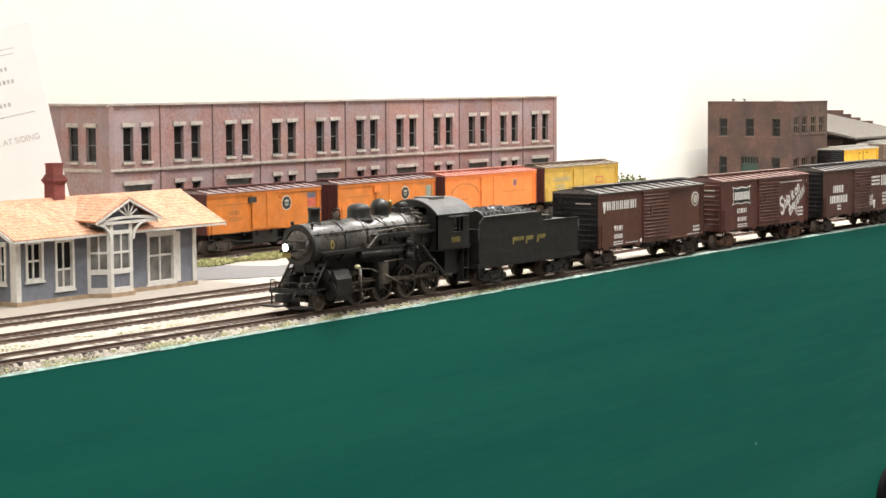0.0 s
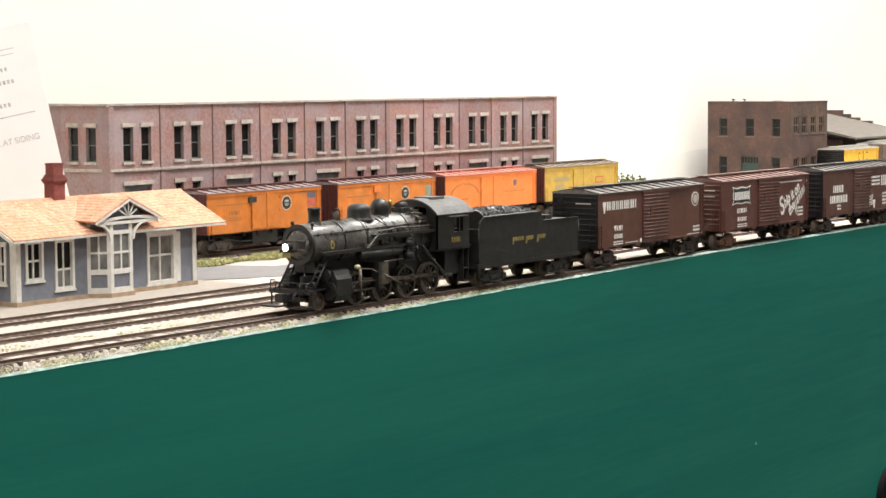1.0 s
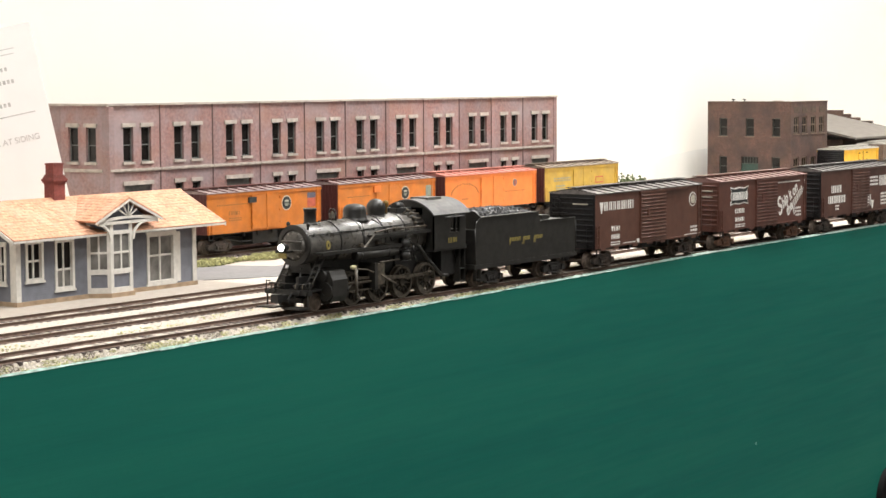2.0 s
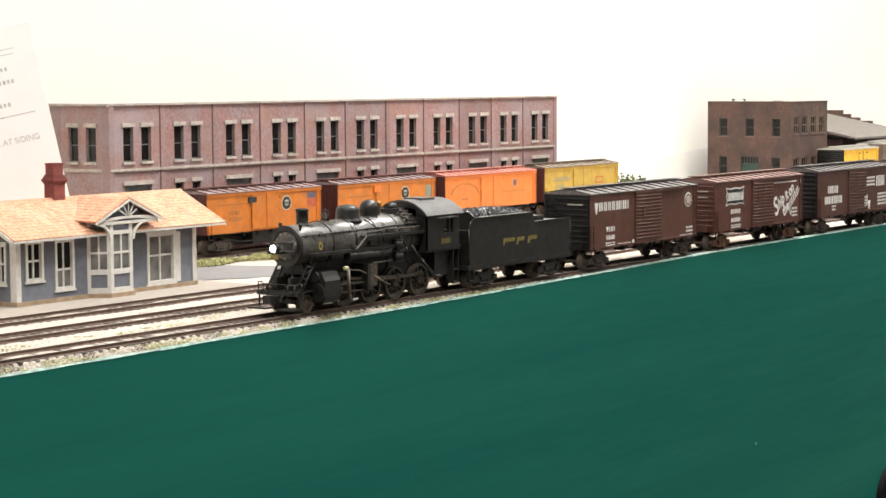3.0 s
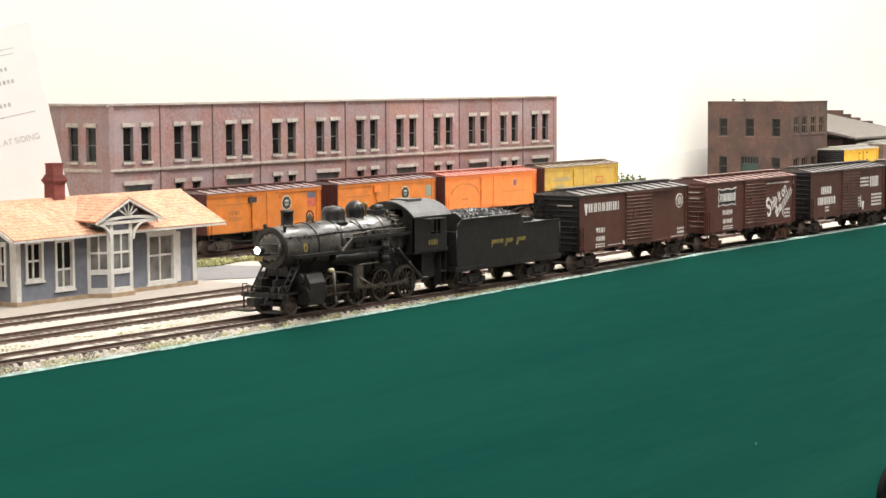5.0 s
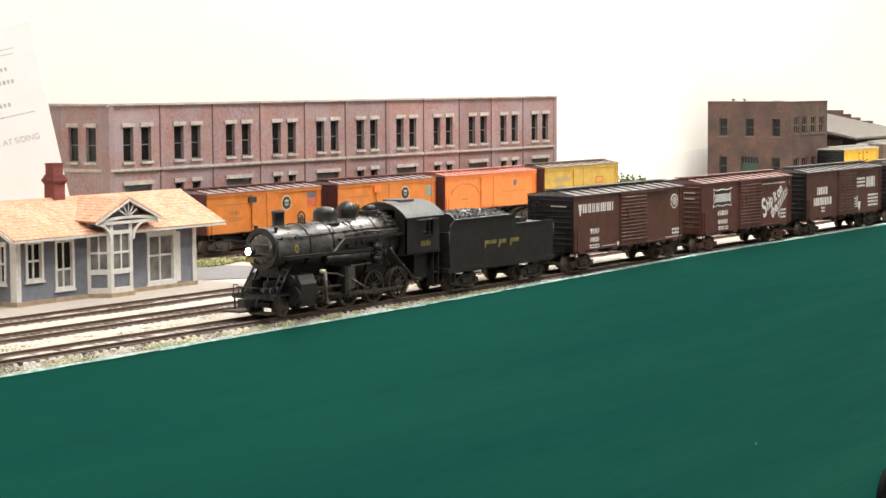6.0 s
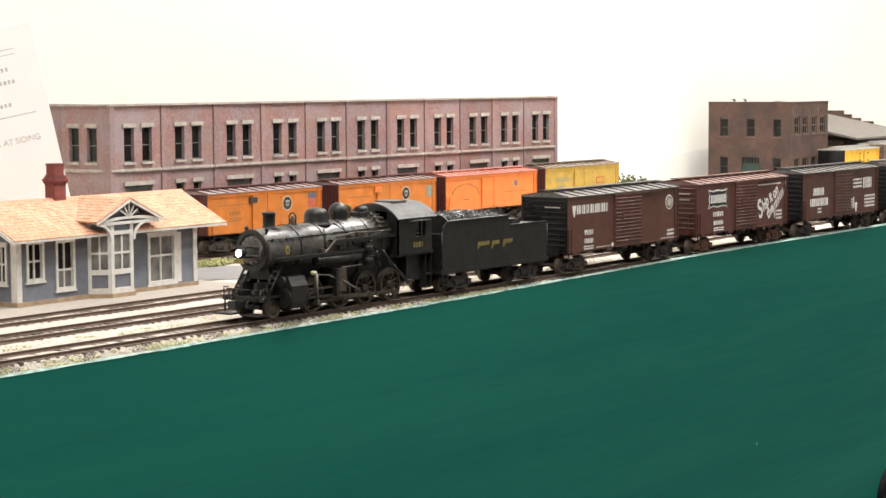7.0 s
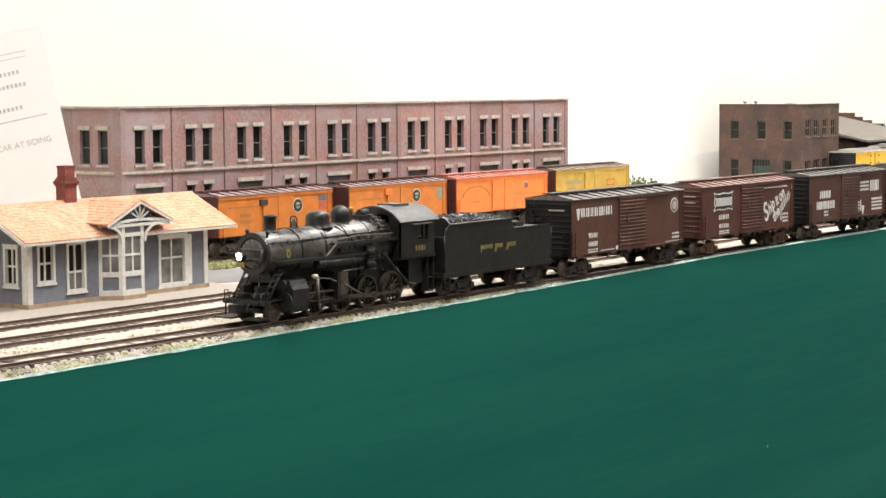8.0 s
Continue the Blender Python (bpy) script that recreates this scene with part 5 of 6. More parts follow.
def shield(parent, x0, x1, z0, z1, y, material, name="emblem", label=""):
    w, h, cx, cz = (x1 - x0) / 2, (z1 - z0) / 2, (x0 + x1) / 2, (z0 + z1) / 2
    pts = [(-1, 1), (-0.55, 0.82), (0, 0.95), (0.55, 0.82), (1, 1), (0.86, 0.45), (0.95, 0), (0.86, -0.45), (1, -1), (0.55, -0.82), (0, -0.95), (-0.55, -0.82), (-1, -1), (-0.86, -0.45), (-0.95, 0), (-0.86, 0.45)]
    return part(name, P([(cx + w * u, cz + h * v) for u, v in pts], "y", y - 0.00012, y), material, parent, label)


shield(fri, 0.0165, 0.0450, 0.0310, 0.0446, FY, M_WHITE, label="white outlined shield emblem")
shield(fri, 0.0176, 0.0439, 0.0320, 0.0436, FY - 0.00012, M_DKPRINT)
shape_word(fri, 0.0200, 0.0424, 0.0376, 0.0058, "onooon", M_WHITE, FY - 0.00025, weight=0.27)
shape_word(fri, 0.0245, 0.0392, 0.0268, 0.0034, "onon", M_WHITE, FY)
shape_word(fri, 0.0250, 0.0392, 0.0206, 0.0030, "ionoo", M_WHITE, FY)
rows(fri, 0.0250, 0.0400, 0.0146, 0.0176, 2, M_WHITE, FY, 6)
rows(fri, 0.0908, 0.1310, 0.0434, 0.0452, 1, M_WHITE, FY, 7)
words("slogan", "S", 0.0190, M_WHITE, fri, (0.0958, FY - 0.00012, 0.0255), width=0.0085, shear=0.25, tilt=30, bold=0.00035)
words("slogan", "hip", 0.0120, M_WHITE, fri, (0.1046, FY - 0.00012, 0.0300), width=0.0108, shear=0.25, tilt=34, bold=0.00030)
words("slogan", "it", 0.0115, M_WHITE, fri, (0.1135, FY - 0.00012, 0.0338), width=0.0050, shear=0.25, tilt=34, bold=0.00030)
words("slogan", "on", 0.0115, M_WHITE, fri, (0.1212, FY - 0.00012, 0.0380), width=0.0090, shear=0.25, tilt=34, bold=0.00030)
words("slogan", "the", 0.0110, M_WHITE, fri, (0.1122, FY - 0.00012, 0.0238), width=0.0105, shear=0.25, tilt=36, bold=0.00030)
slog = shape_word(fri, -0.0105, 0.0105, 0, 0.0056, "onooon", M_WHITE, 0, 1.8, name="slogan", weight=0.19, lean=0.25)
slog.matrix_local = pose(0.1262, FY - 0.00002, 0.0318) @ pose(0, 0, 0, 0, -38, 0)
words("slogan", "!", 0.0110, M_WHITE, fri, (0.1362, FY - 0.00012, 0.0408), shear=0.2, tilt=4, bold=0.0003)
rows(fri, 0.1235, 0.1325, 0.0170, 0.0250, 3, M_WHITE, FY, 8)
bm = bmesh.new()
box(bm, -0.0012, -0.0011, -0.0125, -0.0010, 0.0420, 0.0428)
box(bm, -0.0012, -0.0011, -0.0125, -0.0040, 0.0378, 0.0386)
part("end_number", bm, M_PALEP, fri)
shape_word(ann, 0.0190, 0.0384, 0.0344, 0.0058, "non", M_WHITE, FY, weight=0.27)
shape_word(ann, 0.0134, 0.0460, 0.0262, 0.0060, "nooon", M_WHITE, FY, weight=0.27)
rows(ann, 0.0268, 0.0336, 0.0172, 0.0222, 2, M_WHITE, FY, 9)
shape_word(ann, 0.0865, 0.0935, 0.0226, 0.0090, "o", M_WHITE, FY - 0.001, weight=0.28)
shape_word(ann, 0.0932, 0.0995, 0.0188, 0.0070, "v", M_WHITE, FY - 0.001, weight=0.28)
rows(ann, 0.0880, 0.1090, 0.0335, 0.0422, 3, M_WHITE, FY - 0.0001, 10)
rows(ann, 0.1150, 0.1350, 0.0170, 0.0280, 4, M_WHITE, FY, 11)
shape_word(ann, 0.1120, 0.1290, 0.0375, 0.0085, "ono", M_WHITE, FY, weight=0.26)

RF = -RW / 2
r1, r2, r3, r4 = REEFERS
for r, ex in ((r1, 0.0856), (r2, 0.0848)):
    disc(r, ex, 0.0327, 0.0055, M_PALEP, RF, label="round white and black emblem")
    disc(r, ex, 0.0327, 0.0047, M_DKPRINT, RF - 0.00012)
    disc(r, ex, 0.0327, 0.0024, M_TEALP, RF - 0.00024)
    part("emblem_bar", boxes((ex - 0.0030, ex + 0.0030, RF - 0.0005, RF - 0.00036, 0.0324, 0.0331)), M_DKPRINT, r)
    part("emblem_bar", boxes((ex - 0.0024, ex + 0.0024, RF - 0.0005, RF - 0.00036, 0.0342, 0.0347)), M_PALEP, r)
rows(r1, 0.0104, 0.0450, 0.0338, 0.0352, 1, M_FADED, RF, 21)
shape_word(r1, 0.0227, 0.0346, 0.0285, 0.0028, "ono", M_FADED, RF)
rows(r1, 0.0227, 0.0360, 0.0225, 0.0255, 2, M_FADED, RF, 22)
part("route_card", boxes((0.0432, 0.0510, RF - 0.0016, RF, 0.0350, 0.0390)), M_DKPRINT, r1, "dark card board")
part("emblem", boxes((0.1095, 0.1190, RF - 0.00012, RF, 0.0350, 0.0390)), M_BLUEP, r1)
part("emblem", boxes((0.1095, 0.1190, RF - 0.00012, RF, 0.0285, 0.0348)), M_REDP, r1)
rows(r2, 0.0115, 0.0396, 0.0322, 0.0334, 1, M_FADED, RF, 23)
part("route_card", boxes((0.0433, 0.0511, RF - 0.0016, RF, 0.0351, 0.0399)), M_OR3, r2, "bright orange card board")
part("emblem", boxes((0.1125, 0.1215, RF - 0.00012, RF, 0.0285, 0.0375)), M_TEALP, r2)
disc(r3, 0.1022, 0.0338, 0.0032, M_PALEP, RF)
disc(r3, 0.1022, 0.0338, 0.0028, M_BLUEP, RF - 0.00012)
part("emblem_bar", boxes((0.1014, 0.1030, RF - 0.0004, RF - 0.00024, 0.0318, 0.0358)), M_REDP, r3)
rows(r3, 0.0840, 0.1172, 0.0262, 0.0272, 1, M_FADED, RF, 24)
bm = bmesh.new()
for k in range(22):
    a = math.pi * (0.06 + 0.88 * k / 21)
    x, z = 0.0280 + 0.0195 * math.cos(a), 0.0262 + 0.0098 * math.sin(a)
    box(bm, x - 0.0005, x + 0.0005, RF - 0.0001, RF, z - 0.0008, z + 0.0008)
part("arched_lettering", bm, M_FADED, r3)
rows(r3, 0.0235, 0.0325, 0.0225, 0.0240, 1, M_FADED, RF, 25)
part("emblem", boxes((0.0850, 0.0987, RF - 0.00012, RF, 0.0272, 0.0332)), M_REDP, r4, "small red label")
part("emblem", boxes((0.0861, 0.0976, RF - 0.00024, RF - 0.00012, 0.0282, 0.0322)), M_YEL, r4)
rows(r4, 0.0146, 0.0428, 0.0310, 0.0350, 2, M_TEALP, RF, 26)
rows(r4, 0.0185, 0.0335, 0.0205, 0.0285, 3, M_TEALP, RF, 27)


# ---- steam locomotive ----
M_LOCO = mat("weathered_black_boiler", (0.066, 0.060, 0.052), 0.36, spec=1.0, var=0.3, scale=420, rough_var=0.2, bump=0.25, bscale=500, stain=(0.13, 0.12, 0.108), stain_amt=0.6, stain_scale=130)
M_LOCO2 = mat("satin_black_cab", (0.0125, 0.0116, 0.0103), 0.42, spec=0.5, var=0.2, scale=350, rough_var=0.14, stain=(0.026, 0.024, 0.020), stain_amt=0.5, stain_scale=70)
M_SMOKE = mat("graphite_smokebox", (0.085, 0.078, 0.070), 0.55, metal=0.1, var=0.2, scale=400)
M_DOG = mat("worn_steel_bolts", (0.20, 0.185, 0.165), 0.45, metal=0.3)
M_CABROOF = mat("mottled_grey_cab_roof", (0.090, 0.089, 0.087), 0.52, spec=0.35, var=0.12, scale=300, stain=(0.15, 0.145, 0.14), stain_amt=0.4, stain_scale=80)
M_GEAR = mat("oily_brown_steel", (0.085, 0.070, 0.053), 0.5, metal=0.3, var=0.25, scale=500)
M_BRASS = mat("dull_brass", (0.36, 0.22, 0.07), 0.4, metal=0.7, var=0.15)
M_YLET = mat("dull_yellow_lettering", (0.24, 0.19, 0.05), 0.6, var=0.15, scale=900)
M_PLATE = mat("yellow_plate_paint", (0.34, 0.27, 0.08), 0.6)
M_LAMP = mat("lit_headlight_lens", (1, 1, 1), 0.3, emit=(1.0, 0.97, 0.92, 12.0))
M_CREAM = mat("pale_yellowish_enamel", (0.46, 0.42, 0.25), 0.6)
M_COAL = mat("broken_coal", (0.045, 0.045, 0.048), 0.25, var=0.4, scale=900, per_island=0.5)

loco = thing("steam_locomotive", "weathered black steam locomotive with lit headlight", "locomotive", "the moving train")
TRAIN.append((loco, 0.0))
BZ, BR = 0.0354, 0.0112
bm = bmesh.new()
lathe(bm, (-0.2762, 0, BZ), (1, 0, 0), [(0, BR - 0.0010), (0.0012, BR - 0.0003), (0.028, BR), (0.0281, BR + 0.0004), (0.052, BR + 0.0006), (0.078, BR + 0.0016), (0.1035, BR + 0.0018)], n=48)
boiler = part("boiler", bm, M_LOCO, loco)
bm = bmesh.new()
lathe(bm, (-0.2762, 0, BZ), (-1, 0, 0), [(-0.001, BR - 0.0014), (0.0006, BR - 0.0014), (0.0010, BR - 0.0024), (0.0006, BR - 0.0034), (0.0016, BR - 0.0038), (0.0024, 0.0056), (0.0032, 0.002), (0.0034, 0.0004)], n=48)
sb = part("smokebox_front", bm, M_SMOKE, loco)
bm = bmesh.new()
ring(bm, (-0.2772, 0, BZ), (1, 0, 0), BR - 0.0002, 0.0026, 0.0014, n=48)
part("smokebox_ring", bm, M_LOCO2, loco)
bm = bmesh.new()
for k in range(12):
    a = 2 * math.pi * k / 12
    p = Vector((-0.2778, math.cos(a) * (BR - 0.0038), BZ + math.sin(a) * (BR - 0.0038)))
    q = Vector((-0.2782, math.cos(a) * (BR - 0.0055), BZ + math.sin(a) * (BR - 0.0055)))
    wire(bm, [p, q], 0.0005, n=5)
part("door_dogs", bm, M_DOG, sb)
bm = bmesh.new()
tube(bm, (-0.2796, -0.0075, BZ + 0.0022), (-0.2796, 0.0065, BZ + 0.0022), 0.0006, n=6)
tube(bm, (-0.2796, -0.0075, BZ - 0.0026), (-0.2796, 0.0045, BZ - 0.0026), 0.0006, n=6)
tube(bm, (-0.2794, -0.0078, BZ - 0.0034), (-0.2794, -0.0078, BZ + 0.0030), 0.0008, n=6)
part("door_hinge", bm, M_SMOKE, sb)
# boiler bands
for x in (-0.2515, -0.2325, -0.2135, -0.195, -0.184):
    rr = BR + 0.0006 + max(0, (x + 0.227) / 0.026 * 0.001) if x < -0.201 else BR + 0.0017
    bm = bmesh.new()
    ring(bm, (x, 0, BZ), (1, 0, 0), rr + 0.0002, 0.0004, 0.0009, n=48)
    part("boiler_band", bm, M_LOCO2, boiler)
# headlight on a bracket
hl = part("headlight", boxes((-0.2862, -0.2785, -0.0016, 0.0016, BZ - 0.0036, BZ - 0.0026)), M_LOCO2, loco)
bm = bmesh.new()
lathe(bm, (-0.2835, 0, BZ - 0.0006), (-1, 0, 0), [(0, 0.0016), (0.001, 0.0022), (0.0040, 0.0023), (0.0045, 0.0022), (0.0045, 0.001)], n=24)
part("lamp_body", bm, M_LOCO2, hl)
bm = bmesh.new()
lathe(bm, (-0.2880, 0, BZ - 0.0006), (-1, 0, 0), [(0, 0.0019), (0.0003, 0.0018), (0.0007, 0.0010), (0.0008, 0.0002)], n=24)
part("lens", bm, M_LAMP, hl, "glowing white lens")
part("number_board", boxes((-0.2872, -0.2866, -0.0026, 0.0026, BZ - 0.0062, BZ - 0.0036)), M_YLET, hl, "dull yellow number board")
for sy in (-0.0066, 0.0066):
    bm = bmesh.new()
    tube(bm, (-0.2738, sy, BZ + BR - 0.0030), (-0.2738, sy * 1.05, BZ + BR + 0.0002), 0.0006, n=6)
    lathe(bm, (-0.2738, sy * 1.05, BZ + BR - 0.0002), (0, 0, 1), [(-0.001, 0.0008), (-0.0006, 0.0011), (0.0006, 0.0011), (0.0010, 0.0006), (0.0012, 0.0003)], n=12)
    part("class_lamp", bm, M_LOCO2, loco)
# stack, bell, domes
bm = bmesh.new()
lathe(bm, (-0.2640, 0, BZ + BR - 0.001), (0, 0, 1), [(0, 0.0044), (0.0008, 0.0037), (0.0014, 0.0033), (0.0074, 0.0033), (0.0076, 0.0036), (0.0090, 0.0036), (0.0090, 0.0030), (0.0060, 0.0028)], n=28)
part("smokestack", bm, M_LOCO2, loco)
bm = bmesh.new()
box(bm, -0.2462, -0.2438, -0.0022, 0.0022, BZ + BR - 0.0006, BZ + BR + 0.0008)
for s in (-1, 1):
    wire(bm, [(-0.245, s * 0.0020, BZ + BR), (-0.245, s * 0.0024, BZ + BR + 0.0045), (-0.245, s * 0.0012, BZ + BR + 0.0062), (-0.245, 0, BZ + BR + 0.0064)], 0.0004)
bell = part("bell_yoke", bm, M_LOCO2, loco)
bm = bmesh.new()
lathe(bm, (-0.245, 0, BZ + BR + 0.0012), (0, 0, 1), [(0, 0.0019), (0.0006, 0.0016), (0.0024, 0.0012), (0.0034, 0.0008), (0.0040, 0.0003)], n=18)
part("bell", bm, M_GEAR, bell)
bm = bmesh.new()
lathe(bm, (-0.2255, 0, BZ + BR - 0.0015), (0, 0, 1), [(0, 0.0084), (0.0012, 0.0073), (0.0024, 0.0066), (0.0060, 0.0065), (0.0078, 0.0060), (0.0090, 0.0046), (0.0094, 0.0028), (0.0097, 0.0010)], n=36)
part("sand_dome", bm, M_LOCO2, loco)
bm = bmesh.new()
lathe(bm, (-0.2065, 0, BZ + BR - 0.0008), (0, 0, 1), [(0, 0.0066), (0.0010, 0.0054), (0.0022, 0.0050), (0.0045, 0.0054), (0.0066, 0.0054), (0.0084, 0.0046), (0.0098, 0.0033), (0.0106, 0.0016), (0.0108, 0.0003)], n=36)
sd = part("steam_dome", bm, M_LOCO2, loco)
bm = bmesh.new()
lathe(bm, (-0.1985, -0.0010, BZ + BR + 0.0005), (0, 0, 1), [(0, 0.0008), (0.004, 0.0008), (0.0045, 0.0015), (0.0075, 0.0015), (0.0082, 0.0006)], n=12)
part("whistle", bm, M_BRASS, sd, "dull brass whistle")
bm = bmesh.new()
box(bm, -0.193, -0.1795, -0.0045, 0.0045, BZ + BR + 0.0008, BZ + BR + 0.0038)
tube(bm, (-0.190, 0, BZ + BR + 0.0046), (-0.183, 0, BZ + BR + 0.0046), 0.0022, n=14)
part("turret", bm, M_BLACK, loco)
# sand pipes, handrail and fittings on the boiler flanks
for s in (-1, 1):
    bm = bmesh.new()
    wire(bm, [(-0.2285, s * 0.0060, BZ + 0.0105), (-0.2310, s * 0.0110, BZ + 0.0050), (-0.2325, s * 0.0122, BZ - 0.002)], 0.00045)
    wire(bm, [(-0.2185, s * 0.0062, BZ + 0.0108), (-0.2120, s * 0.0116, BZ + 0.0052), (-0.2085, s * 0.0128, BZ - 0.002)], 0.00045)
    part("sand_pipe", bm, M_LOCO2, loco)
    bm = bmesh.new()
    wire(bm, [(-0.277, s * 0.0104, BZ + 0.0056), (-0.225, s * 0.0108, BZ + 0.0060), (-0.178, s * 0.0122, BZ + 0.0068)], 0.00035)
    for x in (-0.273, -0.262, -0.250, -0.237, -0.222, -0.207, -0.193):
        tube(bm, (x, s * 0.0090, BZ + 0.0050), (x, s * 0.0110, BZ + 0.0060), 0.0008, n=8)
    part("handrail", bm, M_LOCO2, loco)
    # running boards: low in front, raised over the pump
    y0, y1 = sorted((s * 0.0095, s * 0.0165))
    e0, e1 = sorted((s * 0.0159, s * 0.0166))
    part("running_board", boxes((-0.2735, -0.2040, y0, y1, 0.0309, 0.0317), (-0.2735, -0.2040, e0, e1, 0.0303, 0.0319)), M_LOCO2, loco)
    part("running_board", boxes((-0.2292, -0.1768, y0, y1, 0.0374, 0.0381), (-0.2292, -0.1768, e0, e1, 0.0366, 0.0382)), M_LOCO2, loco)
    part("board_ramp", P([(-0.2384, 0.0318), (-0.2372, 0.0318), (-0.2292, 0.0376), (-0.2292, 0.0384)], "y", e0, e1), M_DOG, loco, "worn steel bar between the running boards")
    part("apron_plate", boxes((-0.2030, -0.1768, min(s * 0.0100, s * 0.0108), max(s * 0.0100, s * 0.0108), 0.0262, 0.0374)), M_BLACK, loco)
    bm = bmesh.new()
    tube(bm, (-0.2440, s * 0.0146, 0.0280), (-0.2075, s * 0.0146, 0.0280), 0.0025, n=20)
    for x in (-0.240, -0.216):
        ring(bm, (x, s * 0.0146, 0.0280), (1, 0, 0), 0.0027, 0.0004, 0.0010, n=20)
    part("air_tank", bm, M_LOCO2, loco)

# air pump on the camera side, number disc on the smokebox flank
bm = bmesh.new()
for z0, z1, r in ((0.0225, 0.0275, 0.0030), (0.0278, 0.0290, 0.0016), (0.0292, 0.0340, 0.0028), (0.0222, 0.0226, 0.0034), (0.0274, 0.0279, 0.0034), (0.0290, 0.0293, 0.0032), (0.0339, 0.0344, 0.0031)):
    tube(bm, (-0.2000, -0.0155, z0), (-0.2000, -0.0155, z1), r, n=18)
wire(bm, [(-0.2000, -0.0155, 0.034), (-0.1985, -0.0160, 0.0368), (-0.1950, -0.0140, 0.038)], 0.0006)
part("air_pump", bm, M_LOCO2, loco)
bm = bmesh.new()
prism(bm, [(-0.2625 + 0.0016 * math.cos(k * math.pi / 10), BZ - 0.0004 + 0.0024 * math.sin(k * math.pi / 10)) for k in range(20)], "y", -BR - 0.0003, -BR + 0.0012)
plate = part("builder_plate", bm, M_PLATE, loco, "small yellow oval plate")
part("plate_centre", B(-0.2629, -0.2621, -BR - 0.0005, -BR - 0.0003, BZ - 0.0014, BZ + 0.0004), M_BLACK, plate)
bm = bmesh.new()
for x, z in ((-0.236, 0.033), (-0.221, 0.0335), (-0.205, 0.040)):
    box(bm, x - 0.0012, x + 0.0012, -0.0135, -0.0105, z - 0.0010, z + 0.0010)
    wire(bm, [(x, -0.012, z), (x + 0.006, -0.0138, z - 0.001)], 0.0005)
part("check_valve", bm, M_GEAR, loco)
# pipework and valves at the firebox end
for k, (y, z) in enumerate(((-0.0060, 0.0482), (-0.0086, 0.0465), (-0.0105, 0.0440), (-0.0118, 0.0415))):
    bm = bmesh.new()
    wire(bm, [(-0.1885 + 0.0012 * k, y * 0.9, z - 0.0010), (-0.1860, y, z + 0.0006), (-0.1778, y * 1.02, z + 0.0004)], 0.00045)
    lathe(bm, (-0.1860, y, z + 0.0002), (0, -0.6, 0.8), [(0, 0.0007), (0.0008, 0.0010), (0.0014, 0.0010), (0.0018, 0.0004)], n=10)
    part("steam_valve", bm, M_GEAR, loco, "worn steel steam valve")
bm = bmesh.new()
wire(bm, [(-0.2230, -0.0122, 0.0392), (-0.2085, -0.0128, 0.0405), (-0.1900, -0.0136, 0.0400), (-0.1778, -0.0140, 0.0402)], 0.00055)
part("feed_pipe", bm, M_GEAR, loco, "worn steel feed pipe")
bm = bmesh.new()
wire(bm, [(-0.1965, -0.0150, 0.0345), (-0.1930, -0.0160, 0.0300), (-0.1925, -0.0160, 0.0240), (-0.1880, -0.0150, 0.0205)], 0.0006)
part("drain_pipe", bm, M_LOCO2, loco)
# smokebox saddle, frame, firebox
part("saddle", P([(-0.0080, 0.020), (0.0080, 0.020), (0.0062, 0.0262), (-0.0062, 0.0262)], "x", -0.272, -0.252), M_BLACK, loco)
# the lower and uppermost boxes are added to darken bright see-through gaps
part("main_frame", boxes((-0.2808, -0.150, -0.0058, -0.0038, 0.0085, 0.0190), (-0.2808, -0.150, 0.0038, 0.0058, 0.0085, 0.0190), (-0.258, -0.165, -0.0038, 0.0038, 0.0120, 0.0225), (-0.2520, -0.1640, -0.0058, -0.0040, 0.0035, 0.0085), (-0.2520, -0.1640, 0.0040, 0.0058, 0.0035, 0.0085), (-0.2520, -0.1980, -0.0060, 0.0060, 0.0190, 0.0268)), M_BLACK, loco)
part("firebox", P([(-0.1985, 0.0140), (-0.1500, 0.0110), (-0.1500, 0.0300), (-0.1985, 0.0300)], "y", -0.0070, 0.0070), M_BLACK, loco)
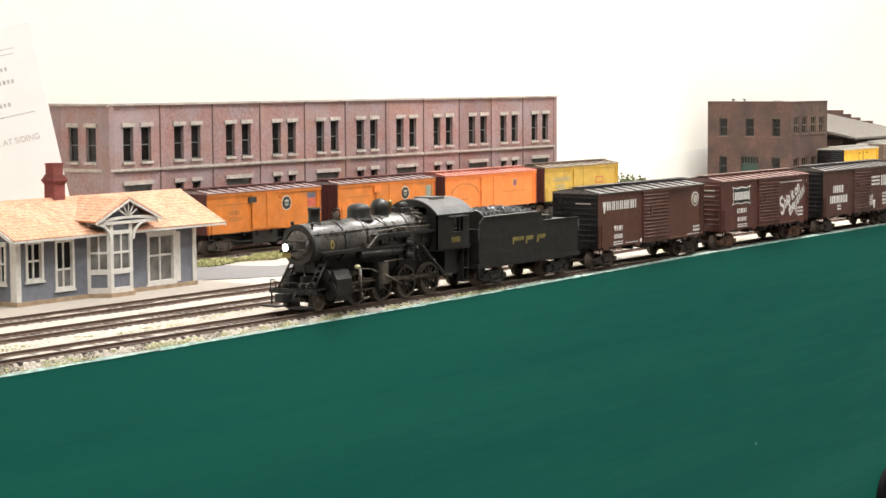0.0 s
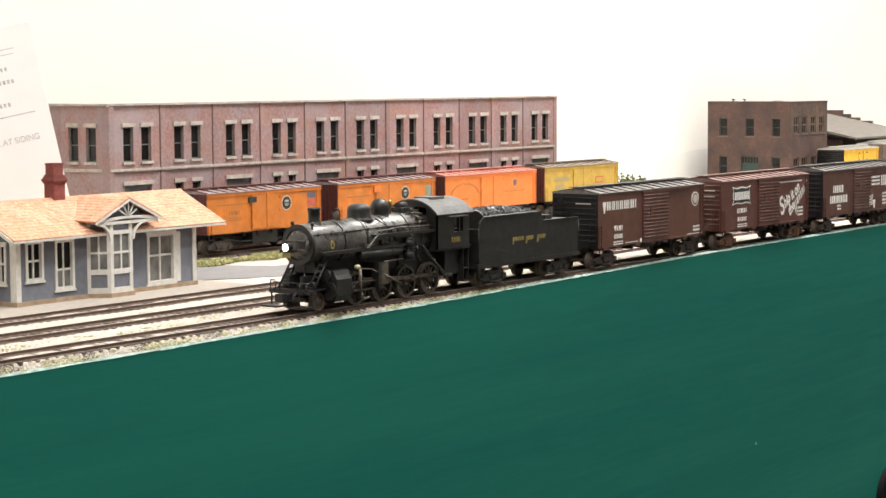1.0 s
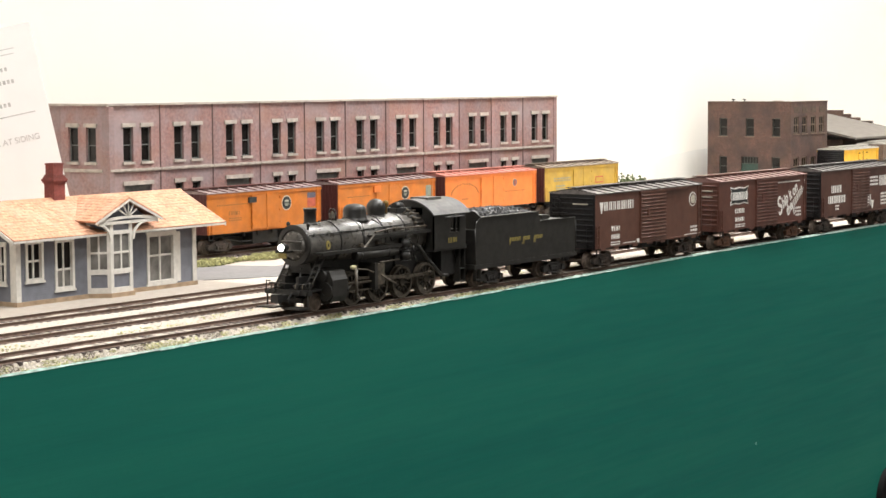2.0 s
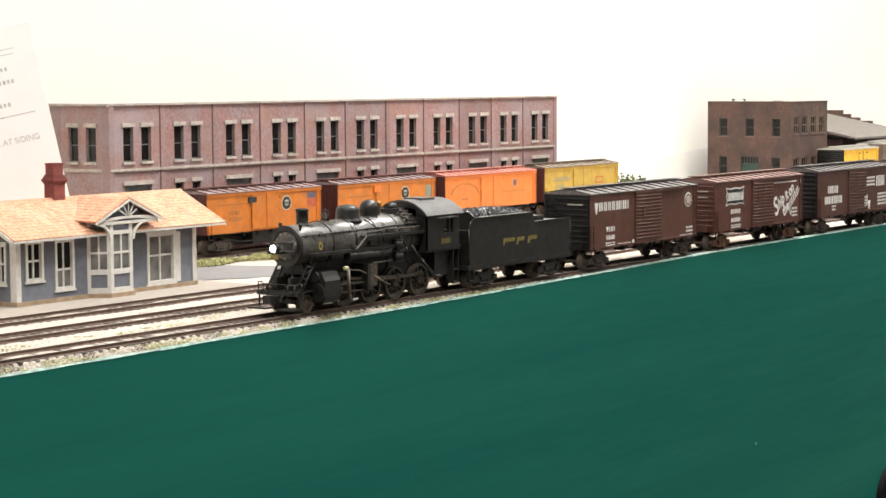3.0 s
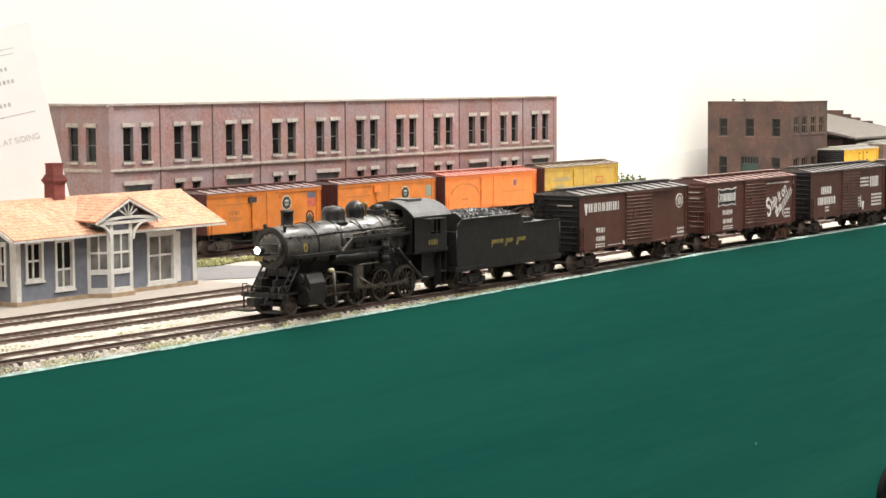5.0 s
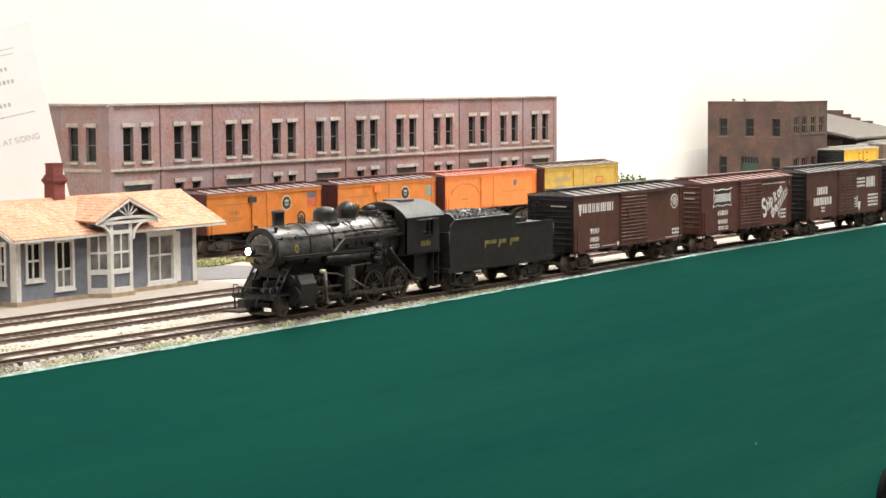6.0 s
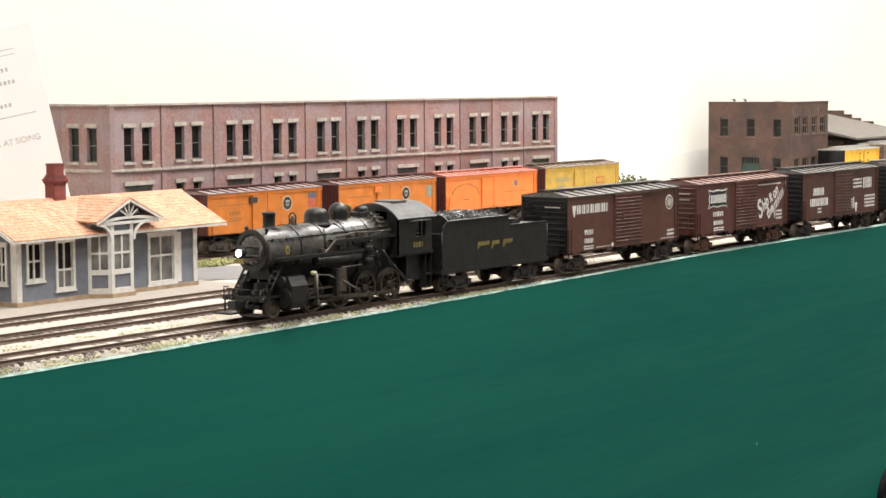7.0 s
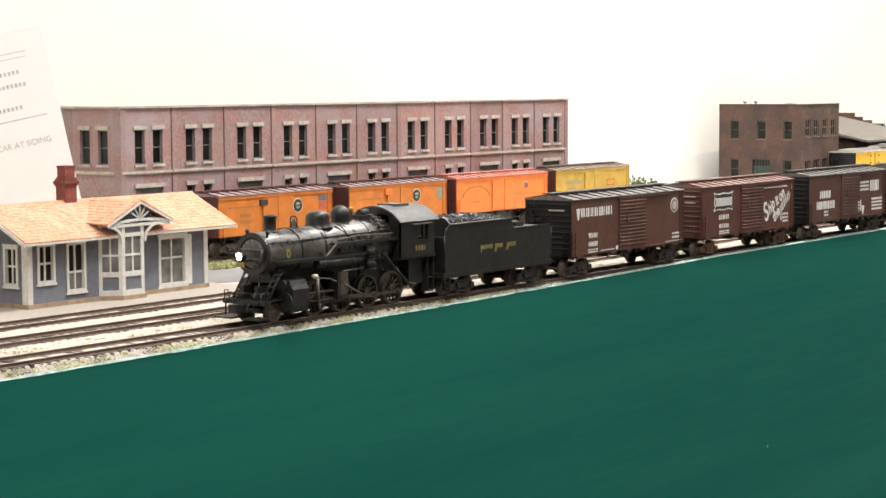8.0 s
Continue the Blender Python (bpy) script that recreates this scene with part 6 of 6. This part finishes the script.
# cab
CX0, CX1 = -0.1760, -0.1445
cab = part("cab", boxes((CX0, CX0 + 0.0008, -0.0178, -0.0100, 0.0262, 0.0462), (CX0, CX0 + 0.0008, 0.0100, 0.0178, 0.0262, 0.0462), (CX0, CX0 + 0.0008, -0.0100, 0.0100, 0.0440, 0.0500)), M_LOCO2, loco)
for s in (-1, 1):
    bm = bmesh.new()
    w0, w1 = sorted((s * 0.0178, s * 0.0170))
    holes_wall(bm, "x", CX0, CX1, 0.0262, 0.0462, w0, w1, [(-0.1595, -0.1500, 0.0352, 0.0438)])
    side = part("cab_side", bm, M_LOCO2, cab)
    w0, w1 = sorted((s * 0.0182, s * 0.0166))
    part("window_frame", boxes((-0.1552, -0.1544, w0, w1, 0.0353, 0.0438), (-0.1600, -0.1495, w0, w1, 0.0346, 0.0353), (-0.1512, -0.1500, w0, w1, 0.0353, 0.0438)), M_LOCO2, cab)
    w0, w1 = sorted((s * 0.0178, s * 0.0204))
    part("awning", boxes((-0.1665, -0.1490, w0, w1, 0.0441, 0.0447)), M_CABROOF, cab)
    shape_word(cab, -0.1618, -0.1530, 0.0308, 0.0030, "ono", M_YLET, s * 0.0178 - (0.0 if s < 0 else -0.0001), name="cab_number", weight=0.2)
    w0, w1 = sorted((s * 0.0120, s * 0.0168))
    part("cab_steps", boxes((-0.1490, -0.1440, w0, w1, 0.0055, 0.0062), (-0.1490, -0.1440, w0, w1, 0.0130, 0.0137), (-0.1492, -0.1488, w0, w1, 0.0055, 0.0262), (-0.1442, -0.1438, w0, w1, 0.0055, 0.0262)), M_LOCO2, cab)
    bm = bmesh.new()
    wire(bm, [(-0.1895, s * 0.0165, 0.030), (-0.1800, s * 0.0165, 0.0215), (-0.1660, s * 0.0160, 0.0110), (-0.1600, s * 0.0160, 0.0105)], 0.0009, n=8)
    part("injector_pipe", bm, M_LOCO2, cab)
part("backhead", boxes((-0.166, -0.156, -0.0095, 0.0095, 0.0262, 0.0430)), M_BLACK, cab)
part("cab_floor", boxes((CX0, CX1 + 0.002, -0.0170, 0.0170, 0.0250, 0.0262)), M_BLACK, cab)


def arc_roof(hw, z_eave, z_top, t, x0, x1, n=14):
    pts = []
    R = (hw ** 2 + (z_top - z_eave) ** 2) / (2 * (z_top - z_eave))
    for rr in (R, R - t):
        a0 = math.asin(hw / R)
        row = [(rr * math.sin(-a0 + 2 * a0 * k / n), z_top - R + rr * math.cos(-a0 + 2 * a0 * k / n)) for k in range(n + 1)]
        pts.append(row)
    return P(pts[0] + pts[1][::-1], "x", x0, x1)


rf = part("cab_roof", arc_roof(0.0188, 0.0460, 0.0546, 0.0008, CX0 - 0.0008, CX1 + 0.0035), M_CABROOF, cab, "mottled grey arched cab roof")
part("roof_hatch", boxes((-0.1660, -0.1530, -0.0062, 0.0062, 0.0535, 0.0552)), M_CABROOF, rf)
part("cab_front", P([(-0.0172, 0.0458), (0.0172, 0.0458), (0.0150, 0.0485), (0.0100, 0.0516), (0.0050, 0.0533), (0, 0.0538), (-0.0050, 0.0533), (-0.0100, 0.0516), (-0.0150, 0.0485)], "x", CX0, CX0 + 0.0007), M_LOCO2, cab)
# pilot: beam, steps, braces, coupler
beam = part("pilot_beam", B(-0.2841, -0.2811, -0.0155, 0.0155, 0.0096, 0.0122, bevel=0.0003), M_BLACK, loco)
# black block added under the cab to hide bright ground behind it
part("ash_pan", boxes((-0.1630, -0.1445, -0.0135, 0.0135, 0.0105, 0.0252), (-0.1860, -0.1630, -0.0066, 0.0066, 0.0105, 0.0140)), M_BLACK, loco)
part("pilot_deck", boxes((-0.2811, -0.262, -0.0125, 0.0125, 0.0112, 0.0121)), M_BLACK, loco)
for s in (-1, 1):
    y0, y1 = sorted((s * 0.0035, s * 0.0155))
    part("foot_board", boxes((-0.2910, -0.2830, y0, y1, 0.0028, 0.0036), (-0.2835, -0.2831, min(s * 0.0048, s * 0.0058), max(s * 0.0048, s * 0.0058), 0.0028, 0.0100), (-0.2835, -0.2831, min(s * 0.0135, s * 0.0145), max(s * 0.0135, s * 0.0145), 0.0028, 0.0100)), M_LOCO2, beam)
    bm = bmesh.new()
    ya, yb = s * 0.0086, s * 0.0124
    for y in (ya, yb):
        wire(bm, [(-0.2800, y, 0.0112), (-0.2672, y * 0.97, 0.0290)], 0.0006)
    for k in range(6):
        f = (k + 0.5) / 6
        box(bm, -0.2800 + 0.0128 * f - 0.0006, -0.2800 + 0.0128 * f + 0.0010, min(ya, yb), max(ya, yb), 0.0112 + 0.0178 * f - 0.0005, 0.0112 + 0.0178 * f + 0.0005)
    part("step_ladder", bm, M_LOCO2, loco)
    bm = bmesh.new()
    wire(bm, [(-0.2830, s * 0.0150, 0.0121), (-0.2830, s * 0.0150, 0.0165), (-0.2830, s * 0.0118, 0.0165)], 0.0003)
    part("grab_iron", bm, M_LOCO2, beam)
bm = bmesh.new()
wire(bm, [(-0.2830, 0.0130, 0.0155), (-0.2830, -0.0130, 0.0155)], 0.0003)
for y in (-0.010, -0.004, 0.003, 0.009):
    wire(bm, [(-0.2830, y, 0.0121), (-0.2830, y, 0.0155)], 0.0003)
part("cut_lever", bm, M_LOCO2, beam)
part("coupler", boxes((-0.2905, -0.2845, -0.0014, 0.0014, 0.0070, 0.0098), (-0.2940, -0.2900, -0.0024, 0.0024, 0.0062, 0.0106)), M_BLACK, beam)
bm = bmesh.new()
wire(bm, [(-0.2850, -0.0045, 0.0105), (-0.2880, -0.0048, 0.0085), (-0.2875, -0.0050, 0.0055)], 0.0006)
part("air_hose", bm, M_BLACK, beam)
for y in (-0.0132, -0.0085, 0.0085, 0.0132):
    bm = bmesh.new()
    tube(bm, (-0.2850, y, 0.0109), (-0.2842, y, 0.0109), 0.0011, n=10)
    part("poling_pocket", bm, M_LOCO2, beam)
for y in (-0.0108, -0.0060, 0.0060, 0.0108):
    bm = bmesh.new()
    wire(bm, [(-0.2838, y, 0.0122), (-0.2838, y, 0.0150), (-0.2826, y, 0.0158)], 0.00035)
    part("flag_bracket", bm, M_GEAR, beam)
bm = bmesh.new()
wire(bm, [(-0.2815, -0.0060, 0.0121), (-0.2765, -0.0040, 0.0235)], 0.0005)
wire(bm, [(-0.2815, 0.0060, 0.0121), (-0.2765, 0.0040, 0.0235)], 0.0005)
part("smokebox_brace", bm, M_LOCO2, loco)
# cylinders and valve chests
for s in (-1, 1):
    bm = bmesh.new()
    tube(bm, (-0.2690, s * 0.0140, 0.0108), (-0.2545, s * 0.0140, 0.0108), 0.0046, n=28)
    for x in (-0.2690, -0.2550):
        ring(bm, (x, s * 0.0140, 0.0108), (1, 0, 0), 0.0050, 0.0030, 0.0010, n=28)
    cyl = part("cylinder", bm, M_LOCO2, loco)
    part("cylinder_casing", P([(s * 0.0070, 0.0050), (s * 0.0165, 0.0050), (s * 0.0186, 0.0082), (s * 0.0186, 0.0168), (s * 0.0172, 0.0192), (s * 0.0162, 0.0215), (s * 0.0070, 0.0225)], "x", -0.2680, -0.2552), M_LOCO2, cyl)
    bm = bmesh.new()
    tube(bm, (-0.2695, s * 0.0118, 0.0188), (-0.2535, s * 0.0118, 0.0188), 0.0032, n=20)
    part("valve_chest", bm, M_LOCO2, cyl)
    # guide, crosshead, hanger
    g0, g1 = sorted((s * 0.0120, s * 0.0150))
    part("crosshead_guide", boxes((-0.2545, -0.2290, g0, g1, 0.0128, 0.0136), (-0.2545, -0.2290, g0, g1, 0.0086, 0.0092)), M_GEAR, loco)
    part("guide_yoke", boxes((-0.2300, -0.2275, min(s * 0.006, s * 0.0175), max(s * 0.006, s * 0.0150), 0.0085, 0.0230)), M_LOCO2, loco)
    bm = bmesh.new()
    wire(bm, [(-0.2478, s * 0.0178, 0.0225), (-0.2470, s * 0.0178, 0.0060), (-0.2425, s * 0.0172, 0.0040)], 0.0006)
    wire(bm, [(-0.2500, s * 0.0168, 0.0215), (-0.2360, s * 0.0168, 0.0200), (-0.2250, s * 0.0162, 0.0160)], 0.0005)
    box(bm, -0.2275, -0.2215, min(s * 0.0145, s * 0.0175), max(s * 0.0145, s * 0.0175), 0.0110, 0.0225)
    wire(bm, [(-0.2245, s * 0.0172, 0.0160), (-0.2100, s * 0.0172, 0.0098)], 0.0006)
    wire(bm, [(-0.2245, s * 0.0165, 0.0230), (-0.2050, s * 0.0150, 0.0232)], 0.0005)
    part("valve_gear", bm, M_GEAR, loco)
    bm = bmesh.new()
    lathe(bm, (-0.2478, s * 0.0166, 0.0208), (0, 0, 1), [(0, 0.0010), (0.0004, 0.0017), (0.0018, 0.0018), (0.0023, 0.0013), (0.0025, 0.0004)], n=14)
    lub = part("lubricator", bm, M_CREAM, loco, "pale yellowish lubricator")
    bm = bmesh.new()
    wire(bm, [(-0.2466, s * 0.0178, 0.0210), (-0.2462, s * 0.0180, 0.0080), (-0.2440, s * 0.0176, 0.0046), (-0.2405, s * 0.0172, 0.0044)], 0.00048)
    part("oil_pipe", bm, M_DOG, lub, "worn bare metal pipe")
# wheels
SPOKED = bmesh.new()
for s in (-1, 1):
    ring(SPOKED, (0, s * 0.0092, 0), (0, 1, 0), DRIVER_R, 0.0014, 0.0024, n=36)
    ring(SPOKED, (0, s * 0.0078, 0), (0, 1, 0), DRIVER_R + 0.0007, 0.0018, 0.0005, n=36)
    tube(SPOKED, (0, s * 0.0080, 0), (0, s * 0.0106, 0), 0.0021, n=16)
    for k in range(12):
        a = 2 * math.pi * k / 12
        tube(SPOKED, (math.cos(a) * 0.0016, s * 0.0093, math.sin(a) * 0.0016), (math.cos(a) * 0.0078, s * 0.0093, math.sin(a) * 0.0078), 0.0005, n=5)
    ca = math.pi / 2 - 0.9
    prism(SPOKED, [(math.cos(ca + math.pi + d) * 0.0076, math.sin(ca + math.pi + d) * 0.0076) for d in (-0.75, -0.5, -0.25, 0, 0.25, 0.5, 0.75)], "y", s * 0.0092 - 0.0008, s * 0.0092 + 0.0008)
    tube(SPOKED, (math.cos(ca) * 0.0036, s * 0.0090, math.sin(ca) * 0.0036), (math.cos(ca) * 0.0036, s * 0.0135, math.sin(ca) * 0.0036), 0.0012, n=10)
tube(SPOKED, (0, -0.009, 0), (0, 0.009, 0), 0.0016, n=12)
M_DRIVER = mat("oily_driver_steel", (0.075, 0.062, 0.047), 0.5, metal=0.2, var=0.25, scale=500)
SPOKED = mesh_of("driver_wheelset", SPOKED, M_DRIVER)
DRIVERS = (-0.1735, -0.1960, -0.2185, -0.2412)
for x in DRIVERS:
    w = share("driver_wheelset", SPOKED, loco, pose(x, 0, DRIVER_Z))
    ROLLING.append((w, (x, 0, DRIVER_Z), DRIVER_R))
pw = share("pilot_wheelset", WHEELSET, loco, pose(-0.2733, 0, WHEEL_R))
ROLLING.append((pw, (-0.2733, 0, WHEEL_R), WHEEL_R))
part("pilot_truck", boxes((-0.279, -0.262, -0.0065, 0.0065, 0.0050, 0.0075)), M_BLACK, loco)
CR = 0.0036
for s in (-1, 1):
    bm = bmesh.new()
    y0, y1 = sorted((s * 0.0112, s * 0.0122))
    box(bm, DRIVERS[3], DRIVERS[0], y0, y1, -0.0008, 0.0008)
    for x in DRIVERS:
        tube(bm, (x, y0, 0), (x, y1, 0), 0.0017, n=14)
    rod = part("side_rod", bm, M_GEAR, loco)
    rod.location = (0, 0, DRIVER_Z)
    RODS.append((rod, (0, 0, DRIVER_Z), CR))
    bm = bmesh.new()
    y0, y1 = sorted((s * 0.0124, s * 0.0134))
    prism(bm, [(-0.2420, 0.0022), (DRIVERS[1], -0.0011), (DRIVERS[1], 0.0011), (-0.2420, 0.0036)], "y", y0, y1)
    tube(bm, (DRIVERS[1], y0, 0), (DRIVERS[1], y1, 0), 0.0019, n=14)
    rod = part("main_rod", bm, M_GEAR, loco)
    rod.location = (0, 0, DRIVER_Z)
    RODS.append((rod, (0, 0, DRIVER_Z), CR))

# ---- tender ----
tender = thing("tender", "black tender with dull yellow lettering and coal load", "tender", "the moving train")
TRAIN.append((tender, 0.0))
TX0, TX1 = -0.1325, -0.0232
part("frame", B(TX0 - 0.002, TX1 + 0.002, -0.0168, 0.0168, 0.0112, 0.0142, bevel=0.0003), M_LOCO2, tender)
part("tank", boxes((TX0, TX1, -0.0160, 0.0160, 0.0142, 0.0345)), M_LOCO2, tender)
for s in (-1, 1):
    y0, y1 = sorted((s * 0.0165, s * 0.0158))
    part("side_sheet", P([(TX0, 0.0142), (TX1, 0.0142), (TX1, 0.0356), (-0.0630, 0.0356), (-0.0655, 0.0412), (-0.128, 0.0416), (-0.1315, 0.0385), (TX0, 0.0385)], "y", y0, y1), M_LOCO2, tender)
    part("top_bead", boxes((-0.128, -0.0655, min(s * 0.0170, s * 0.0157), max(s * 0.0170, s * 0.0157), 0.0412, 0.0419), (-0.0630, TX1, min(s * 0.0170, s * 0.0157), max(s * 0.0170, s * 0.0157), 0.0354, 0.0360)), M_LOCO2, tender)
    part("coal_board", P([(s * 0.0158, 0.0416), (s * 0.0146, 0.0421), (s * 0.0142, 0.0416), (s * 0.0155, 0.0408)], "x", -0.124, -0.0695), M_LOCO2, tender)
    part("step", boxes((TX0 - 0.001, TX0 + 0.0045, min(s * 0.0150, s * 0.0172), max(s * 0.0150, s * 0.0172), 0.0048, 0.0055), (TX0 - 0.001, TX0 - 0.0004, min(s * 0.0150, s * 0.0172), max(s * 0.0150, s * 0.0172), 0.0048, 0.0112), (TX0 + 0.0039, TX0 + 0.0045, min(s * 0.0150, s * 0.0172), max(s * 0.0150, s * 0.0172), 0.0048, 0.0112)), M_LOCO2, tender)
    bm = bmesh.new()
    wire(bm, [(TX0 - 0.0006, s * 0.0165, 0.017), (TX0 - 0.0012, s * 0.0170, 0.036), (TX0 + 0.0006, s * 0.0170, 0.0400)], 0.0004)
    part("handrail", bm, M_LOCO2, tender)
    bm = bmesh.new()
    wire(bm, [(TX1 + 0.0008, s * 0.0165, 0.017), (TX1 + 0.0008, s * 0.0165, 0.034)], 0.0004)
    part("handrail", bm, M_LOCO2, tender)
part("front_bulkhead", P([(-0.0160, 0.0345), (0.0160, 0.0345), (0.0160, 0.0410), (0.011, 0.0450), (-0.011, 0.0450), (-0.0160, 0.0410)], "x", -0.1255, -0.1245), M_LOCO2, tender)
part("rear_bulkhead", P([(-0.0160, 0.0345), (0.0160, 0.0345), (0.0160, 0.0412), (-0.0160, 0.0412)], "x", -0.0660, -0.0652), M_LOCO2, tender)
part("rear_deck", boxes((-0.0652, TX1, -0.0158, 0.0158, 0.0345, 0.0349)), M_CABROOF, tender, "mottled grey rear deck")
part("water_hatch", B(-0.046, -0.036, -0.006, 0.006, 0.0349, 0.0378, bevel=0.0006), M_LOCO2, tender)
part("coupler", boxes((TX1 + 0.002, TX1 + 0.0090, -0.0014, 0.0014, 0.0072, 0.0098), (TX1 + 0.0085, TX1 + 0.0125, -0.0022, 0.0022, 0.0064, 0.0106)), M_BLACK, tender)
part("drawbar", boxes((-0.150, TX0, -0.002, 0.002, 0.0090, 0.0102)), M_BLACK, tender)
part("deck_plate", boxes((-0.1400, TX0, -0.0110, 0.0110, 0.0255, 0.0262)), M_BLACK, tender)
rnd = random.Random(12)
vs, fs = [], []
tf = [(0, 2, 4), (2, 1, 4), (1, 3, 4), (3, 0, 4), (2, 0, 5), (1, 2, 5), (3, 1, 5), (0, 3, 5)]
for _ in range(1500):
    x, y = rnd.uniform(-0.1235, -0.0670), rnd.uniform(-0.0150, 0.0150)
    z = 0.0390 + 0.0056 * (1 - (y / 0.017) ** 2) * (0.5 + 0.5 * math.cos((x + 0.100) * 36)) + rnd.uniform(-0.0006, 0.0006)
    s = rnd.uniform(0.0007, 0.0019)
    e = Euler((rnd.random() * 6, rnd.random() * 6, rnd.random() * 6)).to_matrix()
    k = len(vs)
    for p in ((1, 0, 0), (-1, 0, 0), (0, 1, 0), (0, -1, 0), (0, 0, 1), (0, 0, -1)):
        q = e @ (Vector(p) * s * rnd.uniform(0.5, 1.2))
        vs.append((x + q.x, y + q.y, z + q.z))
    fs.extend([tuple(k + i for i in f) for f in tf])
me = bpy.data.meshes.new("coal")
me.from_pydata(vs, [], fs)
me.materials.append(M_COAL)
coal = new("coal", me)
coal.parent = tender
tagged(coal, "heap of glossy black coal lumps", kind="stuff")
part("coal_bed", boxes((-0.1245, -0.0660, -0.0158, 0.0158, 0.0345, 0.0388)), M_COAL, tender)
for xa, xb, kinds, z in ((-0.0972, -0.0848, "viooni", 0.0266), (-0.0824, -0.0744, "oinio", 0.0264), (-0.0702, -0.0606, "onno", 0.0264)):
    shape_word(tender, xa, xb, z, 0.0024, kinds, M_YLET, -0.0165, 1.9, lean=0.2, weight=0.24)
M_TFRAME = mat("black_tender_truck", (0.028, 0.025, 0.023), 0.7, var=0.3, scale=600)
for x in (-0.1135, -0.0440):
    add_truck(tender, x, base=0.0105, mt=M_TFRAME)


# ---- what moves ----
SHIFT = [(0.0, 0.0), (0.7, 0.0), (1.2, 0.0), (1.4, -0.0002), (1.7, -0.0016), (2.2, -0.0048), (3.0, -0.0099), (3.5, -0.0128), (4.0, -0.0159), (4.5, -0.0189),
         (5.2, -0.0238), (6.0, -0.0295), (6.5, -0.0337), (7.0, -0.0375), (7.5, -0.0415), (8.0, -0.0451)]


def motions():
    for ob, x in TRAIN:
        walk(ob, [(t, pose(x + s, 0, 0)) for t, s in SHIFT])
    for ob, at, r in ROLLING:
        walk(ob, [(t, pose(*at, 0, math.degrees(s / r), 0)) for t, s in SHIFT])
    for ob, at, crank in RODS:
        walk(ob, [(t, pose(at[0] + crank * math.sin(s / DRIVER_R + 0.9), at[1], at[2] + crank * math.cos(s / DRIVER_R + 0.9))) for t, s in SHIFT])


motions()
